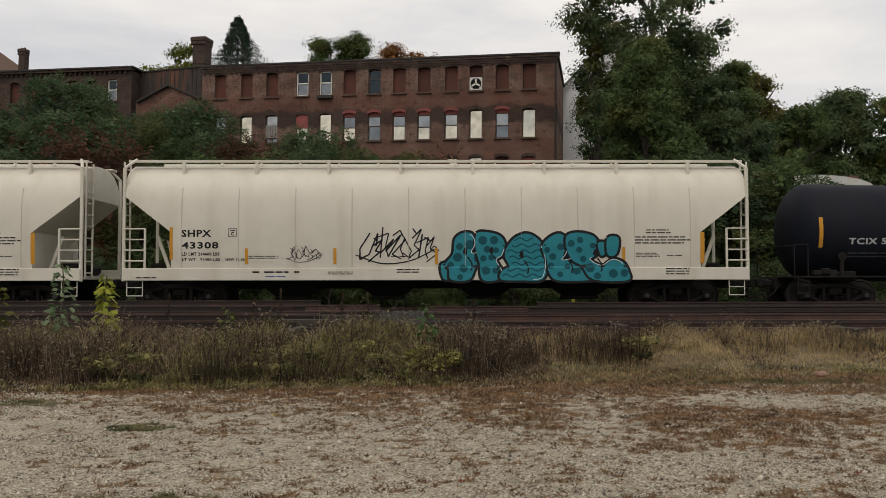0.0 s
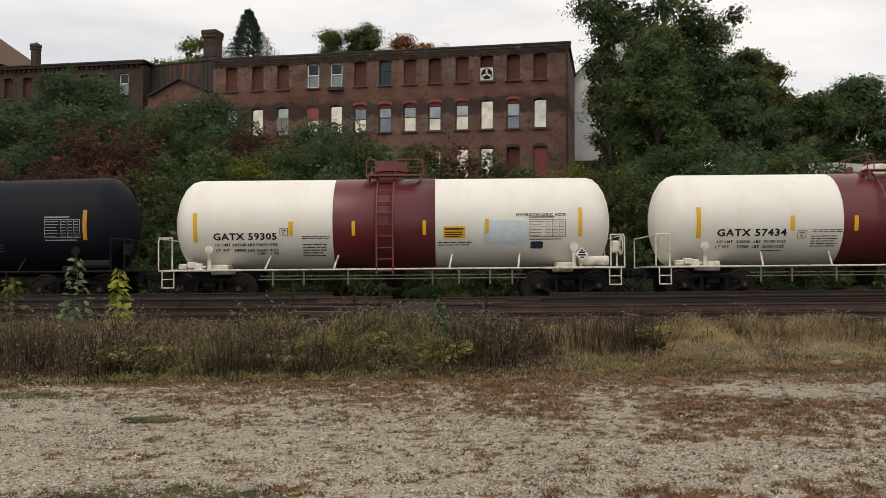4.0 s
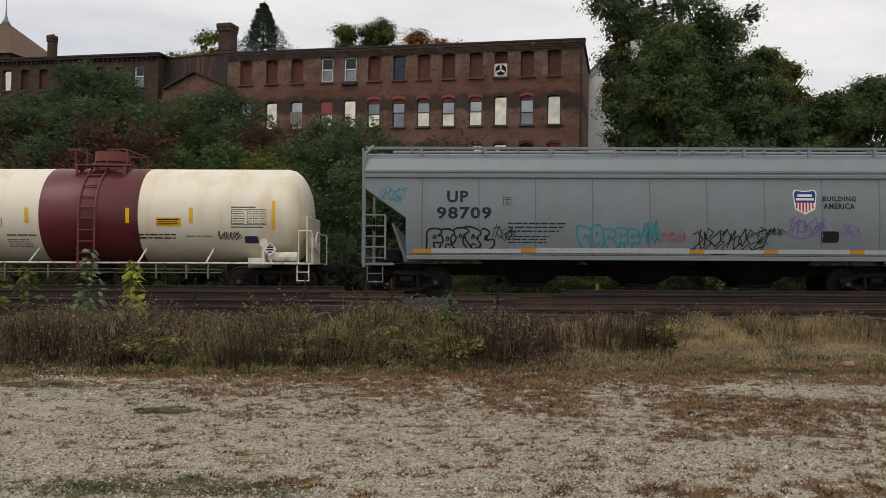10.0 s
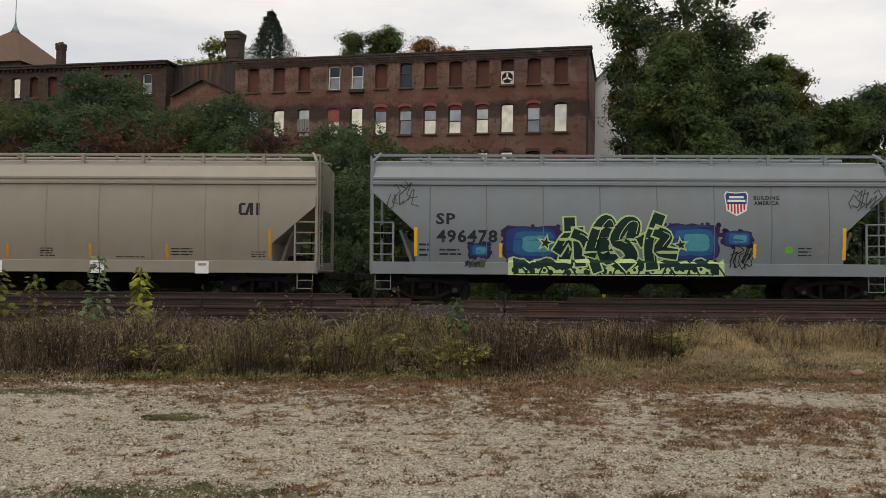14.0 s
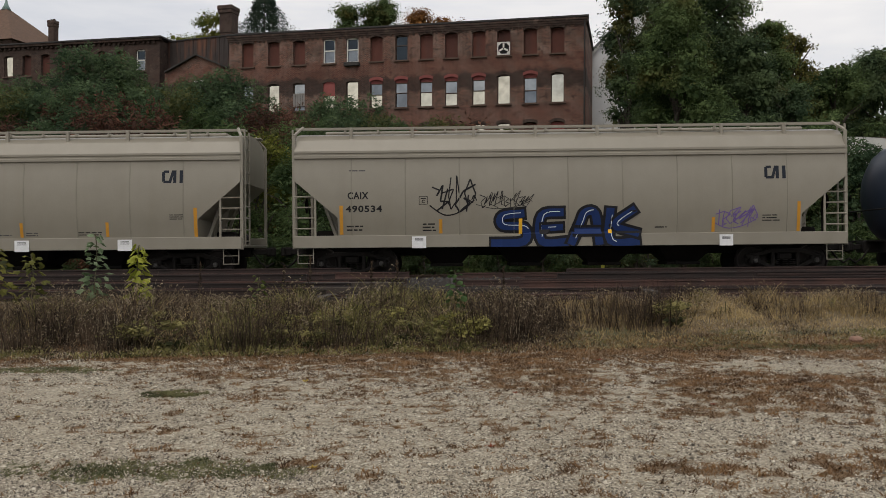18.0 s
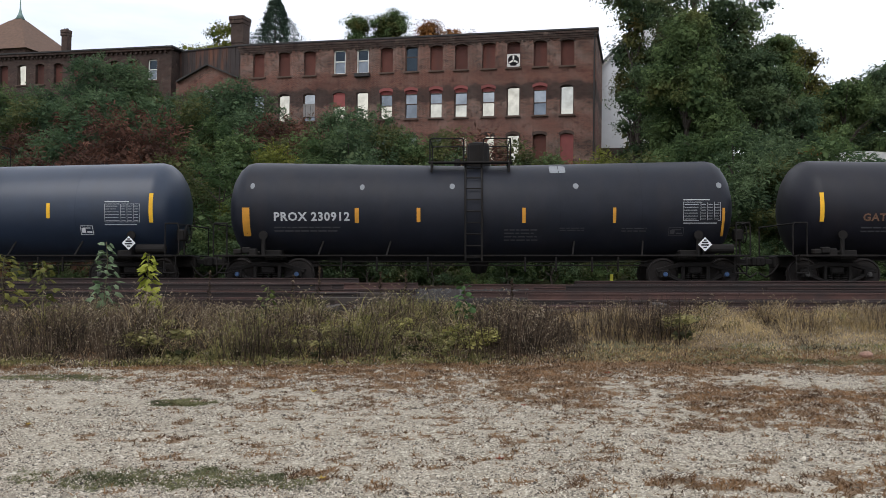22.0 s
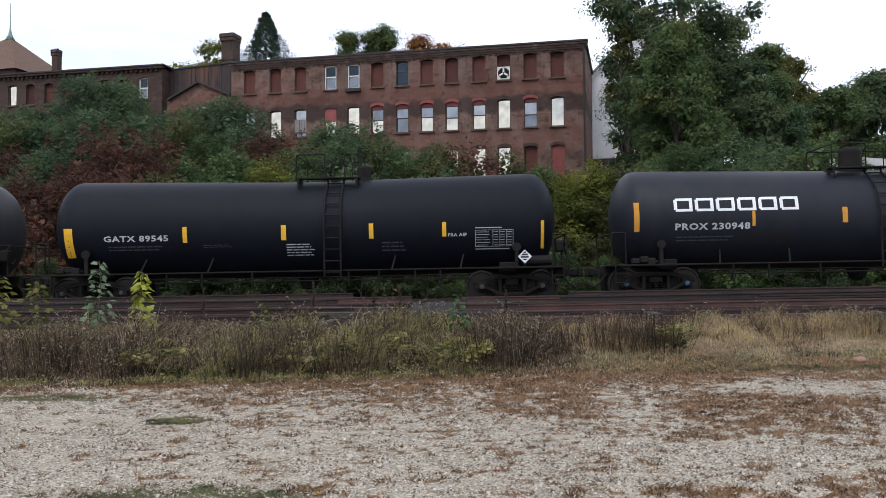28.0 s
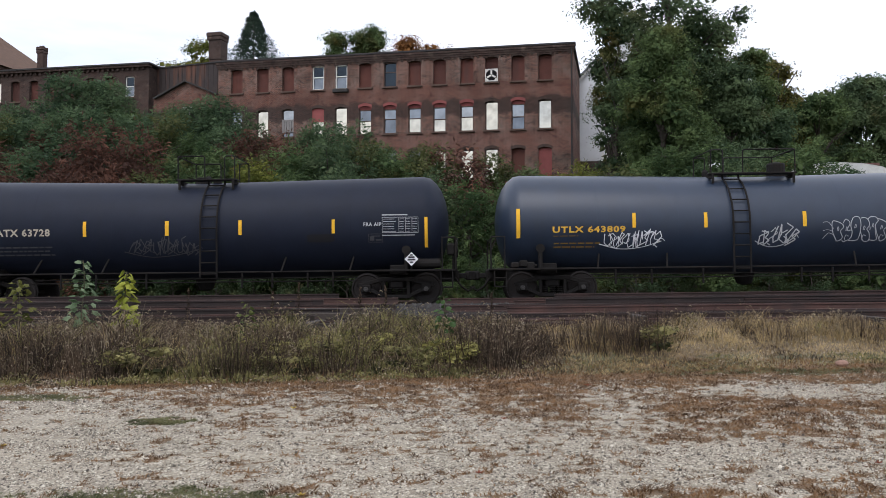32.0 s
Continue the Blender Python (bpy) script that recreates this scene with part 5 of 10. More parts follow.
def build_wing():
    """The lower wing with a hipped corner, the rusty iron link and the small gabled front."""
    root = tagged(new("brick_wing"), "lower dark brick wing with arched windows behind the bushes", "mill building")
    root.matrix_basis = pose(-53.44, 74.99, 0, 0, 0, -10.3)
    L = 27.86
    cols = [7.9 + 1.82 * i for i in range(11)]
    holes = [(x - 0.43, x + 0.43, 16.7, 18.5) for x in cols]
    bm = wall_mesh(B(), L, 6, 19.2, 0.45, holes)
    part("wall_front", bm, M_BRICK_DARK, root)
    bm = B()
    box(bm, L - 0.2, 5.0, 12.7, 0.4, 9.2, 13.0)
    part("wall_side", bm, M_BRICK_DARK, root)
    bm = B()
    box(bm, L / 2, -0.06, 19.3, L + 0.3, 0.5, 0.3, 0.03)
    part("cornice", bm, M_BRICK_DARK, root)
    bm = B()
    box(bm, 0, -0.1, 19.05, 0.16, 0.2, 0.2)
    dentil = loop_mesh_early("dentil", bm, M_BRICK_DARK)
    for i in range(60):
        ob = new("dentil", dentil)
        ob.parent, ob.location = root, (0.25 + i * 0.46, 0, 0)
    bm = B()
    box(bm, L / 2, 4.8, 19.42, L + 0.6, 10.4, 0.12)
    part("roof", bm, M_TAR, root)
    for i, x in enumerate(cols):
        window(root, x, 16.7, 18.5, 0.86, "open" if i == 3 else ("white_sash" if i == 10 else "board"), 90 + i)
    # rusty corrugated link
    link = tagged(new("iron_link"), "rust streaked corrugated iron wall between the brick buildings", "shed")
    link.matrix_basis = pose(-26.4, 71.5, 0, 0, 0, -20)
    m = mat("rusty_corrugated_iron", (0.03, 0.022, 0.02), 0.8, dirt=(0.15, 0.055, 0.025), amount=0.9, streak=True, var=0.3)
    for i in range(36):
        bm = B()
        box(bm, 0.11 + 0.22 * i, 0.03 * (i % 2), 15.5, 0.22, 0.06, 7.6)
        part("iron_sheet", bm, m, link)
    bm = B()
    box(bm, 4.0, 1.0, 19.35, 8.2, 2.2, 0.1)
    part("roof_edge", bm, M_TAR, link)
    # gabled front
    gable = tagged(new("gabled_shed"), "small brick gable front with a boarded white window", "shed")
    gable.matrix_basis = pose(-24.6, 67.3, 0, 0, 0, -14)
    bm = B()
    for y in (0.0, 0.4):
        bm.faces.new([bm.verts.new(p) for p in ((0, y, 6), (6.0, y, 6), (6.0, y, 15.85), (2.95, y, 17.05), (0, y, 15.85))])
    bm.faces.new([bm.verts.new(p) for p in ((0, 0, 15.85), (2.95, 0, 17.05), (2.95, 0.4, 17.05), (0, 0.4, 15.85))])
    bm.faces.new([bm.verts.new(p) for p in ((2.95, 0, 17.05), (6, 0, 15.85), (6, 0.4, 15.85), (2.95, 0.4, 17.05))])
    part("gable_wall", bm, M_BRICK, gable)
    bm = B()
    for a, b in (((0.15, 15.88), (2.95, 17.13)), ((2.95, 17.13), (5.75, 15.95))):
        d = Vector((b[0] - a[0], 0, b[1] - a[1]))
        box(bm, (a[0] + b[0]) / 2, 1.2, (a[1] + b[1]) / 2, d.length, 3.0, 0.12, 0.01, Matrix.Rotation(-math.atan2(d.z, d.x), 4, 'Y'))
    part("roof", bm, M_TAR, gable)
    bm = B()
    box(bm, 3.1, -0.04, 14.6, 0.9, 0.08, 1.0, 0.02)
    part("window", bm, mat("flaking_white_board", (0.4, 0.39, 0.37), 0.8, var=0.3, scale=6), gable)


build_wing()


def chimney(name, label, x, y, w, z0, z1, m, round_top=False):
    root = tagged(new(name), label, "chimney")
    root.matrix_basis = pose(x, y, 0, 0, 0, -14)
    bm = B()
    for j, (a, k) in enumerate(((0.0, 0.98), (0.62, 0.92), (0.74, 0.86), (0.86, 0.93))):
        zb = z0 + (z1 - 0.7 - z0) * a
        zt = z0 + (z1 - 0.7 - z0) * (0.62, 0.74, 0.86, 1.0)[j]
        box(bm, 0.015 * j, 0, (zb + zt) / 2, w * k, w * k, zt - zb + 0.01, 0.03)
    part("shaft", bm, m, root)
    bm = B()
    box(bm, 0, 0, z1 - 0.55, w * 1.08, w * 1.08, 0.3, 0.04)
    box(bm, 0, 0, z1 - 0.22, w * 1.16, w * 1.16, 0.4, 0.08)
    part("cap", bm, m, root)
    bm = B()
    for dx in (-0.2, 0.2):
        rod(bm, (dx * w, 0, z1 - 0.1), (dx * w, 0, z1 + 0.12), 0.15 * w, 8)
    part("flue", bm, M_TAR, root)


chimney("brick_chimney", "broad weathered brick chimney behind the mill roof", -20.8, 71.9, 1.25, 10, 22.5, M_BRICK_DARK)
chimney("brick_chimney", "slim dark brick chimney behind the wing", -42.6, 85.0, 0.75, 10, 25.0, M_BRICK_DARK)


def hip_tower():
    root = tagged(new("hipped_tower"), "tower with a steep brown shingled hip roof and copper finial", "tower")
    root.matrix_basis = pose(-53.6, 96.0, 0, 0, 0, -12)
    bm = B()
    s = 6.0
    box(bm, 0, 0, 14.2, 2 * s - 0.8, 2 * s - 0.8, 20.2)
    part("wall", bm, M_BRICK_DARK, root)
    bm = B()
    apex = bm.verts.new((0, 0, 29.6))
    low = [bm.verts.new(p) for p in ((-s, -s, 24.2), (s, -s, 24.2), (s, s, 24.2), (-s, s, 24.2))]
    for i in range(4):
        bm.faces.new((low[i], low[(i + 1) % 4], apex))
    bm.faces.new(low[::-1])
    part("roof", bm, mat("brown_wood_shingles", (0.105, 0.06, 0.038), 0.9, var=0.3, scale=3, fine=14, bump=0.6), root)
    bm = B()
    lathe(bm, [(0.55, 29.2), (0.25, 29.8), (0.1, 30.4), (0.05, 31.2), (0.03, 33.5), (0.0, 33.6)], 12)
    part("finial", bm, mat("green_copper", (0.16, 0.24, 0.22), 0.7), root, "green copper spire finial", True)
    bm = B()
    rod(bm, (-0.6, -5.0, 26.3), (-0.6, -5.0, 28.2), 0.08, 6)
    part("vent_pipe", bm, M_TAR, root)


hip_tower()


def white_church():
    root = tagged(new("clapboard_house"), "white clapboard gable house half hidden by trees", "house")
    root.matrix_basis = pose(9.3, 71.0, 0, 0, 0, -8)
    m = mat("white_clapboard", (0.62, 0.63, 0.64), 0.7, var=0.06)
    bm = B()
    for y in (0.0, 0.3):
        bm.faces.new([bm.verts.new(p) for p in ((0, y, 11.3), (8.4, y, 11.3), (8.4, y, 17.6), (4.2, y, 21.8), (0, y, 17.6))])
    part("gable_wall", bm, m, root)
    for k in range(46):
        z = 11.4 + k * 0.22
        half = 4.2 if z < 17.6 else max(0.3, 21.8 - z)
        bm = B()
        box(bm, 4.2, -0.012, z + 0.1, 2 * half - 0.1, 0.03, 0.21, 0, Matrix.Rotation(radians(3), 4, 'X'))
        part("clapboard", bm, m, root)
    bm = B()
    box(bm, 4.2, 0.0, 9.0, 8.2, 0.3, 4.6)
    part("foundation", bm, M_BRICK_DARK, root)
    bm = B()
    for a, b in (((-0.5, 17.1), (4.2, 22.0)), ((4.2, 22.0), (8.9, 17.1))):
        d = Vector((b[0] - a[0], 0, b[1] - a[1]))
        box(bm, (a[0] + b[0]) / 2, 4.5, (a[1] + b[1]) / 2, d.length, 10.0, 0.16, 0.01, Matrix.Rotation(-math.atan2(d.z, d.x), 4, 'Y'))
    part("roof", bm, mat("grey_shingle_roof", (0.16, 0.16, 0.165), 0.85), root)
    bm = B()
    for a, b in (((-0.5, 17.0), (4.2, 21.9)), ((4.2, 21.9), (8.9, 17.0))):
        d = Vector((b[0] - a[0], 0, b[1] - a[1]))
        box(bm, (a[0] + b[0]) / 2, -0.3, (a[1] + b[1]) / 2 - 0.1, d.length, 0.06, 0.26, 0.01, Matrix.Rotation(-math.atan2(d.z, d.x), 4, 'Y'))
    for x in (0.08, 2.6):
        box(bm, x, -0.05, 14.4, 0.16, 0.06, 6.2)
    part("trim", bm, M_WINDOW_WHITE, root)


white_church()


def far_house():
    root = tagged(new("white_house"), "low white house with a red roof edge beyond the trees", "house")
    root.matrix_basis = pose(20.5, 60.0, -1.0, 0, 0, -6)
    bm = B()
    box(bm, 4, 2.5, 9.0, 8, 5, 2.6)
    part("wall", bm, M_WINDOW_WHITE, root)
    bm = B()
    box(bm, 4, 2.5, 10.4, 8.8, 6, 0.25)
    part("roof", bm, mat("dull_red_roof", (0.12, 0.06, 0.05), 0.85), root)
    for x in (0.9, 2.4):
        bm = B()
        box(bm, x, -0.03, 9.4, 0.8, 0.06, 0.8, 0.02)
        part("window", bm, GLASS[3], root)
    awn = tagged(new("canvas_canopy"), "pale canvas canopy beside the white house", "canopy")
    awn.matrix_basis = pose(21.2, 55.0, 0, 0, 0, -5)
    bm = B()
    for i in range(9):
        a0, a1 = math.pi * i / 9, math.pi * (i + 1) / 9
        bm.faces.new([bm.verts.new(p) for p in ((3.0 - 3.6 * math.cos(a0), 0, 8.2 + 0.85 * math.sin(a0)), (3.0 - 3.6 * math.cos(a1), 0, 8.2 + 0.85 * math.sin(a1)),
                                                (3.0 - 3.6 * math.cos(a1), 4, 8.2 + 0.85 * math.sin(a1)), (3.0 - 3.6 * math.cos(a0), 4, 8.2 + 0.85 * math.sin(a0)))])
    bm.faces.new([bm.verts.new((3.0 - 3.6 * math.cos(math.pi * q / 9), 0.02, 8.2 + 0.85 * math.sin(math.pi * q / 9))) for q in range(10)])
    box(bm, 3.0, 0.1, 7.7, 7.2, 0.06, 1.1)
    part("canvas", bm, mat("pale_canvas", (0.5, 0.5, 0.48), 0.8), awn)
    bm = B()
    for x in (-0.5, 6.5):
        box(bm, x, 0.15, 6.6, 0.08, 0.08, 3.4)
    part("pole", bm, M_WHITE_STEEL, awn)


far_house()

# ---------------------------------------------------------------- trees and shrubs
M_BARK = mat("grey_brown_bark", (0.05, 0.04, 0.032), 0.9, var=0.3, scale=4, bump=0.6)
LEAF = {"green": leafy("green_leaves", (0.038, 0.068, 0.026), (0.130, 0.180, 0.068), turning=(0.19, 0.14, 0.035)),
        "dark": leafy("dark_green_leaves", (0.034, 0.060, 0.030), (0.115, 0.160, 0.074), turning=(0.13, 0.10, 0.035)),
        "blue": leafy("blue_green_leaves", (0.030, 0.058, 0.030), (0.10, 0.148, 0.070)),
        "red": leafy("red_brown_sumac_leaves", (0.055, 0.030, 0.022), (0.20, 0.095, 0.062)),
        "yellow": leafy("yellow_green_leaves", (0.065, 0.085, 0.015), (0.21, 0.21, 0.045)),
        "olive": leafy("olive_leaves", (0.036, 0.050, 0.018), (0.13, 0.135, 0.048), turning=(0.22, 0.12, 0.035)),
        "autumn": leafy("yellowing_autumn_leaves", (0.055, 0.058, 0.015), (0.19, 0.165, 0.045)),
        "orange": leafy("orange_autumn_leaves", (0.11, 0.05, 0.018), (0.32, 0.15, 0.045)),
        "needle": leafy("spruce_needles", (0.014, 0.03, 0.019), (0.05, 0.075, 0.048))}


def crown_mesh(name, blobs, leaves, size, colour, seed, slim=0.62):
    """Leaves gathered in clumps over the outer parts of many overlapping masses."""
    rng = np.random.default_rng(seed)
    b = np.array(blobs)                       # x, y, z, radius
    share = b[:, 3] ** 2
    share = share / share.sum()
    # small clumps first, then leaves round each clump
    clumps = max(30, leaves // (13 if slim < 0.5 else 17))
    k = rng.choice(len(b), clumps, p=share)
    d = rng.normal(0, 1, (clumps, 3))
    d /= np.linalg.norm(d, axis=1)[:, None]
    d[:, 2] = np.where(d[:, 2] < -0.35, -d[:, 2] * 0.5, d[:, 2])
    r = b[k, 3][:, None] * (rng.uniform(0.5, 1.0, clumps) ** 0.6)[:, None]
    c = b[k, :3] + d * r * np.array([1, 1, 0.85])
    small = int(leaves * (1.6 if slim < 0.5 else 1.08))
    j = rng.choice(clumps, small)
    out = d[j] + rng.normal(0, 0.25, (small, 3))
    p = c[j] + np.clip(rng.normal(0, 1, (small, 3)), -1.7, 1.7) * size * np.array([1.55, 1.55, 0.62])
    if slim < 0.5:
        # long narrow leaflets spraying out from each clump's tip
        ray = rng.normal(0, 1, (small, 3)) + d[j] * 0.9
        ray[:, 2] = ray[:, 2] * 0.6 - 0.15
        ray /= np.linalg.norm(ray, axis=1)[:, None]
        L = (size * 1.12 * rng.uniform(0.5, 1.3, small))[:, None]
        side = np.cross(ray, d[j] + rng.normal(0, 0.5, (small, 3)))
        side /= np.linalg.norm(side, axis=1)[:, None] + 1e-9
        base = c[j] + rng.normal(0, 0.6, (small, 3)) * size
        mid_p = base + ray * L * 0.5 + np.array([0, 0, 1.0]) * L * 0.07
        v = np.stack([base, mid_p + side * L * 0.13, base + ray * L, mid_p - side * L * 0.13], 1).reshape(-1, 3)
        q = np.arange(small)[:, None] * 4 + np.array([[0, 1, 2, 3]])
    else:
        v, q = leaf_cards(p, out, 0.72 * size * rng.uniform(0.6, 1.4, small), rng, slim, 0.7)
    # broad foliage deeper inside, which closes the crown
    deep = int(leaves * (0.12 if slim < 0.5 else 0.2))
    k = rng.choice(len(b), deep, p=share)
    d2 = rng.normal(0, 1, (deep, 3))
    d2 /= np.linalg.norm(d2, axis=1)[:, None]
    p2 = b[k, :3] + d2 * b[k, 3][:, None] * (rng.uniform(0.05, 0.6, deep) ** 0.5)[:, None]
    v2, q2 = leaf_cards(p2, d2, (1.5 if slim < 0.5 else 1.9) * size * rng.uniform(0.6, 1.3, deep), rng, 0.7, 0.4)
    q = np.concatenate([q, q2 + len(v)])
    v = np.concatenate([v, v2])
    return fast_mesh(name, v, q, None, LEAF[colour])


def limbs(bm, h, spread, seed, r0):
    rng = random.Random(seed)
    pts = [Vector((0.12 * h * 0.1 * math.sin(i + seed), 0.1 * math.cos(i * 1.7), h * 0.8 * i / 6)) for i in range(7)]
    for i in range(6):
        rod(bm, pts[i], pts[i + 1], r0 * (1 - i / 7), 7, r0 * (1 - (i + 1) / 7))
    for k in range(9):
        i = rng.randint(1, 5)
        a = rng.uniform(0, 6.28)
        p = pts[i]
        tip = p + Vector((math.cos(a) * spread * rng.uniform(0.3, 0.62), math.sin(a) * spread * rng.uniform(0.3, 0.62), h * rng.uniform(0.12, 0.3)))
        mid_p = p.lerp(tip, 0.5) + Vector((0, 0, h * 0.03))
        rod(bm, p, mid_p, r0 * 0.4, 5, r0 * 0.25)
        rod(bm, mid_p, tip, r0 * 0.25, 5, r0 * 0.06)


def tree(name, label, x, y, z, h, spread, colour, leaves, size, seed, bare=0.25, blobs=26, category="tree", group="", taper=0.75, lobe=(0.22, 0.4)):
    rng = random.Random(seed)
    root = tagged(new(name), label, category, group)
    root.matrix_basis = pose(x, y, z, 0, 0, rng.uniform(0, 360))
    bm = B()
    limbs(bm, h, spread, seed, max(0.05, h * 0.022))
    part("trunk", bm, M_BARK, root)
    masses = []
    for i in range(blobs):
        f = bare + (1 - bare) * rng.uniform(0.05, 0.95)
        g = (f - bare) / (1 - bare)
        wide = spread * (math.sin(math.pi * min(1.0, 0.18 + 0.8 * g ** taper)) * 0.9 + 0.08)
        a = rng.uniform(0, 6.28)
        q = wide * math.sqrt(rng.uniform(0.05, 1.0)) * 0.8
        masses.append((q * math.cos(a), q * math.sin(a), h * f, spread * rng.uniform(*lobe)))
    ob = new("crown", crown_mesh("crown", masses, leaves, size, colour, seed, 0.45 if category == "shrub" else 0.62))
    ob.parent = root
    return root


def shrub_kinds():
    kinds = {}
    for i, (key, colour, h, spread, leaves, size) in enumerate((("a", "green", 4.2, 2.1, 4100, 0.14), ("b", "dark", 4.0, 2.2, 4000, 0.135), ("c", "red", 3.4, 2.0, 3800, 0.145), ("d", "yellow", 3.6, 1.5, 3000, 0.135),
                                                                ("e", "olive", 3.8, 2.0, 4200, 0.135), ("f", "blue", 4.4, 2.3, 4200, 0.14), ("g", "green", 3.6, 2.0, 4200, 0.13), ("h", "red", 3.0, 1.8, 3000, 0.14))):
        label = {"green": "leafy green shrub on the wooded bank", "dark": "dark green shrub on the wooded bank", "red": "red brown sumac shrub on the wooded bank", "yellow": "yellow green sapling on the wooded bank",
                 "olive": "olive green shrub on the wooded bank", "blue": "dense blue green shrub on the wooded bank"}[colour]
        kinds[key] = tree("shrub", label, 0, 0, -50, h, spread, colour, leaves, size, 40 + i, bare=0.08, blobs=16, category="shrub", group="bank shrubs", taper=0.6, lobe=(0.25, 0.45))
        kinds[key]["tall"] = h
    return kinds


def build_bank():
    kinds = shrub_kinds()
    rng = random.Random(17)
    used = set()

    def put(key, x, y, top):
        ob = kinds[key]
        z = ground_z(x, y) - 0.15
        k = max(0.45, (top - 0.35 - z) / ob["tall"] / 0.98)
        m = Matrix.Translation((x, y, z)) @ Matrix.Rotation(rng.uniform(0, 6.28), 4, 'Z') @ Matrix.Diagonal((min(k, 1.6), min(k, 1.6), k, 1))
        if key in used:
            c = copy_thing(ob, Matrix())
            c.matrix_basis = m
        else:
            used.add(key)
            ob.matrix_basis = m
    # back row against the brick walls, then rows stepping down to the line: x, top height, kind
    for x, top, key in ((-33.3, 13.0, "f"), (-31.4, 13.0, "a"), (-29.1, 12.6, "f"), (-27.2, 12.9, "b"), (-24.7, 14.3, "f"), (-22.9, 14.3, "f"), (-21.2, 12.6, "a"), (-19.3, 12.4, "b"), (-17.4, 12.6, "f"), (-15.9, 12.9, "f"), (-14.4, 12.4, "b"), (-12.9, 10.6, "c")):
        put(key, x, 54 + rng.uniform(-0.8, 0.8), top)
    for x, top, key in ((-29.5, 10.1, "a"), (-26.5, 10.6, "e"), (-24.5, 10.6, "f"), (-21.8, 11.0, "f"), (-19.1, 10.8, "f"), (-16.4, 10.6, "e"), (-13.8, 10.2, "f"), (-11.8, 9.4, "h"), (-9.9, 9.3, "c"), (-7.9, 10.3, "f"), (-6.0, 10.0, "b"), (-4.4, 9.5, "a"), (-2.4, 9.0, "e"),
                         (-28, 9.6, "g"), (-23.2, 9.8, "h"), (-20.3, 9.8, "c"), (-17.6, 9.7, "a"), (-15.0, 9.6, "g"), (-12.6, 9.0, "e")):
        put(key, x, 48 + rng.uniform(-0.9, 0.9), top)
    for x, top, key in ((-25.8, 7.7, "a"), (-23.4, 7.9, "h"), (-21.1, 7.8, "f"), (-18.7, 8.5, "c"), (-16.4, 8.3, "c"), (-14.4, 7.7, "g"), (-12.3, 8.0, "a"), (-10.3, 7.8, "e"), (-8.3, 8.2, "a"), (-6.4, 8.3, "b"), (-4.6, 8.3, "e"), (-3.0, 7.9, "a"), (-1.5, 8.0, "e"), (0.2, 7.6, "c"), (1.9, 7.7, "e"), (3.1, 7.3, "a"), (4.6, 6.7, "d"), (6.4, 7.0, "e"), (8.6, 7.2, "a"), (10.6, 8.2, "a"), (12.0, 8.4, "g"), (13.4, 8.3, "b")):
        put(key, x, 42 + rng.uniform(-0.9, 0.9), top)
    for x, top, key in ((-21.3, 5.7, "g"), (-19.3, 5.9, "h"), (-17.3, 6.2, "h"), (-15.3, 5.7, "c"), (-13.3, 6.0, "e"), (-11.3, 6.1, "g"), (-9.3, 6.5, "d"), (-7.4, 5.9, "g"), (-5.4, 5.9, "b"), (-3.5, 5.8, "a"), (-1.6, 5.9, "b"), (0.4, 5.7, "g"), (2.3, 5.9, "a"), (4.2, 5.8, "d"), (5.6, 6.4, "d"), (7.0, 6.3, "e"),
                         (8.9, 6.1, "a"), (10.7, 6.2, "b"), (12.6, 6.1, "e"), (14.4, 6.0, "e"), (16.0, 5.8, "g"), (18.0, 5.8, "a"), (-12.2, 4.6, "g"), (-6.4, 4.6, "g"), (-2.6, 4.6, "e"), (1.3, 4.6, "g"), (5.0, 4.8, "e"), (9.8, 4.8, "g"), (13.5, 4.8, "a"), (12.9, 7.2, "b"), (14.6, 7.4, "a"), (15.9, 6.2, "f"), (17.5, 5.5, "e"), (19.4, 5.4, "b"), (-16.2, 4.6, "g"), (-9.9, 4.6, "a")):
        put(key, x, 36.5 + rng.uniform(-0.9, 0.9), top)
    for i in range(26):
        x = -17 + 1.4 * i + rng.uniform(-0.4, 0.4)
        put(rng.choice("bbab"), x, 34.3 + rng.uniform(-0.3, 0.3), rng.uniform(2.3, 3.4))


build_bank()

# the great maple beside the mill, and what stands round it
tree("maple_tree", "tall dark green maple beside the mill", 12.9, 52.0, 4.6, 20.5, 6.4, "dark", 84000, 0.185, 71, bare=0.1, blobs=150, lobe=(0.12, 0.22), taper=1.5)
tree("maple_tree", "broad green maple in front of the mill corner", 11.2, 46.5, 4.6, 10.9, 3.2, "green", 30000, 0.175, 72, bare=0.04, blobs=70, lobe=(0.18, 0.32))
tree("young_tree", "thin dark young tree in front of the white house", 9.3, 50.0, 5.2, 8.4, 1.5, "dark", 3400, 0.17, 73, bare=0.12, blobs=22)
tree("young_tree", "sparse yellowing young tree before the white house", 9.2, 51.5, 5.4, 11.4, 1.7, "olive", 2200, 0.18, 74, bare=0.5, blobs=16)
tree("maple_tree", "dark green tree with dense low branches", 15.3, 48.0, 4.2, 9.4, 2.8, "dark", 26000, 0.18, 75, bare=0.03, blobs=60, lobe=(0.18, 0.32))
tree("maple_tree", "olive and yellow autumn tree", 18.4, 54.0, 4.6, 11.8, 2.9, "green", 20000, 0.19, 76, bare=0.05, blobs=50, lobe=(0.18, 0.32))
tree("maple_tree", "rounded olive green tree farther off", 23.6, 64.0, 5.0, 13.0, 3.2, "autumn", 16000, 0.26, 77, bare=0.05, blobs=56, lobe=(0.18, 0.32))
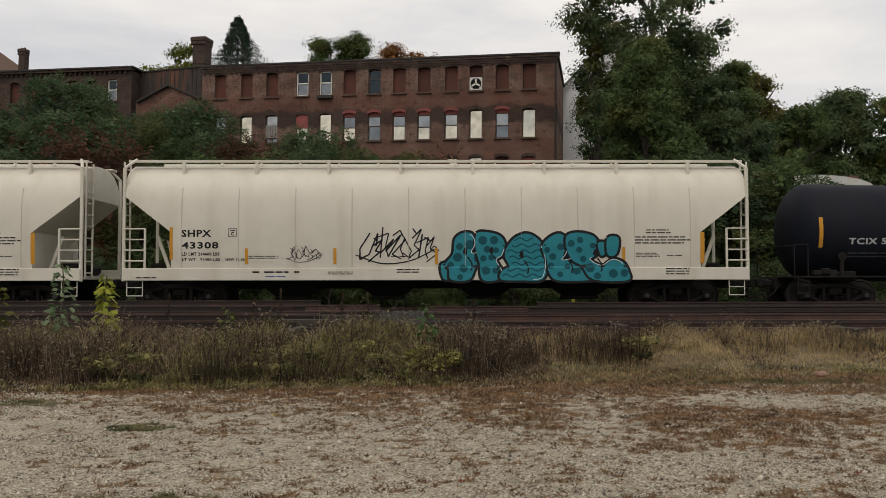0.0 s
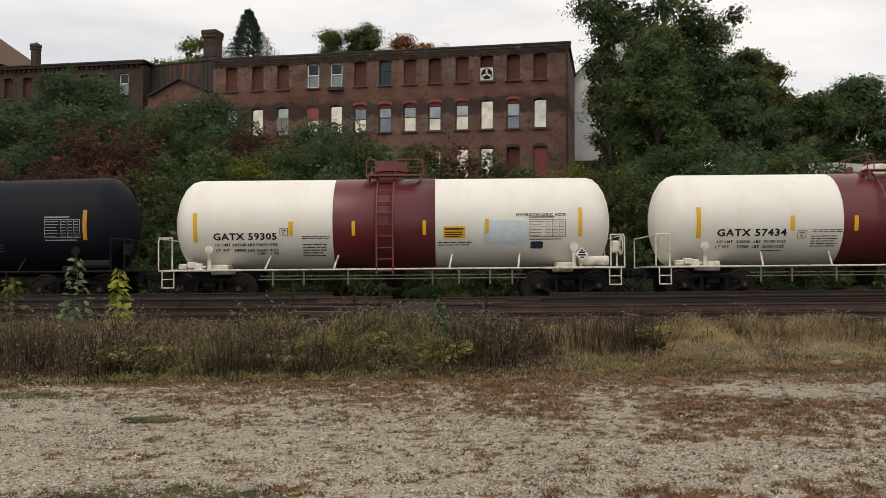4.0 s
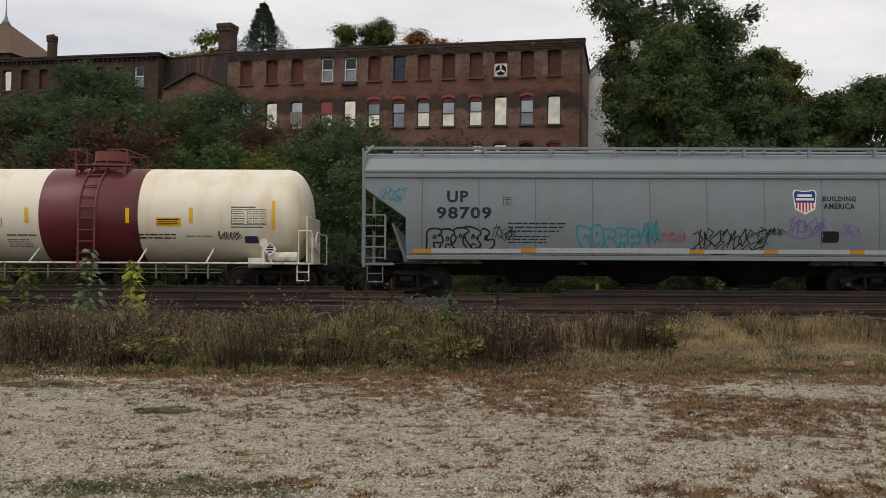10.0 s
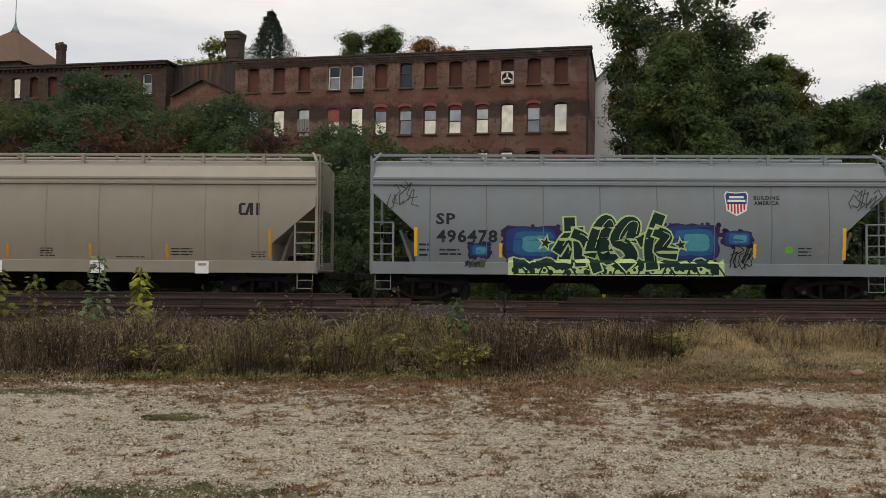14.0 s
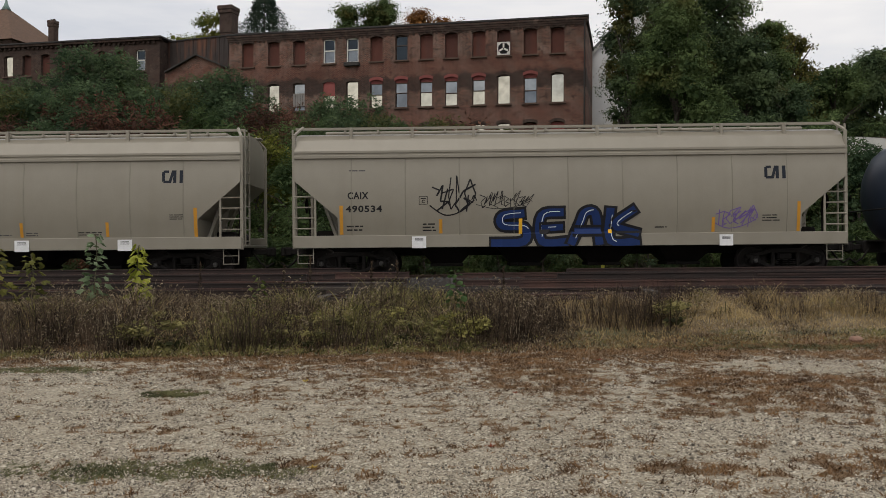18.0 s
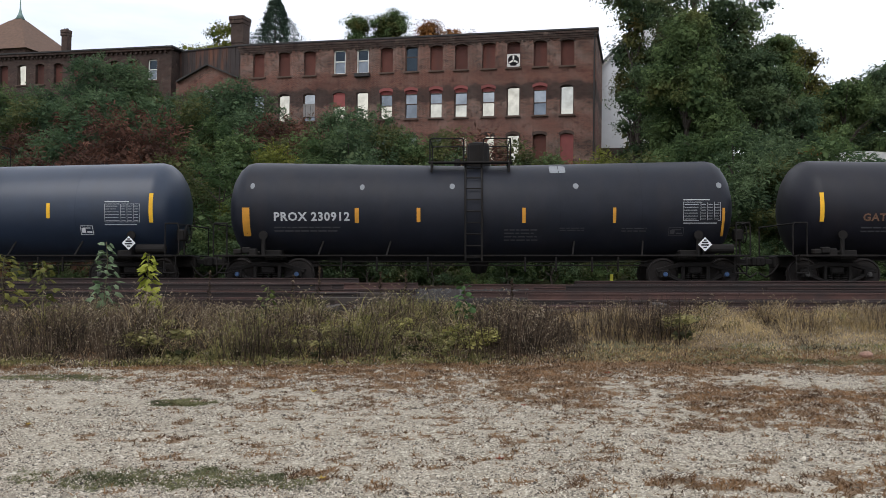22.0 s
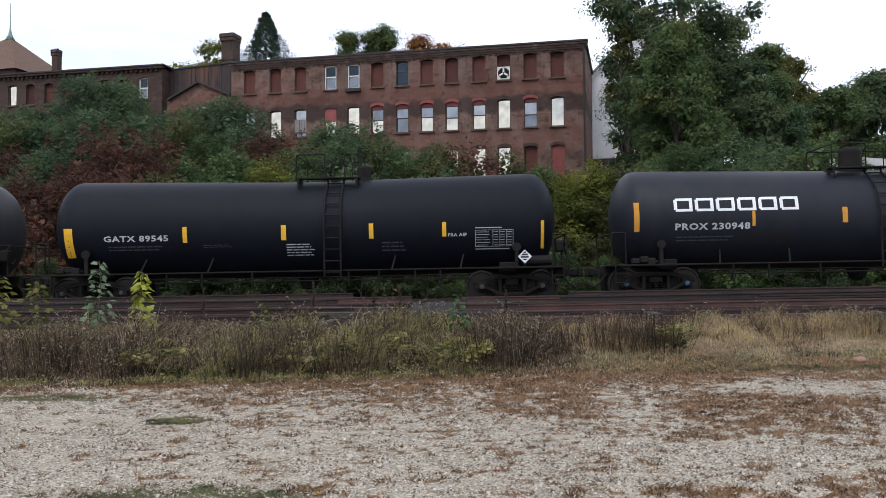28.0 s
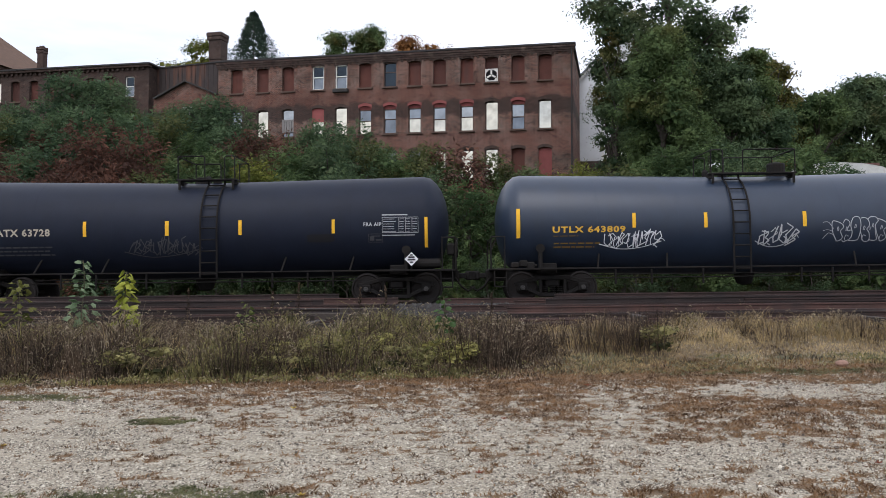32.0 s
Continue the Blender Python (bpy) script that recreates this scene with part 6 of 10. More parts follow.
tree("young_tree", "orange tinted shrubby tree on the bank", 17.2, 45.0, 4.3, 3.6, 1.4, "orange", 1300, 0.15, 78, bare=0.05, blobs=18)
tree("maple_tree", "broad green tree beyond the white house", 30.9, 65.0, 4.8, 12.0, 5.4, "dark", 26000, 0.26, 79, bare=0.02, blobs=64, lobe=(0.18, 0.3))
tree("maple_tree", "green tree filling the yard behind the maples", 20.5, 60.0, 5.0, 9.5, 3.6, "green", 12000, 0.27, 87, bare=0.05, blobs=40, lobe=(0.2, 0.34))
tree("maple_tree", "olive green tree between the yard and the maples", 26.0, 62.0, 5.0, 10.0, 4.2, "green", 20000, 0.24, 94, bare=0.05, blobs=50, lobe=(0.2, 0.32))
tree("maple_tree", "low green tree closing the gap behind the canopy", 31.8, 73.0, 5.4, 10.8, 5.4, "green", 24000, 0.28, 95, bare=0.02, blobs=50, lobe=(0.2, 0.32))
tree("maple_tree", "dark tree at the far side of the yard", 35.0, 64.0, 4.8, 11.4, 4.8, "green", 12000, 0.3, 80, bare=0.1, blobs=30)
tree("maple_tree", "low dark green tree closing the far yard", 27.5, 68.0, 5.2, 8.6, 3.4, "dark", 12000, 0.24, 88, bare=0.02, blobs=44, lobe=(0.2, 0.34))
tree("maple_tree", "low blue green tree on the bank behind the line", 18.6, 50.0, 4.4, 7.0, 2.4, "blue", 11000, 0.2, 89, bare=0.02, blobs=40, lobe=(0.2, 0.34))
# beyond the roofs
tree("oak_tree", "dark green tree rising behind the mill roof", -13.4, 90.0, 9.0, 19.0, 3.6, "green", 14000, 0.22, 81, bare=0.3, blobs=40, lobe=(0.18, 0.32))
tree("oak_tree", "broad dark green tree rising behind the mill roof", -9.9, 90.0, 9.0, 20.2, 4.4, "green", 20000, 0.22, 82, bare=0.3, blobs=54, lobe=(0.14, 0.26))
tree("oak_tree", "orange autumn tree behind the mill roof", -6.4, 99.0, 9.0, 20.6, 4.6, "orange", 14000, 0.25, 83, bare=0.35, blobs=44, lobe=(0.22, 0.38), taper=1.2)
tree("oak_tree", "dull orange tree behind the mill roof", -2.9, 100.0, 9.0, 20.2, 4.2, "orange", 11000, 0.25, 84, bare=0.35, blobs=36, taper=1.2)
tree("oak_tree", "yellow green autumn tree behind the chimney", -28.6, 92.0, 9.0, 18.6, 4.2, "yellow", 16000, 0.27, 85, bare=0.3, blobs=50, lobe=(0.2, 0.34))
tree("oak_tree", "small yellow green tree behind the wing", -32.2, 93.0, 9.0, 17.6, 3.6, "yellow", 5000, 0.33, 86, bare=0.4, blobs=22)
for i, (x, y, h, s, c) in enumerate(((42, 75, 14, 5, "dark"), (50, 80, 14, 6, "olive"), (-44, 60, 10, 5, "green"), (-52, 64, 12, 5, "dark"))):
    tree("maple_tree", "wooded edge tree beyond the yard", x, y, 5, h, s, c, 2500, 0.4, 90 + i)


def spruce(x, y, z, h, spread, seed):
    root = tagged(new("spruce_tree"), "tall dark spruce pointing above the mill roof", "tree")
    root.matrix_basis = pose(x, y, z)
    bm = B()
    rod(bm, (0, 0, 0), (0, 0, h), 0.3, 8, 0.03)
    part("trunk", bm, M_BARK, root)
    rng = np.random.default_rng(seed)
    n = 17000
    f = 0.6 + 0.4 * rng.uniform(0, 1, n) ** 0.75
    tiers = 38
    ft = (np.floor(f * tiers) + 0.5) / tiers
    branch = rng.integers(0, 13, n)
    a = branch * 0.483 + np.floor(f * tiers) * 1.9 + rng.normal(0, 0.13, n)
    wild = 0.82 + 0.3 * np.sin(branch * 7.3 + np.floor(f * tiers) * 4.1)
    reach = spread * (1.0 - ft) ** 0.68 * wild + 0.03
    q = reach * rng.uniform(0.15, 1.0, n) ** 0.6
    p = np.stack([q * np.cos(a), q * np.sin(a), h * (ft + rng.normal(0, 0.006, n)) - 0.28 * q + 0.05 * q * q], 1)
    out = np.stack([np.cos(a), np.sin(a), np.full(n, 0.5)], 1)
    v, qd = leaf_cards(p, out, 0.25 * rng.uniform(0.6, 1.2, n), rng, 0.45)
    ob = new("crown", fast_mesh("crown", v, qd, None, LEAF["needle"]))
    ob.parent = root


spruce(-23.4, 95.0, 9.0, 22.7, 10.6, 5)


def weed_bushes():
    """Low bushy weeds standing out of the grass along the bank."""
    kinds = []
    for i, (colour, label) in enumerate((("dead", "stand of thin dead brown weed stalks on the bank"), ("olive", "low olive bushy weed on the bank"), ("yellow", "low yellow green bushy weed on the bank"), ("dead", "stand of withered dark weed stalks on the bank"))):
        rng = random.Random(200 + i)
        root = tagged(new("weed_bush"), label, "weed", "bank weeds")
        LEAF["dead"], LEAF["olive"], LEAF["yellow"] = M_BROWN_WEED, M_GREEN_WEED, M_PALE_WEED
        bm = B()
        if colour == "dead":
            # a stand of thin upright stalks, each set with small withered leaves
            spots = []
            for k in range(46):
                px, py = rng.gauss(0, 0.17), rng.gauss(0, 0.13)
                tx, ty, tz = px * 1.35 + rng.gauss(0, 0.05), py * 1.3 + rng.gauss(0, 0.05), rng.uniform(0.32, 0.78)
                rod(bm, (px, py, 0), (tx, ty, tz), 0.004, 4, 0.0015)
                for _ in range(17):
                    f = rng.uniform(0.12, 1.0)
                    spots.append((px + (tx - px) * f + rng.gauss(0, 0.018), py + (ty - py) * f + rng.gauss(0, 0.018), tz * f))
            gen = np.random.default_rng(220 + i)
            v, q = leaf_cards(np.array(spots), np.tile([0, -0.3, 0.7], (len(spots), 1)), 0.026 * gen.uniform(0.5, 1.3, len(spots)), gen, 0.4)
            leaves = fast_mesh("leaves", v, q, None, M_BROWN_WEED)
        else:
            for k in range(7):
                a = k * 0.9
                rod(bm, (0.02 * math.cos(a), 0.02 * math.sin(a), 0), (0.16 * math.cos(a), 0.16 * math.sin(a), 0.45), 0.006, 4, 0.002)
            masses = [(rng.uniform(-0.28, 0.28), rng.uniform(-0.2, 0.2), rng.uniform(0.12, 0.48), rng.uniform(0.08, 0.16)) for _ in range(12)]
            leaves = crown_mesh("leaves", masses, 700, 0.04, colour, 210 + i, 0.5)
        tagged(part("stalk", bm, M_BROWN_WEED, root), kind="stuff")
        ob = new("leaves", leaves)
        ob.parent = root
        kinds.append(root)
    rng = random.Random(6)
    first = set()
    for i in range(60):
        if i % 5 < 2:
            mid, half = rng.choice(DEAD_STANDS)
            x = mid + half * rng.uniform(-1, 1)
        else:
            x = rng.uniform(-9.5, 2.8) if i % 5 > 2 else rng.uniform(-4.8, 9.5)
        y = lot_edge(x) + rng.uniform(1.0, 3.2) + (1.0 if x > 1.5 else 0)
        if i % 5 < 2:
            k = rng.choice((0, 3))
        elif -4.8 < x < 0.1:
            k = rng.choice((2, 2, 2, 1))
        elif x > 2.6:
            k = rng.choice((0, 3, 1, 0))
        else:
            k = rng.choice((0, 3, 0, 1, 3))
        s = rng.uniform(0.7, 1.45) * (1.0 if y < 16.6 else 0.7)
        m = Matrix.Translation((x, y, ground_z(x, y) - 0.02)) @ Matrix.Rotation(rng.uniform(0, 6.28), 4, 'Z') @ Matrix.Diagonal((s * 1.5, s * 1.3, s * 0.85, 1))
        if k in first:
            copy_thing(kinds[k], Matrix()).matrix_basis = m
        else:
            first.add(k)
            kinds[k].matrix_basis = m


weed_bushes()


def tree_belt():
    """Unseen trees added behind the viewer to darken what the black tanks reflect."""
    for i in range(12):
        x = -66 + 12 * i
        tree("roadside_tree", "unseen dark tree added behind the lot to darken reflections", x + 3 * math.sin(i * 2.1), -38 - 5 * math.cos(i * 1.3), 0, 13 + 2.5 * math.sin(i * 1.7), 6.5, "dark", 1500, 0.7, 140 + i, bare=0.1, blobs=24, group="roadside trees")


tree_belt()

# ---------------------------------------------------------------- freight cars
# Car space: x along the train, -y towards the viewer, z up from the rail tops.


class Car:
    def __init__(self, name, label, category, length):
        self.root = tagged(new(name), label, category, "freight train")
        self.length = length
        self.wheelsets = []
        self.surf = None


def loop_mesh(name, bm, material):
    me = bpy.data.meshes.new(name)
    bm.to_mesh(me)
    bm.free()
    me.materials.append(material)
    return me


def bogie_meshes():
    bm = B()
    for s in (-1, 1):
        lathe(bm, [(0.06, s * 0.60), (0.40, s * 0.64), (0.455, s * 0.66), (0.485, s * 0.68)][::1] + [(0.485, s * 0.695), (0.457, s * 0.70), (0.457, s * 0.80), (0.425, s * 0.805), (0.40, s * 0.775), (0.2, s * 0.765), (0.14, s * 0.80), (0.1, s * 0.80)], 28, 'Y')
    rod(bm, (0, -0.95, 0), (0, 0.95, 0), 0.075, 10)
    for k in range(3):
        a = k * 2.1
        box(bm, 0.31 * math.cos(a), -0.79, 0.31 * math.sin(a), 0.05, 0.012, 0.03)
    wheel = loop_mesh("wheelset", bm, M_WHEEL)
    bm = B()
    # cast frame: top member, bottom member, two columns and journal boxes
    for x0, z0, x1, z1, h in ((-1.10, 0.56, -0.5, 0.72, 0.13), (-0.5, 0.74, 0.5, 0.74, 0.13), (0.5, 0.72, 1.10, 0.56, 0.13), (-0.85, 0.47, -0.38, 0.24, 0.11), (-0.4, 0.23, 0.4, 0.23, 0.11), (0.38, 0.24, 0.85, 0.47, 0.11),
                              (-0.36, 0.26, -0.36, 0.72, 0.10), (0.36, 0.26, 0.36, 0.72, 0.10)):
        d = Vector((x1 - x0, 0, z1 - z0))
        ang = math.atan2(d.z, d.x)
        box(bm, (x0 + x1) / 2, 0, (z0 + z1) / 2, d.length + 0.06, 0.16, h, 0.02, Matrix.Rotation(-ang, 4, 'Y'))
    for x in (-0.889, 0.889):
        box(bm, x, 0, 0.47, 0.30, 0.22, 0.26, 0.04)
    frame_me = loop_mesh("side_frame", bm, M_BLACK_STEEL)
    bm = B()
    box(bm, 0, 0, 0.58, 0.42, 2.1, 0.24, 0.05)
    for s in (-1, 1):
        for x in (-0.22, 0, 0.22):
            for k in range(4):
                lathe(bm, [(0.085, 0.285 + 0.055 * k), (0.1, 0.30 + 0.055 * k), (0.085, 0.315 + 0.055 * k)], 8, m=Matrix.Translation((x, s * 1.0, 0)))
    bolster = loop_mesh("bogie", bm, M_BLACK_STEEL)
    bm = B()
    lathe(bm, [(0.02, -0.055), (0.085, -0.05), (0.105, 0.0), (0.105, 0.06)], 12, 'Y')
    cap = loop_mesh("bearing_cap", bm, M_AXLE_GREY)
    cap_blue = cap.copy()
    cap_blue.materials[0] = M_AXLE_CAP
    return wheel, frame_me, bolster, cap, cap_blue


WHEELSET, SIDE_FRAME, BOLSTER, CAP, CAP_BLUE = bogie_meshes()


def bogie(car, x, blue=False):
    root = new("bogie", BOLSTER)
    root.parent = car.root
    root.location = (x, 0, 0)
    for s in (-1, 1):
        f = new("side_frame", SIDE_FRAME)
        f.parent = root
        f.location = (0, s * 1.0, 0)
    for dx in (-0.889, 0.889):
        w = new("wheelset", WHEELSET)
        w.parent = root
        w.location = (dx, 0, 0.457)
        car.wheelsets.append((w, dx))
        e = new("bearing_cap", CAP_BLUE if blue else CAP)
        e.parent = root
        e.location = (dx, -1.12, 0.457)
        e.scale = (0.7, 0.7, 0.7)


def coupler(car, x, material):
    s = 1 if x > 0 else -1
    bm = B()
    box(bm, x + s * 0.1, 0, 0.83, 0.6, 0.14, 0.16, 0.02)
    box(bm, x + s * 0.5, 0.05, 0.83, 0.28, 0.26, 0.28, 0.05)
    box(bm, x + s * 0.62, -0.12, 0.83, 0.14, 0.1, 0.27, 0.03)
    part("coupler", bm, M_BLACK_STEEL, car.root, "black cast knuckle coupler")
    bm = B()
    p = [(x + s * 0.05, -0.30, 0.78), (x + s * 0.25, -0.31, 0.5), (x + s * 0.45, -0.30, 0.36), (x + s * 0.66, -0.28, 0.5)]
    rods(bm, p, 0.028, 6)
    part("air_hose", bm, M_BLACK_STEEL, car.root, "black rubber brake hose", True)


# ---------------------------------------------------------------- markings


def wrap(car, bm, name, ink, off=0.006, label="", step=0.14):
    """Lays a flat mesh drawn in (x, z) onto the car's near side as a thin marking."""
    zs = [v.co.y for v in bm.verts]
    lo, hi = min(zs), max(zs)
    if hi - lo > step:
        z = lo + step
        while z < hi - 0.01:
            bmesh.ops.bisect_plane(bm, geom=[*bm.verts, *bm.edges, *bm.faces], plane_co=(0, z, 0), plane_no=(0, 1, 0))
            z += step
    if lo < car.knee < hi:
        bmesh.ops.bisect_plane(bm, geom=[*bm.verts, *bm.edges, *bm.faces], plane_co=(0, car.knee, 0), plane_no=(0, 1, 0))
    for v in bm.verts:
        x, z = v.co.x, v.co.y
        v.co = (x, -(car.surf(x, z) + off), z)
    return part(name, bm, INKS[ink], car.root, label)


def quad(bm, x, z, w, h):
    vs = [bm.verts.new((a, b, 0)) for a, b in ((x, z), (x + w, z), (x + w, z + h), (x, z + h))]
    bm.faces.new(vs)


def lettering(car, text, x, z, w, h, ink):
    if ink == "WHITE" and car.steel is M_BLACK_STEEL:
        ink = "PALE"
    cu = bpy.data.curves.new("lettering", 'FONT')
    cu.body, cu.size, cu.resolution_u, cu.offset = text, 1.0, 2, 0.03
    cu.space_character = 1.12
    ob = bpy.data.objects.new("lettering", cu)
    scene.collection.objects.link(ob)
    me = bpy.data.meshes.new_from_object(ob)
    bpy.data.objects.remove(ob)
    bpy.data.curves.remove(cu)
    bm = B()
    bm.from_mesh(me)
    bpy.data.meshes.remove(me)
    xs, ys = [v.co.x for v in bm.verts], [v.co.y for v in bm.verts]
    kx, ky = w / (max(xs) - min(xs)), max(h, 0.07) / (max(ys) - min(ys))
    x0, y0 = min(xs), min(ys)
    for v in bm.verts:
        v.co = (x + (v.co.x - x0) * kx, z + (v.co.y - y0) * ky, 0)
    wrap(car, bm, "lettering", ink, 0.008)


def bars(car, x, z, w, h, rows, ink):
    rng = random.Random(int(abs(x) * 100) + rows)
    bm = B()
    pitch = h / rows
    for r in range(rows):
        a, end = x, x + w * rng.uniform(0.82, 1.0)
        while a < end - 0.03:
            b = min(end, a + rng.uniform(0.08, 0.3))
            quad(bm, a, z + pitch * (r + 0.3), b - a, pitch * 0.38)
            a = b + 0.035
    wrap(car, bm, "small_print", ink)


def reflector(car, x, z, w, h, ink):
    bm = B()
    quad(bm, x, z, max(w, 0.09), h)
    wrap(car, bm, "reflector", ink, 0.01)


def framed(bm, x, z, w, h, t):
    for a in ((x, z, w, t), (x, z + h - t, w, t), (x, z + t, t, h - 2 * t), (x + w - t, z + t, t, h - 2 * t)):
        quad(bm, *a)


def data_panel(car, x, z, w, h, ink):
    bm = B()
    rng = random.Random(int(abs(x) * 77))
    framed(bm, x, z, w, h, 0.012)
    for i in range(1, 4):
        quad(bm, x + w * (0.28 + 0.18 * i), z + 0.012, 0.01, h - 0.024)
    for r in range(6):
        zz = z + h * (r + 0.5) / 6.4
        quad(bm, x + 0.03, zz, w * rng.uniform(0.3, 0.4), 0.014)
        for i in range(3):
            quad(bm, x + w * (0.48 + 0.18 * i), zz, w * 0.12, 0.014)
    wrap(car, bm, "data_panel", ink)
    bm = B()
    quad(bm, x, z + h + 0.05, w * 0.7, 0.03)
    quad(bm, x, z - 0.08, w * 0.9, 0.025)
    wrap(car, bm, "small_print", ink)


def code_box(car, x, z, w, h, ink):
    bm = B()
    framed(bm, x, z, w, h, 0.014)
    quad(bm, x + w * 0.2, z + h * 0.68, w * 0.6, 0.025)
    wrap(car, bm, "code_box", ink)
    if w < 0.32:
        lettering(car, "C", x + w * 0.32, z + h * 0.16, w * 0.36, h * 0.42, ink)
    else:
        bm = B()
        quad(bm, x + w * 0.1, z + h * 0.2, w * 0.3, h * 0.5)
        quad(bm, x + w * 0.5, z + h * 0.2, w * 0.4, h * 0.16)
        wrap(car, bm, "small_print", ink)


def patch(car, x, z, w, h, ink):
    bm = B()
    rng = random.Random(int(abs(x) * 31))
    n = 28
    ink = "PALE_GREY" if ink == "GREY_INK" else ink
    soft = 0.06 if ink in ("TAN", "GREY_INK", "BLUE_PIECE") else 0.02
    vs = []
    for i in range(n):
        a = 2 * math.pi * i / n
        p = (9.0 if ink in ("PALE_BLUE", "NAVY", "TAN", "BLACK", "INK", "BLUE_PIECE") or (ink == "PALE_GREY" and w > 0.3) else 3.0) if ink != "PALE_GREY" or w > 0.3 else 2.0
        c, s = math.cos(a), math.sin(a)
        k = (abs(c) ** p + abs(s) ** p) ** (-1 / p) * (1 + rng.uniform(-soft, soft))
        vs.append(bm.verts.new((x + w / 2 + w / 2 * k * c, z + h / 2 + h / 2 * k * s, 0)))
    bm.faces.new(vs)
    wrap(car, bm, "paint_patch", "SPRAY_VIOLET" if ink == "BLUE_PIECE" else ink, 0.004)
    if ink == "BLUE_PIECE":
        # dark violet rim, then panels growing paler towards the middle, drips and dots round the rim
        for k, (tone, f) in enumerate((("SPRAY_BLUE", 0.9), ("SPRAY_MID", 0.7), ("SPRAY_CYAN", 0.46))):
            bm = B()
            vs = []
            for i in range(24):
                a = 2 * math.pi * i / 24
                c, q = math.cos(a), math.sin(a)
                r = (abs(c) ** 6 + abs(q) ** 6) ** (-1 / 6) * (1 + rng.uniform(-0.05, 0.05)) * f
                vs.append(bm.verts.new((x + w * (0.5 + 0.04 * k) + w / 2 * r * c, z + h / 2 + h / 2 * r * q, 0)))
            bm.faces.new(vs)
            wrap(car, bm, "paint_patch", tone, 0.005 + 0.0008 * k)
        bm = B()
        for i in range(16):
            a = rng.uniform(0, 6.28)
            ring_dot(bm, x + w / 2 + w / 2 * max(-1, min(1, 1.35 * math.cos(a))), z + h / 2 + h / 2 * max(-1, min(1, 1.35 * math.sin(a))), rng.uniform(0.03, 0.08))
        wrap(car, bm, "paint_dots", "SPRAY_VIOLET", 0.0078)


def ring_dot(bm, x, z, r, n=10):
    bm.faces.new([bm.verts.new((x + r * math.cos(6.2832 * i / n), z + r * math.sin(6.2832 * i / n), 0)) for i in range(n)])


def stroke(bm, pts, t):
    """A brush line of width t through points, as a strip."""
    left, right = [], []
    for i, p in enumerate(pts):
        a, b = Vector(pts[max(0, i - 1)]), Vector(pts[min(len(pts) - 1, i + 1)])
        d = (b - a)
        if d.length < 1e-6:
            d = Vector((1, 0))
        n = Vector((-d.y, d.x)).normalized() * t / 2
        left.append(bm.verts.new((p[0] + n.x, p[1] + n.y, 0)))
        right.append(bm.verts.new((p[0] - n.x, p[1] - n.y, 0)))
    for i in range(len(pts) - 1):
        bm.faces.new((left[i], right[i], right[i + 1], left[i + 1]))


def curve_through(keys, per=6, closed=False):
    out = []
    n = len(keys)
    for i in range(n if closed else n - 1):
        p = [Vector(keys[(i + k - 1) % n] if closed else keys[max(0, min(n - 1, i + k - 1))]) for k in range(4)]
        for j in range(per):
            t = j / per
            out.append(0.5 * ((2 * p[1]) + (p[2] - p[0]) * t + (2 * p[0] - 5 * p[1] + 4 * p[2] - p[3]) * t * t + (3 * p[1] - p[0] - 3 * p[2] + p[3]) * t ** 3))
    out.append(Vector(keys[0 if closed else -1]))
    return [(v.x, v.y) for v in out]


# Sprayed forms as keys on a small grid, column letter and row digit; strokes parted by blanks.
SCRAWLS = ("a1b6d5b3d2a0", "e6b5a2c0e2c3 d4e0", "a5c6e4b2a1d0", "b0c6 a4e5d2e0", "a2c6d6b1e0 a3e4", "b1a3c6e3d1b2", "a6e5b3c0e1", "b6a2b0d1d6e3", "a1c5b2e6d0", "b4d6c3e2b0 a6c5")
SWELLS = ("a2a5b6d6e5d4e4e2c2c0a0", "b6d6e5e4d3e2e0c0b2a4", "a4b6d6e4e1d0a0a1b2", "a4b6c6d5c3e3e1c0b0a2", "a6c6e5e4d3e1c0b1a3", "a5b6d6e5d4d2e0b0a1b3")


def grid_keys(text):
    return [[((ord(word[k]) - 97) / 4, int(word[k + 1]) / 6) for k in range(0, len(word), 2)] for word in text.split()]


def inside(p, loop):
    """Whether a point lies within a closed loop of points."""
    hit = False
    for a, b in zip(loop, loop[1:] + loop[:1]):
        if (a[1] > p[1]) != (b[1] > p[1]) and p[0] < (b[0] - a[0]) * (p[1] - a[1]) / (b[1] - a[1]) + a[0]:
            hit = not hit
    return hit


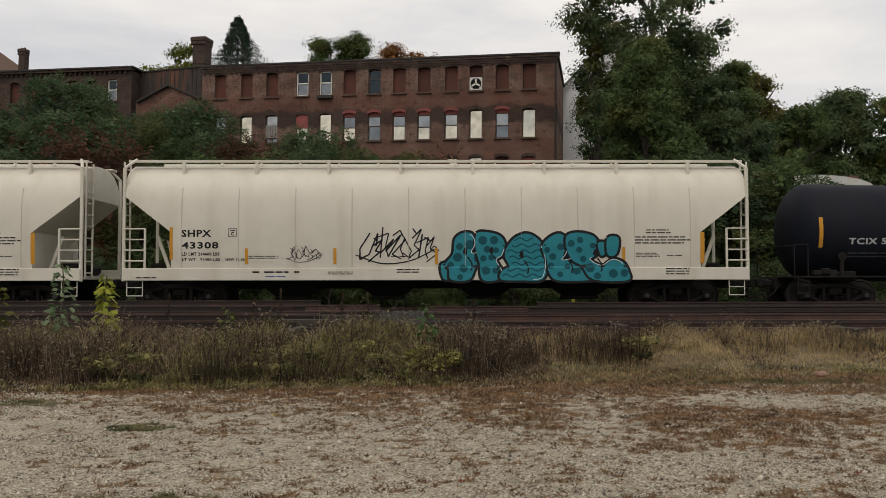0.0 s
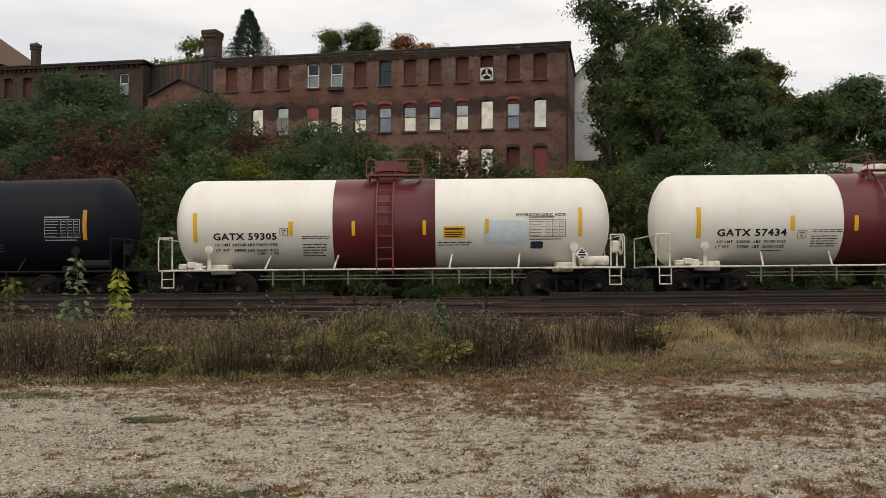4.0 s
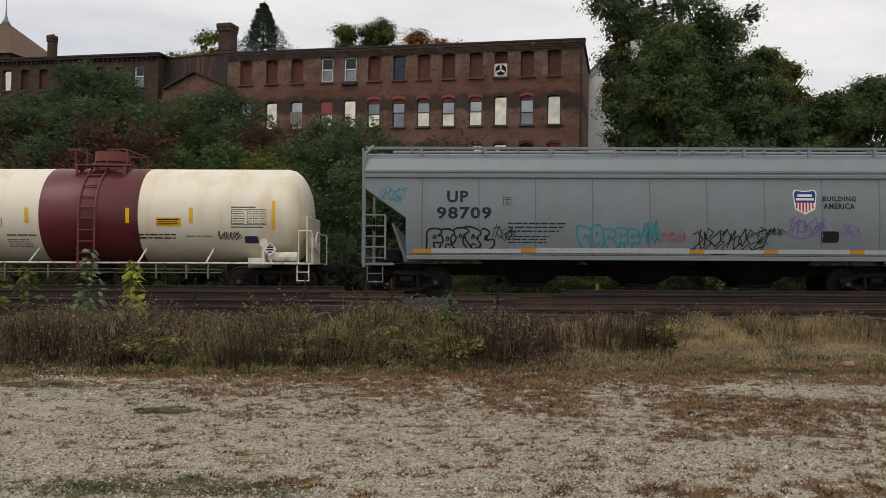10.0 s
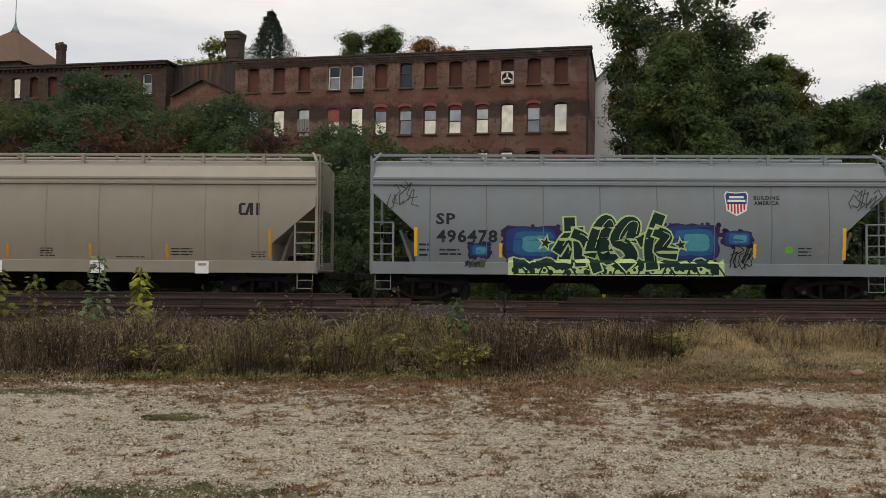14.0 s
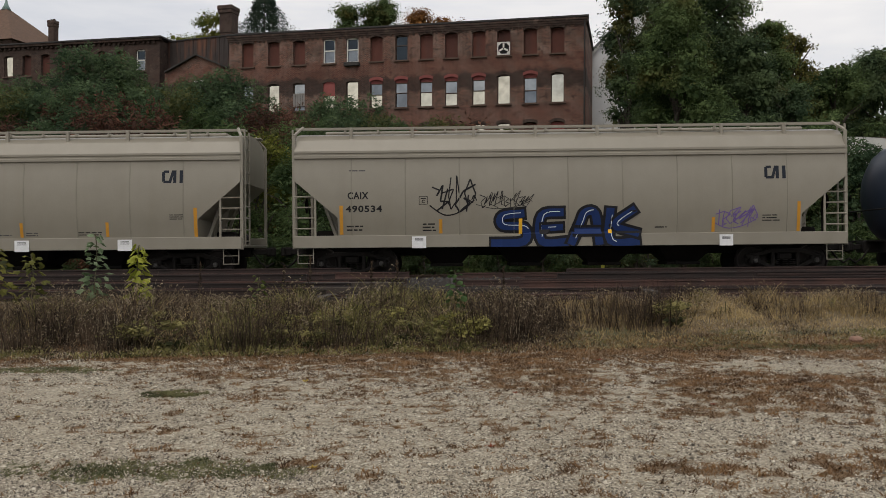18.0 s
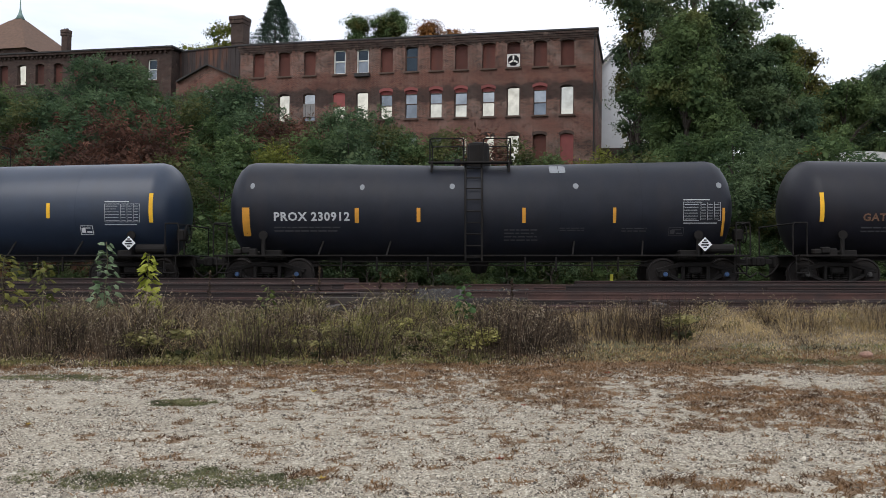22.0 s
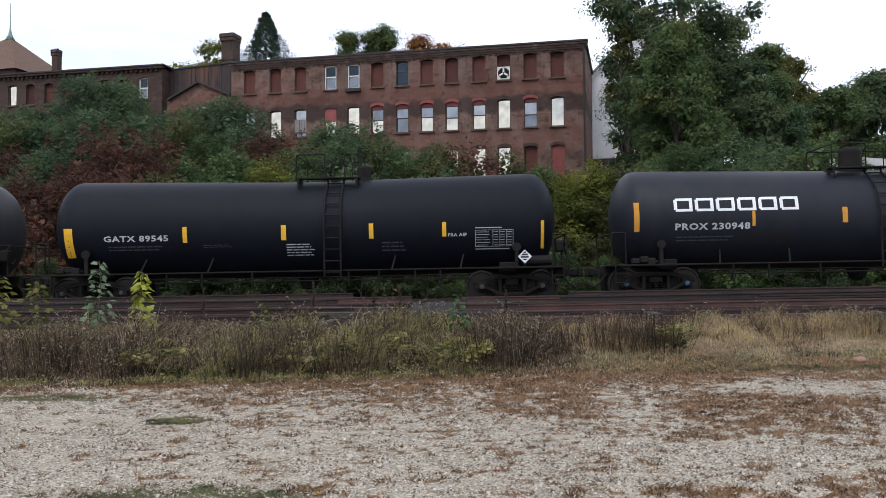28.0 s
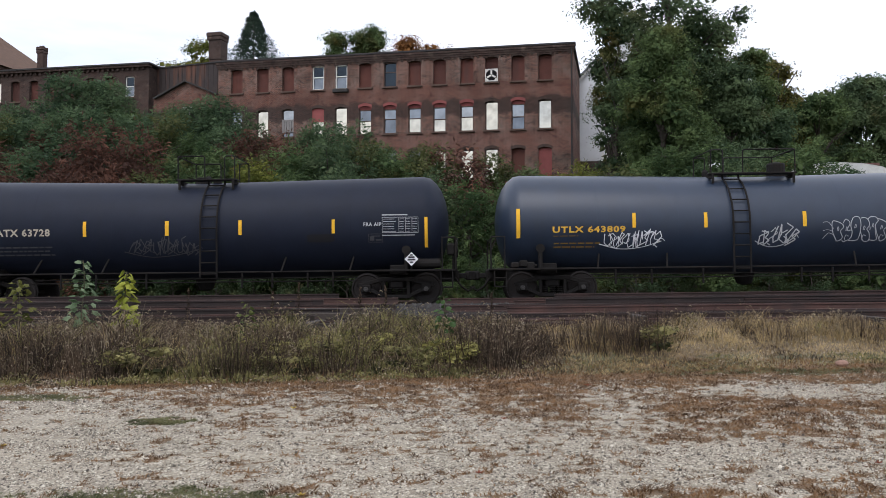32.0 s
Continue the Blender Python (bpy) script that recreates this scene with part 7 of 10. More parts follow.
def throw_up(car, x, z, w, h, ink, seed, t=0.035):
    """Swollen outlined shapes, each hiding what it overlaps of the one before."""
    rng = random.Random(seed)
    if ink == "PALE":
        x, w = x + 0.2 * w, w * 0.8
    n = max(3, round(w / (h * (0.33 if ink == "PALE" else 0.5))))
    cell = w / n
    bm = B()
    done = []
    for i in range(n):
        keys = grid_keys(SWELLS[(seed * 3 + i * 5 + rng.randint(0, 1)) % len(SWELLS)])[0]
        k, lift, lean = h * rng.uniform(0.82, 1.0), h * rng.uniform(0.0, 0.12), rng.uniform(-0.12, 0.18)
        pts = curve_through([(x + cell * (i - 0.1 + 1.2 * (a + lean * (b - 0.5))) + rng.uniform(-0.04, 0.04) * cell, z + lift + k * b * 0.9) for a, b in keys], 4, True)
        run = []
        for p in pts:
            if done and inside(p, done[-1]):
                if len(run) > 2:
                    stroke(bm, run, t)
                run = []
            else:
                run.append(p)
        if len(run) > 2:
            stroke(bm, run, t)
        done.append(pts)
        cx, cz = x + cell * (i + 0.5), z + lift + k * rng.uniform(0.5, 0.62)
        stroke(bm, curve_through([(cx - cell * 0.1, cz - h * 0.08), (cx, cz + h * 0.07), (cx + cell * 0.12, cz), (cx + cell * 0.02, cz - h * 0.08)], 4), t * 0.8)
        if i % 2:
            stroke(bm, curve_through([(cx - cell * 0.15, z + h * 0.1), (cx - cell * 0.05, z + h * 0.28), (cx + cell * 0.3, z + h * 0.24)], 4), t * 0.8)
    for k in range(3 if ink == "PALE" else 0):
        a = rng.uniform(-0.5, 0.6)
        stroke(bm, curve_through([(x, z + h * (0.3 + 0.12 * k)), (x - 0.1 * w, z + h * (0.35 + 0.2 * k + 0.1 * a)), (x - 0.2 * w, z + h * (0.15 + 0.32 * k))], 4), t * 0.6)
    wrap(car, bm, "sprayed_tag", ink, 0.008, "sprayed outline of swollen shapes")


def tag(car, x, z, w, h, ink, seed):
    """A sprayed scrawl of leaning, hooked strokes that say nothing."""
    rng = random.Random(seed)
    if seed == 3:
        throw_up(car, x, z + h * 0.12, w, h * 0.7, "WHITE", seed, 0.04)
        bm = B()
        stroke(bm, curve_through([(x + w * 0.42, z + h * 0.98), (x + w * 0.3, z + h * 0.9), (x + w * 0.45, z + h * 0.84), (x + w * 0.58, z + h * 0.92)], 5, True), 0.05)
        for k in range(3):
            stroke(bm, curve_through([(x + w * (0.05 + 0.06 * k), z + h * (0.5 - 0.14 * k)), (x + w * (0.5 + 0.05 * k), z + h * (0.42 - 0.15 * k)), (x + w * (0.95 - 0.05 * k), z + h * (0.3 - 0.12 * k))], 5), 0.035)
        wrap(car, bm, "sprayed_tag", "WHITE", 0.009, "white sprayed flourish")
        return
    if (ink == "WHITE" and w > 1.7) or seed == 22:
        return throw_up(car, x, z, w, h, "PALE" if ink == "WHITE" else ink, seed, 0.022 if ink == "WHITE" else 0.05)
    bm = B()
    n = max(5, round(w / (h * 0.26)))
    cell = w / n
    t = max(0.02, min(0.045, h * 0.05)) * (1.1 if ink == "WHITE" else 1.0)
    for i in range(n):
        k, lift, lean, wide = h * rng.uniform(0.62, 1.0), h * rng.uniform(0.0, 0.2), rng.uniform(-0.3, 0.8), rng.uniform(1.4, 2.2)
        for keys in grid_keys(SCRAWLS[(seed * 7 + i * 4 + rng.randint(0, 2)) % len(SCRAWLS)]):
            pts = [(x + cell * (i + wide * (a * 0.9 + lean * (b - 0.5))) + rng.uniform(-0.07, 0.07) * cell, z + lift + k * b + rng.uniform(-0.05, 0.05) * h) for a, b in keys]
            fine = []
            for p, q in zip(pts[:-1], pts[1:]):
                fine += [p, (p[0] * 0.65 + q[0] * 0.35, p[1] * 0.65 + q[1] * 0.35), (p[0] * 0.35 + q[0] * 0.65, p[1] * 0.35 + q[1] * 0.65)]
            stroke(bm, curve_through(fine + [pts[-1]], 3), t * rng.uniform(0.75, 1.1))
    if w > 0.9:
        stroke(bm, curve_through([(x - 0.08 * w, z + h * 0.25), (x + w * 0.3, z - h * 0.04), (x + w * 0.7, z + h * 0.06), (x + w * 1.04, z + h * rng.uniform(0.3, 0.7))], 6), t * 0.8)
        stroke(bm, curve_through([(x + w * 0.98, z + h * 0.4), (x + w * 1.04, z + h * 0.55), (x + w * 1.1, z + h * 0.38)], 3), t * 0.7)
    wrap(car, bm, "sprayed_tag", "PALE" if ink == "WHITE" and w < 1.5 else ink, 0.007 + 0.0004 * (seed % 7), "scrawled spray paint tag")


def fill_loop(bm, pts):
    vs = [bm.verts.new((*p, 0)) for p in pts[:-1]]
    f = bm.faces.new(vs)
    bmesh.ops.triangulate(bm, faces=[f])


def rounded(loop, x, z, w, h, per=4):
    return curve_through([(x + w * a, z + h * b) for a, b in loop], per, True)


def cornered(loop, x, z, w, h):
    """A closed loop with short, slightly rounded corners."""
    pts = [(x + w * a, z + h * b) for a, b in loop]
    out = []
    for p, q in zip(pts, pts[1:] + pts[:1]):
        out += [(p[0] * 0.88 + q[0] * 0.12, p[1] * 0.88 + q[1] * 0.12), (p[0] * 0.12 + q[0] * 0.88, p[1] * 0.12 + q[1] * 0.88)]
    return curve_through(out, 3, True)


TEAL_G = ((0.03, 0.35), (0.07, 0.55), (0.08, 0.85), (0.12, 0.98), (0.17, 0.97), (0.19, 0.78), (0.17, 0.58), (0.235, 0.58), (0.235, 0.40), (0.19, 0.28), (0.155, 0.02), (0.06, 0.02), (0.05, 0.22))
TEAL_R = ((0.195, 0.97), (0.25, 1.0), (0.32, 0.92), (0.345, 0.72), (0.33, 0.52), (0.30, 0.42), (0.33, 0.18), (0.31, 0.02), (0.225, 0.02), (0.21, 0.36), (0.19, 0.65))
TEAL_O = ((0.35, 0.65), (0.395, 0.88), (0.46, 0.97), (0.52, 0.85), (0.557, 0.60), (0.567, 0.30), (0.54, 0.02), (0.44, 0.0), (0.325, 0.02), (0.325, 0.18), (0.365, 0.30), (0.345, 0.48))
TEAL_E = ((0.54, 0.68), (0.575, 0.88), (0.635, 0.97), (0.675, 0.80), (0.667, 0.57), (0.645, 0.42), (0.73, 0.46), (0.76, 0.30), (0.825, 0.17), (0.825, 0.02), (0.625, 0.0), (0.575, 0.18), (0.565, 0.42))
TEAL_S = ((0.67, 0.92), (0.73, 0.99), (0.81, 0.92), (0.84, 0.72), (0.825, 0.52), (0.79, 0.44), (0.855, 0.30), (0.915, 0.43), (0.97, 0.37), (0.995, 0.18), (0.99, 0.0), (0.81, 0.02), (0.75, 0.30), (0.70, 0.42), (0.67, 0.65))
TEAL_SMALL = (((0.005, 0.30), (0.03, 0.36), (0.075, 0.2), (0.06, 0.05), (0.02, 0.04)), ((0.835, 0.76), (0.868, 0.78), (0.875, 0.57), (0.85, 0.52)), ((0.885, 0.87), (0.943, 0.88), (0.933, 0.55), (0.888, 0.53)))


def teal_piece(car, x, z, w, h):
    """Five swollen teal shapes with dark spots, black outlines and thin pale highlights."""
    rng = random.Random(5)
    shapes = [*TEAL_SMALL[:1], TEAL_G, TEAL_R, TEAL_O, TEAL_E, TEAL_S, *TEAL_SMALL[1:]]
    for i, form in enumerate(shapes):
        pts = rounded(form, x, z, w, h)
        lift = 0.0016 * i
        bm = B()
        stroke(bm, pts, 0.15)
        wrap(car, bm, "painted_outline", "BLACK", 0.006 + lift, "black spray painted outline")
        bm = B()
        fill_loop(bm, pts)
        wrap(car, bm, "painted_fill", "TEAL", 0.0066 + lift, "teal spray painted fill")
        bm = B()
        if i == 3:
            for k in range(7):
                run = [(x + w * (0.33 + 0.0125 * q), z + h * (0.1 + 0.125 * k) + 0.045 * math.sin(q * 1.1 + k)) for q in range(20)]
                run = [p for p in run if all(inside((p[0] + dx, p[1] + dz), pts) for dx, dz in ((0, 0.05), (0, -0.05), (0.05, 0), (-0.05, 0)))]
                if len(run) > 2:
                    stroke(bm, run, 0.04)
        elif len(form) > 6:
            spots = []
            for _ in range(400):
                p = (x + w * rng.uniform(min(a for a, b in form), max(a for a, b in form)), z + h * rng.uniform(0, 1))
                r = rng.uniform(0.085, 0.15)
                if all((p[0] - q[0]) ** 2 + (p[1] - q[1]) ** 2 > (r + s + 0.05) ** 2 for *q, s in spots) and all(inside((p[0] + 1.05 * r * math.cos(a), p[1] + 1.25 * r * math.sin(a)), pts) for a in range(6)):
                    spots.append((*p, r))
                    ring_dot(bm, *p, r, 12)
        if bm.verts:
            wrap(car, bm, "painted_pattern", "DARK_TEAL", 0.0072 + lift)
        else:
            bm.free()
        if len(form) > 6:
            cx, cz = x + w * sum(a for a, b in form) / len(form), z + h * sum(b for a, b in form) / len(form)
            bm = B()
            fill_loop(bm, curve_through([(cx - 0.07, cz + h * 0.06), (cx - 0.02, cz + h * 0.17), (cx + 0.05, cz + h * 0.14), (cx + 0.04, cz + h * 0.03)], 4, True))
            stroke(bm, curve_through([(cx + w * 0.012, cz - h * 0.02), (cx + w * 0.035, cz - h * 0.16), (cx + w * 0.03, cz - h * 0.3)], 4), 0.045)
            wrap(car, bm, "painted_line", "BLACK", 0.0076 + lift)
            bm = B()
            k = len(pts)
            run = [(cx + (p[0] - cx) * 0.93, cz + (p[1] - cz) * 0.94) for p in pts[int(k * 0.3):int(k * 0.56)]]
            stroke(bm, run, 0.018)
            wrap(car, bm, "painted_highlight", "PALE_BLUE", 0.008 + lift)


def barred_piece(car, x, z, w, h, strokes, thick, edge, fill, shine, edge_w=0.1):
    """A piece of interlocking bars: each a wide stroke with its outline, inner shine along one side."""
    for i, (wide, keys) in enumerate(strokes):
        pts = curve_through([(x + w * a, z + h * b) for a, b in keys], 5)
        for k, (ink, t, name) in enumerate(((edge, thick * wide + edge_w, "painted_outline"), (fill, thick * wide, "painted_fill"))):
            bm = B()
            d0 = (Vector(pts[0]) - Vector(pts[1])).normalized() * t * 0.4
            d1 = (Vector(pts[-1]) - Vector(pts[-2])).normalized() * t * 0.4
            run = [(pts[0][0] + d0.x, max(z, pts[0][1] + d0.y)), *pts, (pts[-1][0] + d1.x, max(z, pts[-1][1] + d1.y))]
            stroke(bm, run, t)
            for v in bm.verts:
                v.co.y = max(v.co.y, 0.915)
            wrap(car, bm, name, ink, 0.008 + 0.0013 * i + 0.0006 * k, "spray painted bar")
        bm = B()
        stroke(bm, [(p[0] + thick * wide * 0.3, max(0.93, p[1] + thick * wide * 0.12)) for p in pts[1:max(4, len(pts) * 2 // 3)]], 0.022)
        wrap(car, bm, "painted_line", shine, 0.0093 + 0.0013 * i)


def star(cx, cz, r, turn):
    return [(cx + r * (1.0 if k % 2 == 0 else 0.42) * math.cos(turn + k * math.pi / 5), cz + r * (1.0 if k % 2 == 0 else 0.42) * math.sin(turn + k * math.pi / 5)) for k in range(10)]


GREEN_BARS = ((1.0, ((0.265, 0.30), (0.285, 0.60), (0.285, 0.86))), (0.9, ((0.235, 0.42), (0.285, 0.62), (0.345, 0.24))), (1.0, ((0.335, 0.22), (0.325, 0.70))),
              (0.9, ((0.315, 0.66), (0.36, 0.56), (0.41, 0.12))), (1.1, ((0.385, 0.38), (0.415, 0.72), (0.455, 0.88), (0.475, 0.74), (0.44, 0.5), (0.455, 0.28), (0.48, 0.32))),
              (1.1, ((0.575, 0.62), (0.585, 0.82), (0.545, 0.83), (0.50, 0.58), (0.545, 0.48), (0.575, 0.32), (0.545, 0.20))), (0.9, ((0.62, 0.56), (0.67, 0.62), (0.665, 0.25))),
              (1.1, ((0.665, 0.18), (0.66, 0.55), (0.695, 0.92))), (1.0, ((0.695, 0.70), (0.735, 0.62), (0.70, 0.42), (0.765, 0.36))))
BLUE_BARS = ((1.0, ((0.21, 0.86), (0.085, 0.80), (0.085, 0.56), (0.23, 0.50), (0.225, 0.14), (0.03, 0.10))), (1.0, ((0.47, 0.88), (0.345, 0.80), (0.345, 0.14), (0.50, 0.12))), (0.8, ((0.36, 0.48), (0.47, 0.50))),
             (1.0, ((0.545, 0.12), (0.60, 0.60), (0.63, 0.86), (0.70, 0.84), (0.725, 0.12))), (0.8, ((0.58, 0.40), (0.72, 0.40))), (1.0, ((0.80, 0.90), (0.80, 0.14), (0.97, 0.12))), (0.9, ((0.95, 0.92), (0.83, 0.55), (0.97, 0.34))))


def piece(car, x, z, w, h, ink, seed):
    """A large sprayed piece in one of four manners."""
    if ink == "TEAL":
        return teal_piece(car, x, z, w, h)
    if ink == "TEAL_LINE":
        return throw_up(car, x, z, w, h, "TEAL_LINE", seed, 0.055)
    if ink == "BLUE_FILL":
        return barred_piece(car, x, z, w, h, BLUE_BARS, 0.23, "BLACK", "BLUE_FILL", "PALE_BLUE", 0.16)
    # green: a scalloped base full of dots, stars at both ends and dark bars with pale green edges
    x, w = x - 0.09 * w, w * 1.2
    wave = [(x + w * q / 40, z + h * (0.27 + 0.035 * math.sin(q * 1.1) + 0.02 * math.sin(q * 2.7))) for q in range(41)]
    for k, (ink2, drop, name) in enumerate((("PALE_GREEN", 0.0, "painted_outline"), ("GREEN", 0.05, "painted_fill"), ("PALE_GREEN", 0.27, "painted_fill"))):
        bm = B()
        top = [(p[0], p[1] - drop) for p in wave[k:len(wave) - k]]
        for p, q in zip(top[:-1], top[1:]):
            lo = z + 0.012 + 0.03 * k
            if min(p[1], q[1]) > lo + 0.01:
                bm.faces.new([bm.verts.new((*v, 0)) for v in ((p[0], lo), (q[0], lo), q, p)])
        wrap(car, bm, name, ink2, 0.006 + 0.0007 * k, "spray painted base")
    bm = B()
    for q in range(34):
        ring_dot(bm, x + w * (0.03 + 0.0278 * q), z + h * (0.09 + 0.04 * math.sin(q * 1.9)), 0.05 if q % 3 else 0.085)
    for q in range(0, 33, 4):
        stroke(bm, curve_through([(x + w * (0.03 + 0.0285 * q), z + 0.03), (x + w * (0.055 + 0.0285 * q), z + h * 0.16), (x + w * (0.09 + 0.0285 * q), z + 0.03)], 4), 0.05)
    wrap(car, bm, "painted_dots", "GREEN", 0.0078)
    for cx, cz, r, turn in ((0.175, 0.52, 0.28, 1.35), (0.80, 0.50, 0.26, 1.75)):
        for k, (ink2, kk) in enumerate((("PALE_GREEN", 1.0), ("GREEN", 0.6))):
            bm = B()
            pts = star(x + w * cx, z + h * cz, r * kk, turn)
            fill_loop(bm, pts + pts[:1])
            wrap(car, bm, "painted_star", ink2, 0.0075 + 0.0006 * k)
    barred_piece(car, x, z, w, h, GREEN_BARS, 0.31, "PALE_GREEN", "GREEN", "PALE_GREEN", 0.1)


def shield(car, x, z, w, h):
    """A plain striped shield emblem: white ground, red bars, blue chief."""
    def outline(k):
        pts = [(-0.5, 0.36), (-0.42, 0.5), (0, 0.45), (0.42, 0.5), (0.5, 0.36), (0.46, 0.05), (0.42, -0.28), (0, -0.5), (-0.42, -0.28), (-0.46, 0.05)]
        return [(x + w / 2 + w * a * k, z + h / 2 + h * b * k) for a, b in pts]
    for k, ink, off, name in ((1.0, "WHITE", 0.006, "emblem_edge"), (0.91, "ROYAL", 0.009, "emblem_chief")):
        bm = B()
        fill_loop(bm, outline(k) + [outline(k)[0]])
        wrap(car, bm, name, ink, off)
    bm = B()
    bm.faces.new([bm.verts.new((x + w / 2 + w * a, z + h / 2 + h * b, 0)) for a, b in ((-0.415, -0.02), (0.415, -0.02), (0.38, -0.26), (0, -0.45), (-0.38, -0.26))])
    wrap(car, bm, "emblem_field", "WHITE", 0.011)
    for i in range(6):
        bm = B()
        low = (0.25, 0.17, 0.10, 0.10, 0.17, 0.25)[i]
        quad(bm, x + w * (0.12 + 0.132 * i), z + h * low, w * 0.07, h * (0.48 - low))
        wrap(car, bm, "emblem_stripe", "RED", 0.013)
    bm = B()
    quad(bm, x + w * 0.2, z + h * 0.72, w * 0.6, h * 0.09)
    quad(bm, x + w * 0.13, z + h * 0.57, w * 0.74, h * 0.09)
    wrap(car, bm, "emblem_bars", "WHITE", 0.013)


def monogram(car, x, z, w, h, ink="INK", count=3):
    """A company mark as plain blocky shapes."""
    cell = w / count
    t = h * 0.24
    for i in range(count):
        bm = B()
        a, ww = x + cell * i + cell * 0.05, cell * 0.88
        if count == 3 and i == 2:
            quad(bm, a + ww * 0.35, z, t * 1.1, h)
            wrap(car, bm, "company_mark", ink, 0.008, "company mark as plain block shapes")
            continue
        if count == 3 and i == 1:
            bm.faces.new([bm.verts.new((p, q, 0)) for p, q in ((a - t * 0.5, z), (a + t * 0.5, z), (a + ww * 0.75, z + h), (a + ww * 0.35, z + h))])
            quad(bm, a + ww - t, z, t, h)
            quad(bm, a + ww * 0.5, z + h * 0.22, ww * 0.5 - t, t * 0.8)
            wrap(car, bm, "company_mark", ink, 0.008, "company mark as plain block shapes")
            continue
        quad(bm, a, z + t * 0.5, t, h - t)
        quad(bm, a + t * 0.5, z + h - t * 0.8, ww - t * 0.5, t * 0.8)
        if i % 2 == 0 or count == 6:
            quad(bm, a + t * 0.5, z, ww - t * 0.5, t * 0.8)
        if count == 6 or i == 1:
            quad(bm, a + ww - t, z + (t * 0.8 if count == 6 else 0), t, h - t * (1.6 if count == 6 else 0.8))
        if count == 3 and i == 1:
            quad(bm, a + t, z + h * 0.3, ww - 2 * t, t * 0.7)
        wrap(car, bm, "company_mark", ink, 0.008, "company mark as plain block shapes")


def white_card(car, x, z, w, h):
    bm = B()
    quad(bm, x, z, w, h)
    wrap(car, bm, "paper_card", "WHITE", 0.02, "white paper routing card on the sill")
    bm = B()
    for r in range(3):
        quad(bm, x + w * 0.2, z + h * (0.6 + 0.1 * r), w * 0.6, 0.015)
    wrap(car, bm, "small_print", "GREY_INK", 0.023)


def notice(car, x, z, w, h):
    bm = B()
    quad(bm, x, z, w, h)
    wrap(car, bm, "notice", "YELLOW", 0.01, "yellow emergency notice with unreadable lines")
    bm = B()
    for f, k, ww in ((0.72, 0.13, 0.86), (0.46, 0.09, 0.8), (0.28, 0.07, 0.84), (0.12, 0.06, 0.7)):
        quad(bm, x + w * 0.06, z + h * f, w * ww, h * k)
    wrap(car, bm, "small_print", "BLACK", 0.014)


def placard(car, x, z, w, h):
    """Diamond hazard placard on a holder standing off the car."""
    r = 0.19
    cx, cz = x + w / 2, z + h / 2
    y = -1.56
    bm = B()
    m = Matrix.Rotation(radians(45), 4, 'Y')
    box(bm, cx, y, cz, r * 1.5, 0.02, r * 1.5, 0.0, m)
    holder = part("placard", bm, INKS["WHITE"], car.root, "white diamond hazard placard")
    bm = B()
    for a, b, ww, hh in ((-0.09, 0.03, 0.18, 0.05), (-0.11, -0.04, 0.22, 0.045), (-0.05, -0.11, 0.1, 0.04), (-0.04, 0.10, 0.08, 0.04)):
        box(bm, cx + a + ww / 2, y - 0.013, cz + b + hh / 2, ww, 0.004, hh)
    part("print", bm, INKS["BLACK"], holder)
    bm = B()
    box(bm, cx, y + 0.08, cz - 0.05, 0.05, 0.14, 0.05)
    box(bm, cx, y + 0.14, (1.05 + cz) / 2, 0.05, 0.04, max(0.1, cz - 1.0))
    part("placard_holder", bm, car.steel, car.root)


def sill_mark(car, x, z, w, h, ink):
    bm = B()
    quad(bm, x, z, w, h)
    wrap(car, bm, "reflector", "ORANGE" if ink == "YELLOW" else ink, 0.02)


# ---------------------------------------------------------------- tank cars


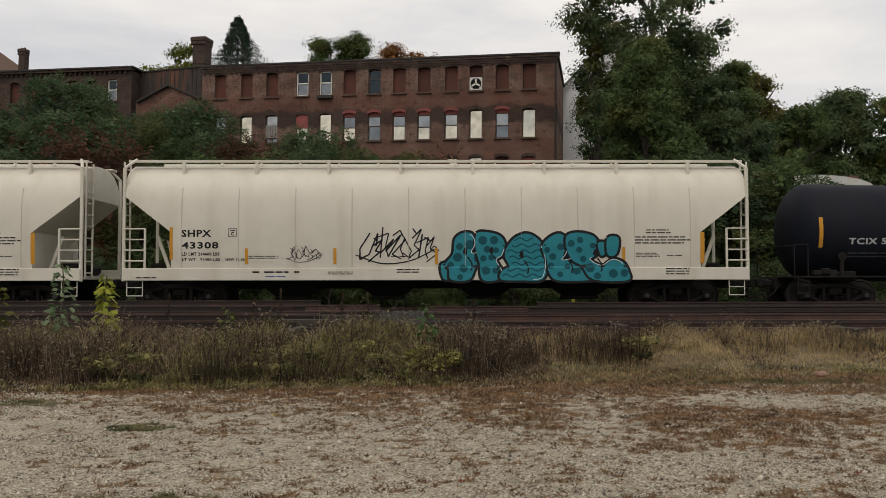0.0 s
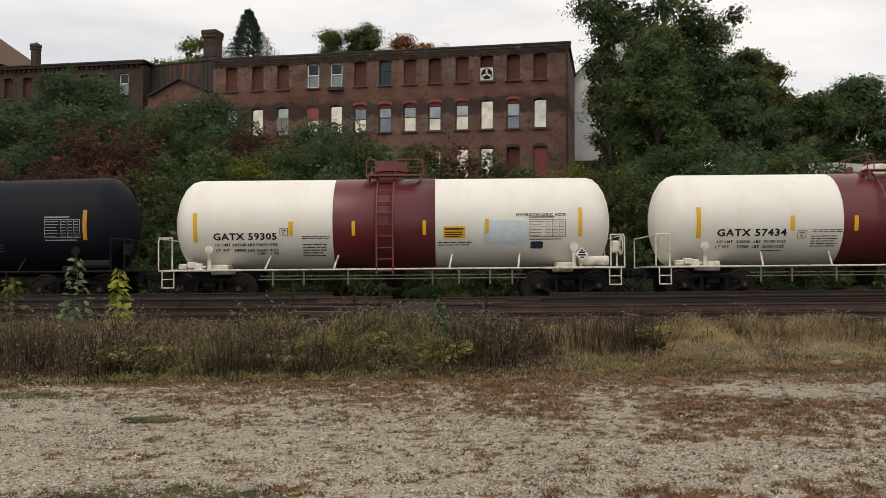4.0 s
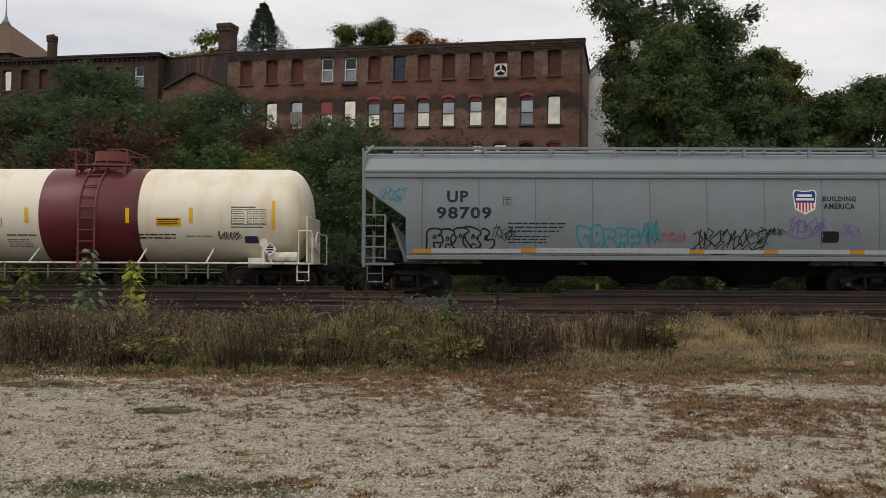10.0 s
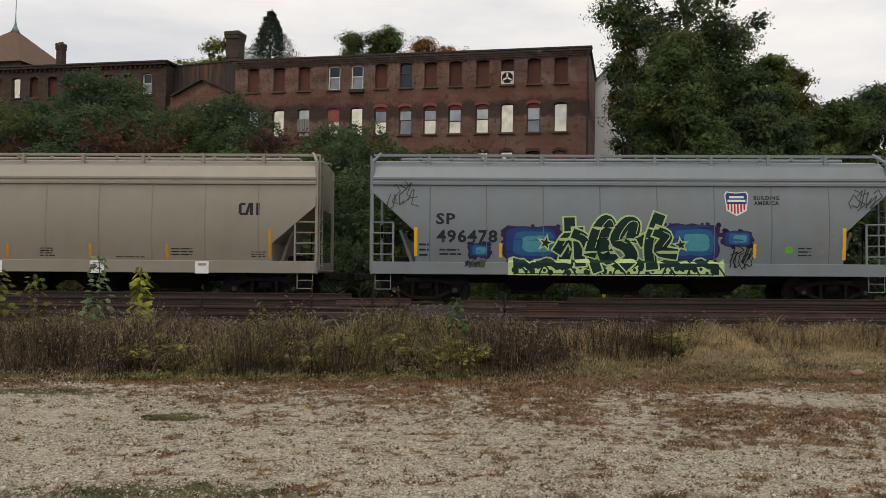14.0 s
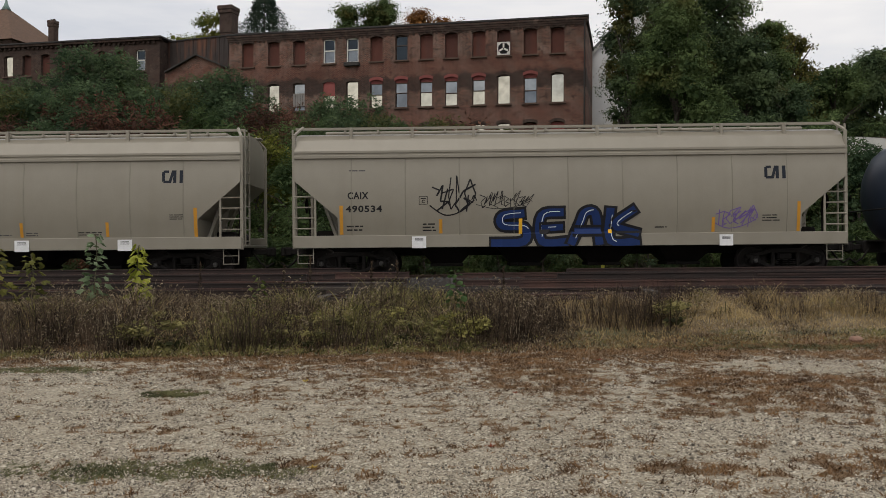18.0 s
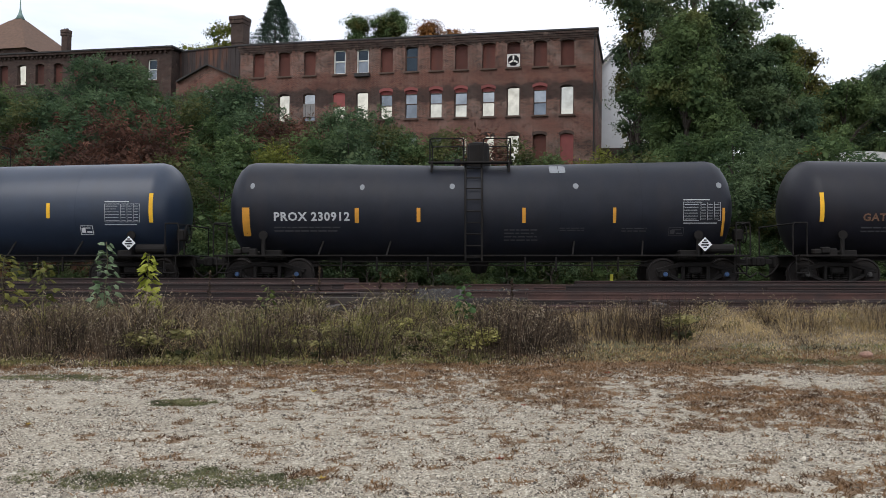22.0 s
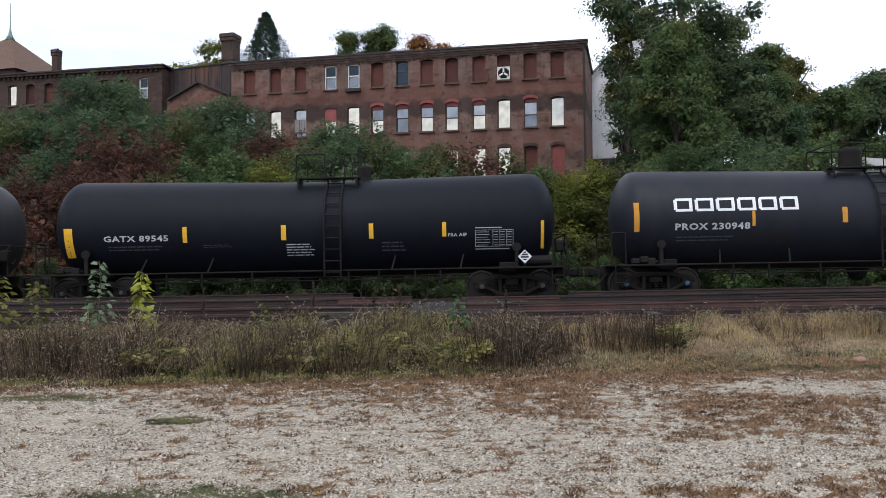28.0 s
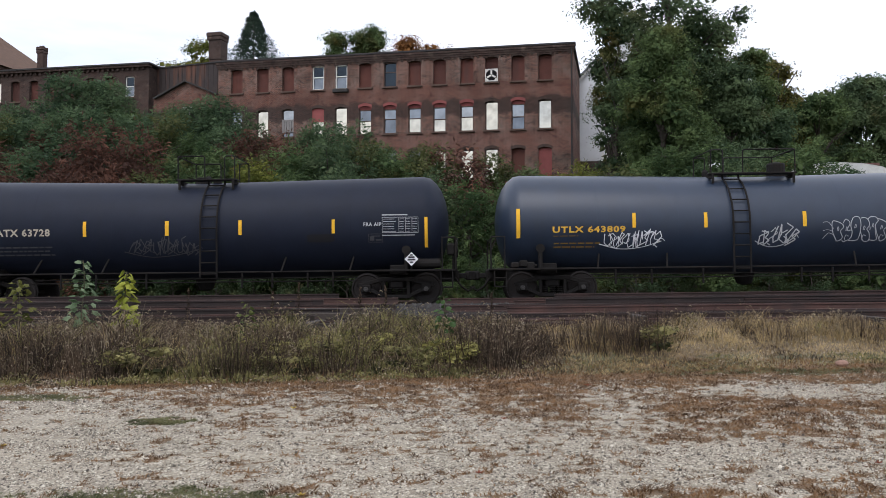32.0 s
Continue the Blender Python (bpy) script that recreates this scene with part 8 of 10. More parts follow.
def tank_car(name, label, length, body, steel, radius=1.49, top=3.90, sag=0.14, band=None, band_at=0.0, band_w=3.0, ladder_at=0.0, dome="black", blue=False,
             end_plates=False, platform=(-0.62, 1.15), wheels=None, dome_at=0.78, dome_size=(0.22, 0.48)):
    car = Car(name, label, "tank car", length)
    car.steel = steel
    car.knee = -99
    L, R = length, radius
    e = R * 0.5

    def zc(x):
        return top - R - sag * (1 - min(1.0, abs(x) / (L / 2)))

    def rad(x):
        d = abs(x) - (L / 2 - e)
        return R if d <= 0 else R * math.sqrt(max(0.0, 1 - (d / e) ** 2))

    car.surf = lambda x, z: math.sqrt(max(0.05, (rad(x) + (0.013 if band and abs(x - band_at) < band_w / 2 + 0.1 else 0)) ** 2 - (z - zc(x)) ** 2))
    xs = [0.0]
    xs += [L / 2 - e - 0.0001] + [L / 2 - e + e * math.sin(radians(a)) for a in (15, 30, 45, 58, 70, 79, 86)]
    full = sorted({-v for v in xs} | set(xs))
    seg = 48

    def shell(stations, extra=0.0, cap=True):
        bm = B()
        rings = []
        for x in stations:
            rr = rad(x) + extra
            rings.append([bm.verts.new((x, -rr * math.cos(2 * math.pi * i / seg), zc(x) + rr * math.sin(2 * math.pi * i / seg))) for i in range(seg)])
        for a, b in zip(rings[:-1], rings[1:]):
            for i in range(seg):
                j = (i + 1) % seg
                bm.faces.new((a[i], a[j], b[j], b[i]))
        if cap:
            bm.faces.new(rings[0])
            bm.faces.new(rings[-1])
        bmesh.ops.recalc_face_normals(bm, faces=bm.faces)
        return bm

    part("tank", shell(full), body, car.root, smooth=True)
    # weld seams
    for x in (-L * 0.31, -L * 0.155, L * 0.155, L * 0.31):
        part("weld_seam", shell([x - 0.012, x + 0.012], 0.004, False), body, car.root, smooth=True)
    if band:
        part("band", shell([band_at - band_w / 2, min(0, band_at - band_w / 2 + 0.01), band_at + band_w / 2] if abs(band_at) < band_w / 2 else [band_at - band_w / 2, band_at + band_w / 2], 0.012, True), band, car.root, "painted band round the tank", True)
    # sill stubs, side rail and end platforms
    for s in (-1, 1):
        bm = B()
        box(bm, s * (L / 2 - 1.15), 0, 0.82, 2.9, 0.5, 0.34, 0.02)
        sill = part("stub_sill", bm, M_BLACK_STEEL, car.root)
        bm = B()
        box(bm, s * (L / 2 - 1.5), 0, 1.02, 0.5, 2.4, 0.3, 0.03)
        part("saddle", bm, M_BLACK_STEEL if steel is not M_WHITE_STEEL else steel, sill)
    for y in (-1.5, 1.5):
        bm = B()
        rod(bm, (-L / 2 + 0.35, y, 1.0), (L / 2 - 0.35, y, 1.0), 0.026, 6)
        part("side_rail", bm, steel, car.root)
    for i, x in enumerate((-L / 2 + 2.9, -L / 2 + 4.9, L / 2 - 4.9, L / 2 - 2.9)):
        bm = B()
        rod(bm, (x, -1.5, 1.0), (x + 0.09 * (1 if x > 0 else 1), -car.surf(x, 1.42), 1.42), 0.028, 6)
        part("rail_strut", bm, steel, car.root)
    for s in (-1, 1):
        xe = s * (L / 2 + 0.12)
        bm = B()
        box(bm, xe - s * 0.15, 0, 1.0, 0.5, 2.9, 0.05, 0.01)
        box(bm, xe - s * 1.2, -1.38, 1.0, 2.2, 0.28, 0.06, 0.01)
        plat = part("end_platform", bm, steel, car.root)
        bm = B()
        h = 1.95
        rods(bm, [(xe - s * 0.32, -1.47, 1.02), (xe - s * 0.32, -1.47, h), (xe + s * 0.05, -1.47, h), (xe + s * 0.08, -1.47, h - 0.12), (xe + s * 0.08, -1.47, 1.02)], 0.022)
        rods(bm, [(xe + s * 0.05, -1.47, h - 0.02), (xe + s * 0.05, 1.47, h - 0.02)], 0.022)
        rods(bm, [(xe + s * 0.05, 1.47, h), (xe + s * 0.05, 1.47, 1.02)], 0.022)
        part("end_handrail", bm, steel, plat)
        bm = B()
        rods(bm, [(xe - s * 0.36, -1.45, 1.0), (xe - s * 0.36, -1.45, 0.5), (xe - s * 0.02, -1.45, 0.5), (xe - s * 0.02, -1.45, 1.0)], 0.02)
        rods(bm, [(xe - s * 0.36, -1.45, 0.75), (xe - s * 0.02, -1.45, 0.75)], 0.018)
        part("step", bm, steel, plat)
        # saddle post over the bolster
        xb = s * (L / 2 - 1.25)
        bm = B()
        box(bm, xb, -1.36, 1.3, 0.12, 0.08, 0.62, 0.03)
        lathe(bm, [(0.02, -0.03), (0.13, -0.03), (0.13, 0.03), (0.02, 0.03)], 12, 'Y', Matrix.Translation((xb, -1.38, 1.6)))
        part("saddle_post", bm, steel, car.root)
        coupler(car, xe, steel)
        if end_plates:
            bm = B()
            box(bm, s * (L / 2 + 0.02), -0.2, 1.72, 0.05, 2.3, 1.36, 0.02)
            part("head_shield", bm, body, car.root, "flat white steel head shield")
            if s < 0:
                # side wing of the shield, seen from the near side
                bm = B()
                xa = -(L / 2 + 0.06)
                for y in (-1.39, -1.35):
                    bm.faces.new([bm.verts.new((xa + a, y, b)) for a, b in ((0.0, 1.03), (0.25, 1.03), (0.42, 1.6), (0.5, 1.9), (0.46, 2.28), (0.36, 2.40), (0.0, 2.40))])
                ring = list(bm.verts)
                for q in range(7):
                    bm.faces.new((ring[q], ring[(q + 1) % 7], ring[7 + (q + 1) % 7], ring[7 + q]))
                bmesh.ops.recalc_face_normals(bm, faces=bm.faces)
                part("shield_wing", bm, body, car.root, "white steel side wing of the head shield")
        bogie(car, wheels[0 if s < 0 else 1] if wheels else s * (L / 2 - 1.35), blue)
    # brake gear: reservoir, wheel and pipes
    bm = B()
    rod(bm, (L / 2 - 1.1, -1.32, 1.2), (L / 2 - 0.25, -1.32, 1.2), 0.14, 12)
    part("air_reservoir", bm, steel, car.root, smooth=False)
    for s in ((-1, 1) if end_plates else (1,)):
        bm = B()
        box(bm, s * (L / 2 + 0.06), -0.75, 1.62, 0.26, 0.3, 0.36, 0.05)
        rod(bm, (s * (L / 2 + 0.12), -0.75, 1.0), (s * (L / 2 + 0.12), -0.75, 1.5), 0.03)
        gear = part("brake_box", bm, steel, car.root)
        bm = B()
        rods(bm, [(s * (L / 2 + 0.24), -0.75 + 0.28 * math.cos(a * 0.3927), 1.66 + 0.28 * math.sin(a * 0.3927)) for a in range(17)], 0.022, 5)
        for a in range(4):
            rod(bm, (s * (L / 2 + 0.22), -0.75, 1.66), (s * (L / 2 + 0.24), -0.75 + 0.28 * math.cos(a * 1.571), 1.66 + 0.28 * math.sin(a * 1.571)), 0.014, 5)
        part("brake_wheel", bm, steel, gear)
    bm = B()
    for q, (a, b) in enumerate(((-0.25, 1.12), (0.0, 1.16), (0.2, 1.1))):
        box(bm, -L / 2 + 0.75 + a, -1.36, b, 0.24, 0.22, 0.16 + 0.03 * q, 0.03)
    rod(bm, (-L / 2 + 0.4, -1.34, 1.1), (-L / 2 + 1.15, -1.34, 1.1), 0.04, 8)
    part("brake_valve", bm, steel, car.root, "cast brake valve on the end platform")
    bm = B()
    for y, z in ((-0.95, 0.72), (-0.75, 0.82)):
        rod(bm, (-L / 2 + 2.6, y, z), (L / 2 - 2.6, y, z), 0.018)
    for x in (-L * 0.27, -L * 0.2, -L * 0.1, L * 0.09, L * 0.15, L * 0.22, L * 0.27):
        box(bm, x, -0.95, 0.75, 0.055, 0.05, 0.44, 0.01)
    part("brake_piping", bm, M_DULL_STEEL if steel is M_WHITE_STEEL else M_BLACK_STEEL, car.root)
    bm = B()
    lathe(bm, [(0.05, 0.45), (0.22, 0.5), (0.3, 0.72), (0.36, 1.0)], 14, m=Matrix.Translation((0, 0, 0)))
    part("bottom_outlet", bm, M_BLACK_STEEL, car.root)
    # ladder up the side
    steel2 = M_RED_STEEL if band is M_RED_BAND else M_BLACK_STEEL
    lad = []
    for z in np.linspace(0.85, top - 0.05, 16):
        inside = R ** 2 - (z - zc(ladder_at)) ** 2
        y = math.sqrt(max(0.0, inside)) if z > zc(ladder_at) else R
        lad.append((max(0.55, y) + 0.1, float(z)))
    bm = B()
    rods(bm, [(ladder_at - 0.24, -y, z) for y, z in lad], 0.03, 6)
    ladder = part("ladder", bm, steel2, car.root)
    bm = B()
    rods(bm, [(ladder_at + 0.24, -y, z) for y, z in lad], 0.03, 6)
    part("stringer", bm, steel2, ladder)
    for k in range(9):
        z = 0.95 + k * 0.335
        y = np.interp(z, [q[1] for q in lad], [q[0] for q in lad])
        bm = B()
        rod(bm, (ladder_at - 0.24, -y, z), (ladder_at + 0.24, -y, z), 0.022, 5)
        part("rung", bm, steel2, ladder)
    # top platform with rails and fittings
    zt = zc(0) + R
    p0, p1 = ladder_at + platform[0], ladder_at + platform[1]
    bm = B()
    for y in (-0.75, 0.75):
        box(bm, (p0 + p1) / 2, y, zt + 0.03, p1 - p0, 0.35, 0.05, 0.01)
    for x in (p0 + 0.1, p1 - 0.1):
        box(bm, x, 0, zt - 0.05, 0.07, 1.8, 0.12, 0.01)
    for x in (p0 + 0.1, p1 - 0.1):
        box(bm, x, -0.92, zt - 0.12, 0.06, 0.06, 0.3)
    plat = part("top_platform", bm, steel2, car.root)
    high = 0.5 if steel2 is M_RED_STEEL else 0.74
    for x0, x1 in ((p0 + 0.05, ladder_at - 0.3), (ladder_at + 0.3, p1 - 0.05)):
        for y in (-0.9, 0.9):
            bm = B()
            rods(bm, [(x0, y, zt), (x0, y, zt + high - 0.04), (x0 + 0.05, y, zt + high), (x1 - 0.05, y, zt + high), (x1, y, zt + high - 0.04), (x1, y, zt)], 0.02)
            part("platform_railing", bm, steel2, plat)
        xr = x0 if x0 < ladder_at - 0.4 else x1
        bm = B()
        rods(bm, [(xr, -0.9, zt + high - 0.01), (xr, 0.9, zt + high - 0.01)], 0.02)
        part("platform_railing", bm, steel2, plat)
    bm = B()
    if dome in ("black", "box"):
        r, tall = dome_size
        lathe(bm, [(0.02, zt - 0.05), (r * 1.08, zt - 0.05), (r * 1.08, zt + 0.06), (r, zt + 0.08), (r, zt + tall * 0.84), (r * 0.9, zt + tall * 0.95), (r * 0.5, zt + tall), (0.02, zt + tall)], 18, m=Matrix.Translation((ladder_at + dome_at, 0, 0)))
    elif dome == "red":
        lathe(bm, [(0.02, zt - 0.05), (0.40, zt - 0.05), (0.40, zt + 0.2), (0.5, zt + 0.22), (0.5, zt + 0.52), (0.02, zt + 0.54)], 16, m=Matrix.Translation((ladder_at + 0.1, 0, 0)))
    else:
        lathe(bm, [(0.02, zt - 0.05), (0.45, zt - 0.05), (0.45, zt + 0.1), (0.40, zt + 0.24), (0.2, zt + 0.3), (0.02, zt + 0.3)], 16, m=Matrix.Translation((ladder_at + 0.25, 0, 0)))
    part("dome", bm, {"red": M_RED_STEEL, "white": M_WHITE_STEEL}.get(dome, steel2), car.root, "fittings dome on top of the tank")
    bm = B()
    lathe(bm, [(0.02, zt), (0.1, zt), (0.1, zt + 0.2), (0.06, zt + 0.26), (0.02, zt + 0.26)], 10, m=Matrix.Translation((ladder_at - 0.5, 0.2, 0)))
    part("valve", bm, steel2, car.root)
    bm = B()
    lathe(bm, [(0.02, zt), (0.14, zt), (0.14, zt + 0.12), (0.02, zt + 0.14)], 10, m=Matrix.Translation((ladder_at - 0.1, -0.2, 0)))
    part("valve", bm, steel2, car.root)
    return car


# ---------------------------------------------------------------- covered hoppers


def hopper_car(name, label, length, paint, style="ribbed", bays=4, wheels=None, cut=(1.26, 2.88, 1.8), under=None, seams=9):
    car = Car(name, label, "covered hopper", length)
    car.steel = paint
    L = length
    W = 1.58
    sill_lo, sill_hi = 0.92, 1.28
    if style == "round":
        prof = [(1.56, sill_hi), (1.60, 1.9), (1.61, 2.6), (1.585, 3.2), (1.50, 3.62), (1.33, 3.98), (1.05, 4.22), (0.62, 4.36), (0.30, 4.40)]
    else:
        prof = [(1.50, sill_hi), (1.555, 1.6), (1.595, 1.95), (1.613, 2.3), (1.61, 2.65), (1.592, 2.95), (1.565, 3.22), (1.535, 3.44), (1.54, 3.50), (1.58, 3.53), (1.58, 3.60), (1.545, 3.62), (1.545, 3.66), (1.57, 3.68), (1.57, 3.74),
                (1.50, 3.86), (1.36, 4.08), (1.1, 4.24), (0.62, 4.34), (0.30, 4.38)]
    zs, ws = [p[1] for p in prof], [p[0] for p in prof]
    car.surf = lambda x, z: 1.6 if z < sill_hi else float(np.interp(z, zs, ws))
    car.knee = sill_hi
    inset = 0.08
    run, zcut, zknee = cut
    xe = L / 2 - inset

    def low_edge(x):
        d = abs(x) - (xe - run)
        return sill_hi if d < 0.001 else zknee + (zcut - zknee) * d / run

    def ring_at(bm, x, floor):
        half = [(float(np.interp(max(z, floor), zs, ws)), max(z, floor)) for z in zs]
        return [bm.verts.new((x, -w, z)) for w, z in half] + [bm.verts.new((x, w, z)) for w, z in reversed(half)]

    # upper body with the lower corners of the side sheets cut back over the end platforms
    bm = B()
    inner = [float(v) for v in np.linspace(-xe + run, xe - run, seams + 1)]
    rings = [ring_at(bm, -xe, zcut), ring_at(bm, -xe + run, zknee)] + [ring_at(bm, x, sill_hi) for x in inner] + [ring_at(bm, xe - run, zknee), ring_at(bm, xe, zcut)]
    n = len(rings[0])
    for p, q in zip(rings[:-1], rings[1:]):
        for i in range(n):
            j = (i + 1) % n
            bm.faces.new((p[i], p[j], q[j], q[i]))
    bm.faces.new(rings[0])
    bm.faces.new(rings[-1])
    bmesh.ops.dissolve_degenerate(bm, dist=0.0008, edges=bm.edges)
    bmesh.ops.recalc_face_normals(bm, faces=bm.faces)
    for f in bm.faces:
        f.smooth = abs(f.normal.x) < 0.2
    for e in bm.edges:
        if len(e.link_faces) == 2 and e.calc_face_angle(0) > (0.6 if style == "round" else 0.3):
            e.smooth = False
    part("body", bm, paint, car.root)
    # side sheets' vertical seams
    for x in np.linspace(-L / 2 + 1.75, L / 2 - 1.75, seams):
        x = float(x)
        bm = B()
        vs = []
        for w, z in prof:
            if z <= (3.5 if style != "round" else 3.7):
                vs.append((bm.verts.new((x - 0.015, -(w + 0.002), z)), bm.verts.new((x, -(w + 0.012), z)), bm.verts.new((x + 0.015, -(w + 0.002), z))))
        for a, b in zip(vs[:-1], vs[1:]):
            bm.faces.new((a[0], a[1], b[1], b[0]))
            bm.faces.new((a[1], a[2], b[2], b[1]))
        part("side_seam", bm, M_SEAM.get(paint, paint), car.root)
    # side sills
    for y in (-1.56, 1.56):
        bm = B()
        if style == "union":
            box(bm, 0, y * 0.985, 1.2, L - 2.6, 0.06, 0.13, 0.01)
        else:
            box(bm, 0, y, (sill_lo + sill_hi) / 2, L - 0.1, 0.07, sill_hi - sill_lo, 0.012)
        part("side_sill", bm, paint, car.root)
    bm = B()
    box(bm, 0, 0, 0.85, L - 0.3, 0.5, 0.34, 0.02)
    part("centre_sill", bm, M_BLACK_STEEL, car.root)
    # discharge hoppers
    lo_x = -L / 2 + 3.3
    span = (L - 6.6) / bays
    for k in range(bays):
        cx = lo_x + span * (k + 0.5)
        bm = B()
        top_v = [bm.verts.new((cx + a * span * 0.5, b * 1.45, sill_hi)) for a, b in ((-1, -1), (1, -1), (1, 1), (-1, 1))]
        low_v = [bm.verts.new((cx + a * 0.42, b * 0.5, 0.42)) for a, b in ((-1, -1), (1, -1), (1, 1), (-1, 1))]
        for i in range(4):
            j = (i + 1) % 4
            bm.faces.new((top_v[i], top_v[j], low_v[j], low_v[i]))
        bm.faces.new(low_v)
        box(bm, cx, 0, 0.40, 1.0, 1.2, 0.1, 0.02)
        rod(bm, (cx - 0.2, -0.7, 0.42), (cx - 0.2, 0.7, 0.42), 0.05, 8)
        part("discharge_hopper", bm, under or M_BLACK_STEEL, car.root, "grimy discharge hopper under the car")
    # roof: running boards on brackets, trough hatch
    count = 8
    for y in (-0.98, 0.98):
        bm = B()
        box(bm, 0, y, 4.46, L - 0.1, 0.34, 0.035, 0.006)
        box(bm, 0, y * 1.17, 4.445, L - 0.1, 0.025, 0.07)
        part("running_board", bm, paint, car.root)
    for x in np.linspace(-L / 2 + 1.7, L / 2 - 1.7, count):
        for y in (-1.0, 1.0):
            bm = B()
            zb = 4.06
            box(bm, float(x), y * 1.22, (zb - 0.06 + 4.44) / 2, 0.09, 0.1, 4.44 - zb + 0.1, 0.01)
            part("board_bracket", bm, paint, car.root)
    bm = B()
    box(bm, 0, 0, 4.43, L - 1.6, 0.62, 0.1, 0.03)
    for x in np.linspace(-L / 2 + 1.4, L / 2 - 1.4, 14):
        box(bm, float(x), 0, 4.46, 0.06, 0.74, 0.1, 0.01)
    part("trough_hatch", bm, paint, car.root)
    # ends: corner posts, ladders, end sheet braces, platform
    for s in (-1, 1):
        xe = s * (L / 2 - 0.06)
        bm = B()
        box(bm, xe - s * 0.4, 0, 1.0, 0.9, 3.0, 0.08, 0.01)
        plat = part("end_platform", bm, paint, car.root)
        for y in (-1.5, 1.5):
            bm = B()
            box(bm, xe, y, 2.55, 0.09, 0.09, 3.3, 0.012)
            rod(bm, (xe, y, 4.2), (xe - s * 0.2, y * 0.72, 4.5), 0.045, 6)
            part("corner_post", bm, paint, car.root)
        bm = B()
        for y in (-1.5,):
            box(bm, xe - s * 0.62, y - 0.04, 1.78, 0.06, 0.06, 1.3, 0.01)
        ladder = part("side_ladder", bm, paint, car.root)
        for k in range(5):
            bm = B()
            rod(bm, (xe, -1.55, 1.18 + 0.31 * k), (xe - s * 0.62, -1.55, 1.18 + 0.31 * k), 0.022, 5)
            part("rung", bm, paint, ladder)
        bm = B()
        for y in (0.85, 1.35):
            box(bm, xe + s * 0.06, -y, 2.7, 0.05, 0.05, 3.4, 0.01)
        lad2 = part("end_ladder", bm, paint, car.root)
        for k in range(10):
            bm = B()
            rod(bm, (xe + s * 0.07, -0.85, 1.15 + 0.34 * k), (xe + s * 0.07, -1.35, 1.15 + 0.34 * k), 0.02, 5)
            part("rung", bm, paint, lad2)
        bm = B()
        rods(bm, [(xe - s * 0.1, -1.5, 0.95), (xe - s * 0.1, -1.5, 0.48), (xe - s * 0.55, -1.5, 0.48), (xe - s * 0.55, -1.5, 0.95)], 0.015)
        rods(bm, [(xe - s * 0.1, -1.5, 0.72), (xe - s * 0.55, -1.5, 0.72)], 0.013)
        part("step", bm, paint, plat)
        for y in (-0.9, 0.9):
            bm = B()
            box(bm, xe - s * 1.0, y, 1.65, 0.1, 0.08, 1.25, 0.01, Matrix.Rotation(s * 0.35, 4, 'Y'))
            part("end_brace", bm, paint, car.root)
        bm = B()
        box(bm, xe - s * 0.75, -0.35, 1.25, 0.55, 0.45, 0.4, 0.05)
        rod(bm, (xe - s * 0.5, 0.2, 1.25), (xe - s * 0.5, 0.9, 1.25), 0.16, 10)
        rod(bm, (xe - s * 0.3, -0.6, 1.05), (xe - s * 0.3, -0.6, 2.2), 0.025)
        lathe(bm, [(0.20, -0.02), (0.25, 0.0), (0.20, 0.02)], 14, 'X', Matrix.Translation((xe - s * 0.2, -0.6, 2.2)))
        part("brake_gear", bm, M_BLACK_STEEL, car.root, "rusty brake cylinder and hand wheel")
        # bolster web seen through the open end
        bm = B()
        vs = [bm.verts.new(p) for p in ((xe - s * 1.05, 0.02, 1.0), (xe - s * 1.75, 0.02, 1.0), (xe - s * 1.6, 0.02, 1.5), (xe - s * 0.75, 0.02, 2.2))]
        f = bm.faces.new(vs)
        ex = bmesh.ops.extrude_face_region(bm, geom=[f])
        bmesh.ops.translate(bm, verts=[g for g in ex['geom'] if isinstance(g, bmesh.types.BMVert)], vec=(0, 0.05, 0))
        bmesh.ops.recalc_face_normals(bm, faces=bm.faces)
        part("bolster_web", bm, paint, car.root)
        coupler(car, xe, paint)
        bogie(car, wheels[0 if s < 0 else 1] if wheels else s * (L / 2 - 1.85))
    return car


TRAIN = []


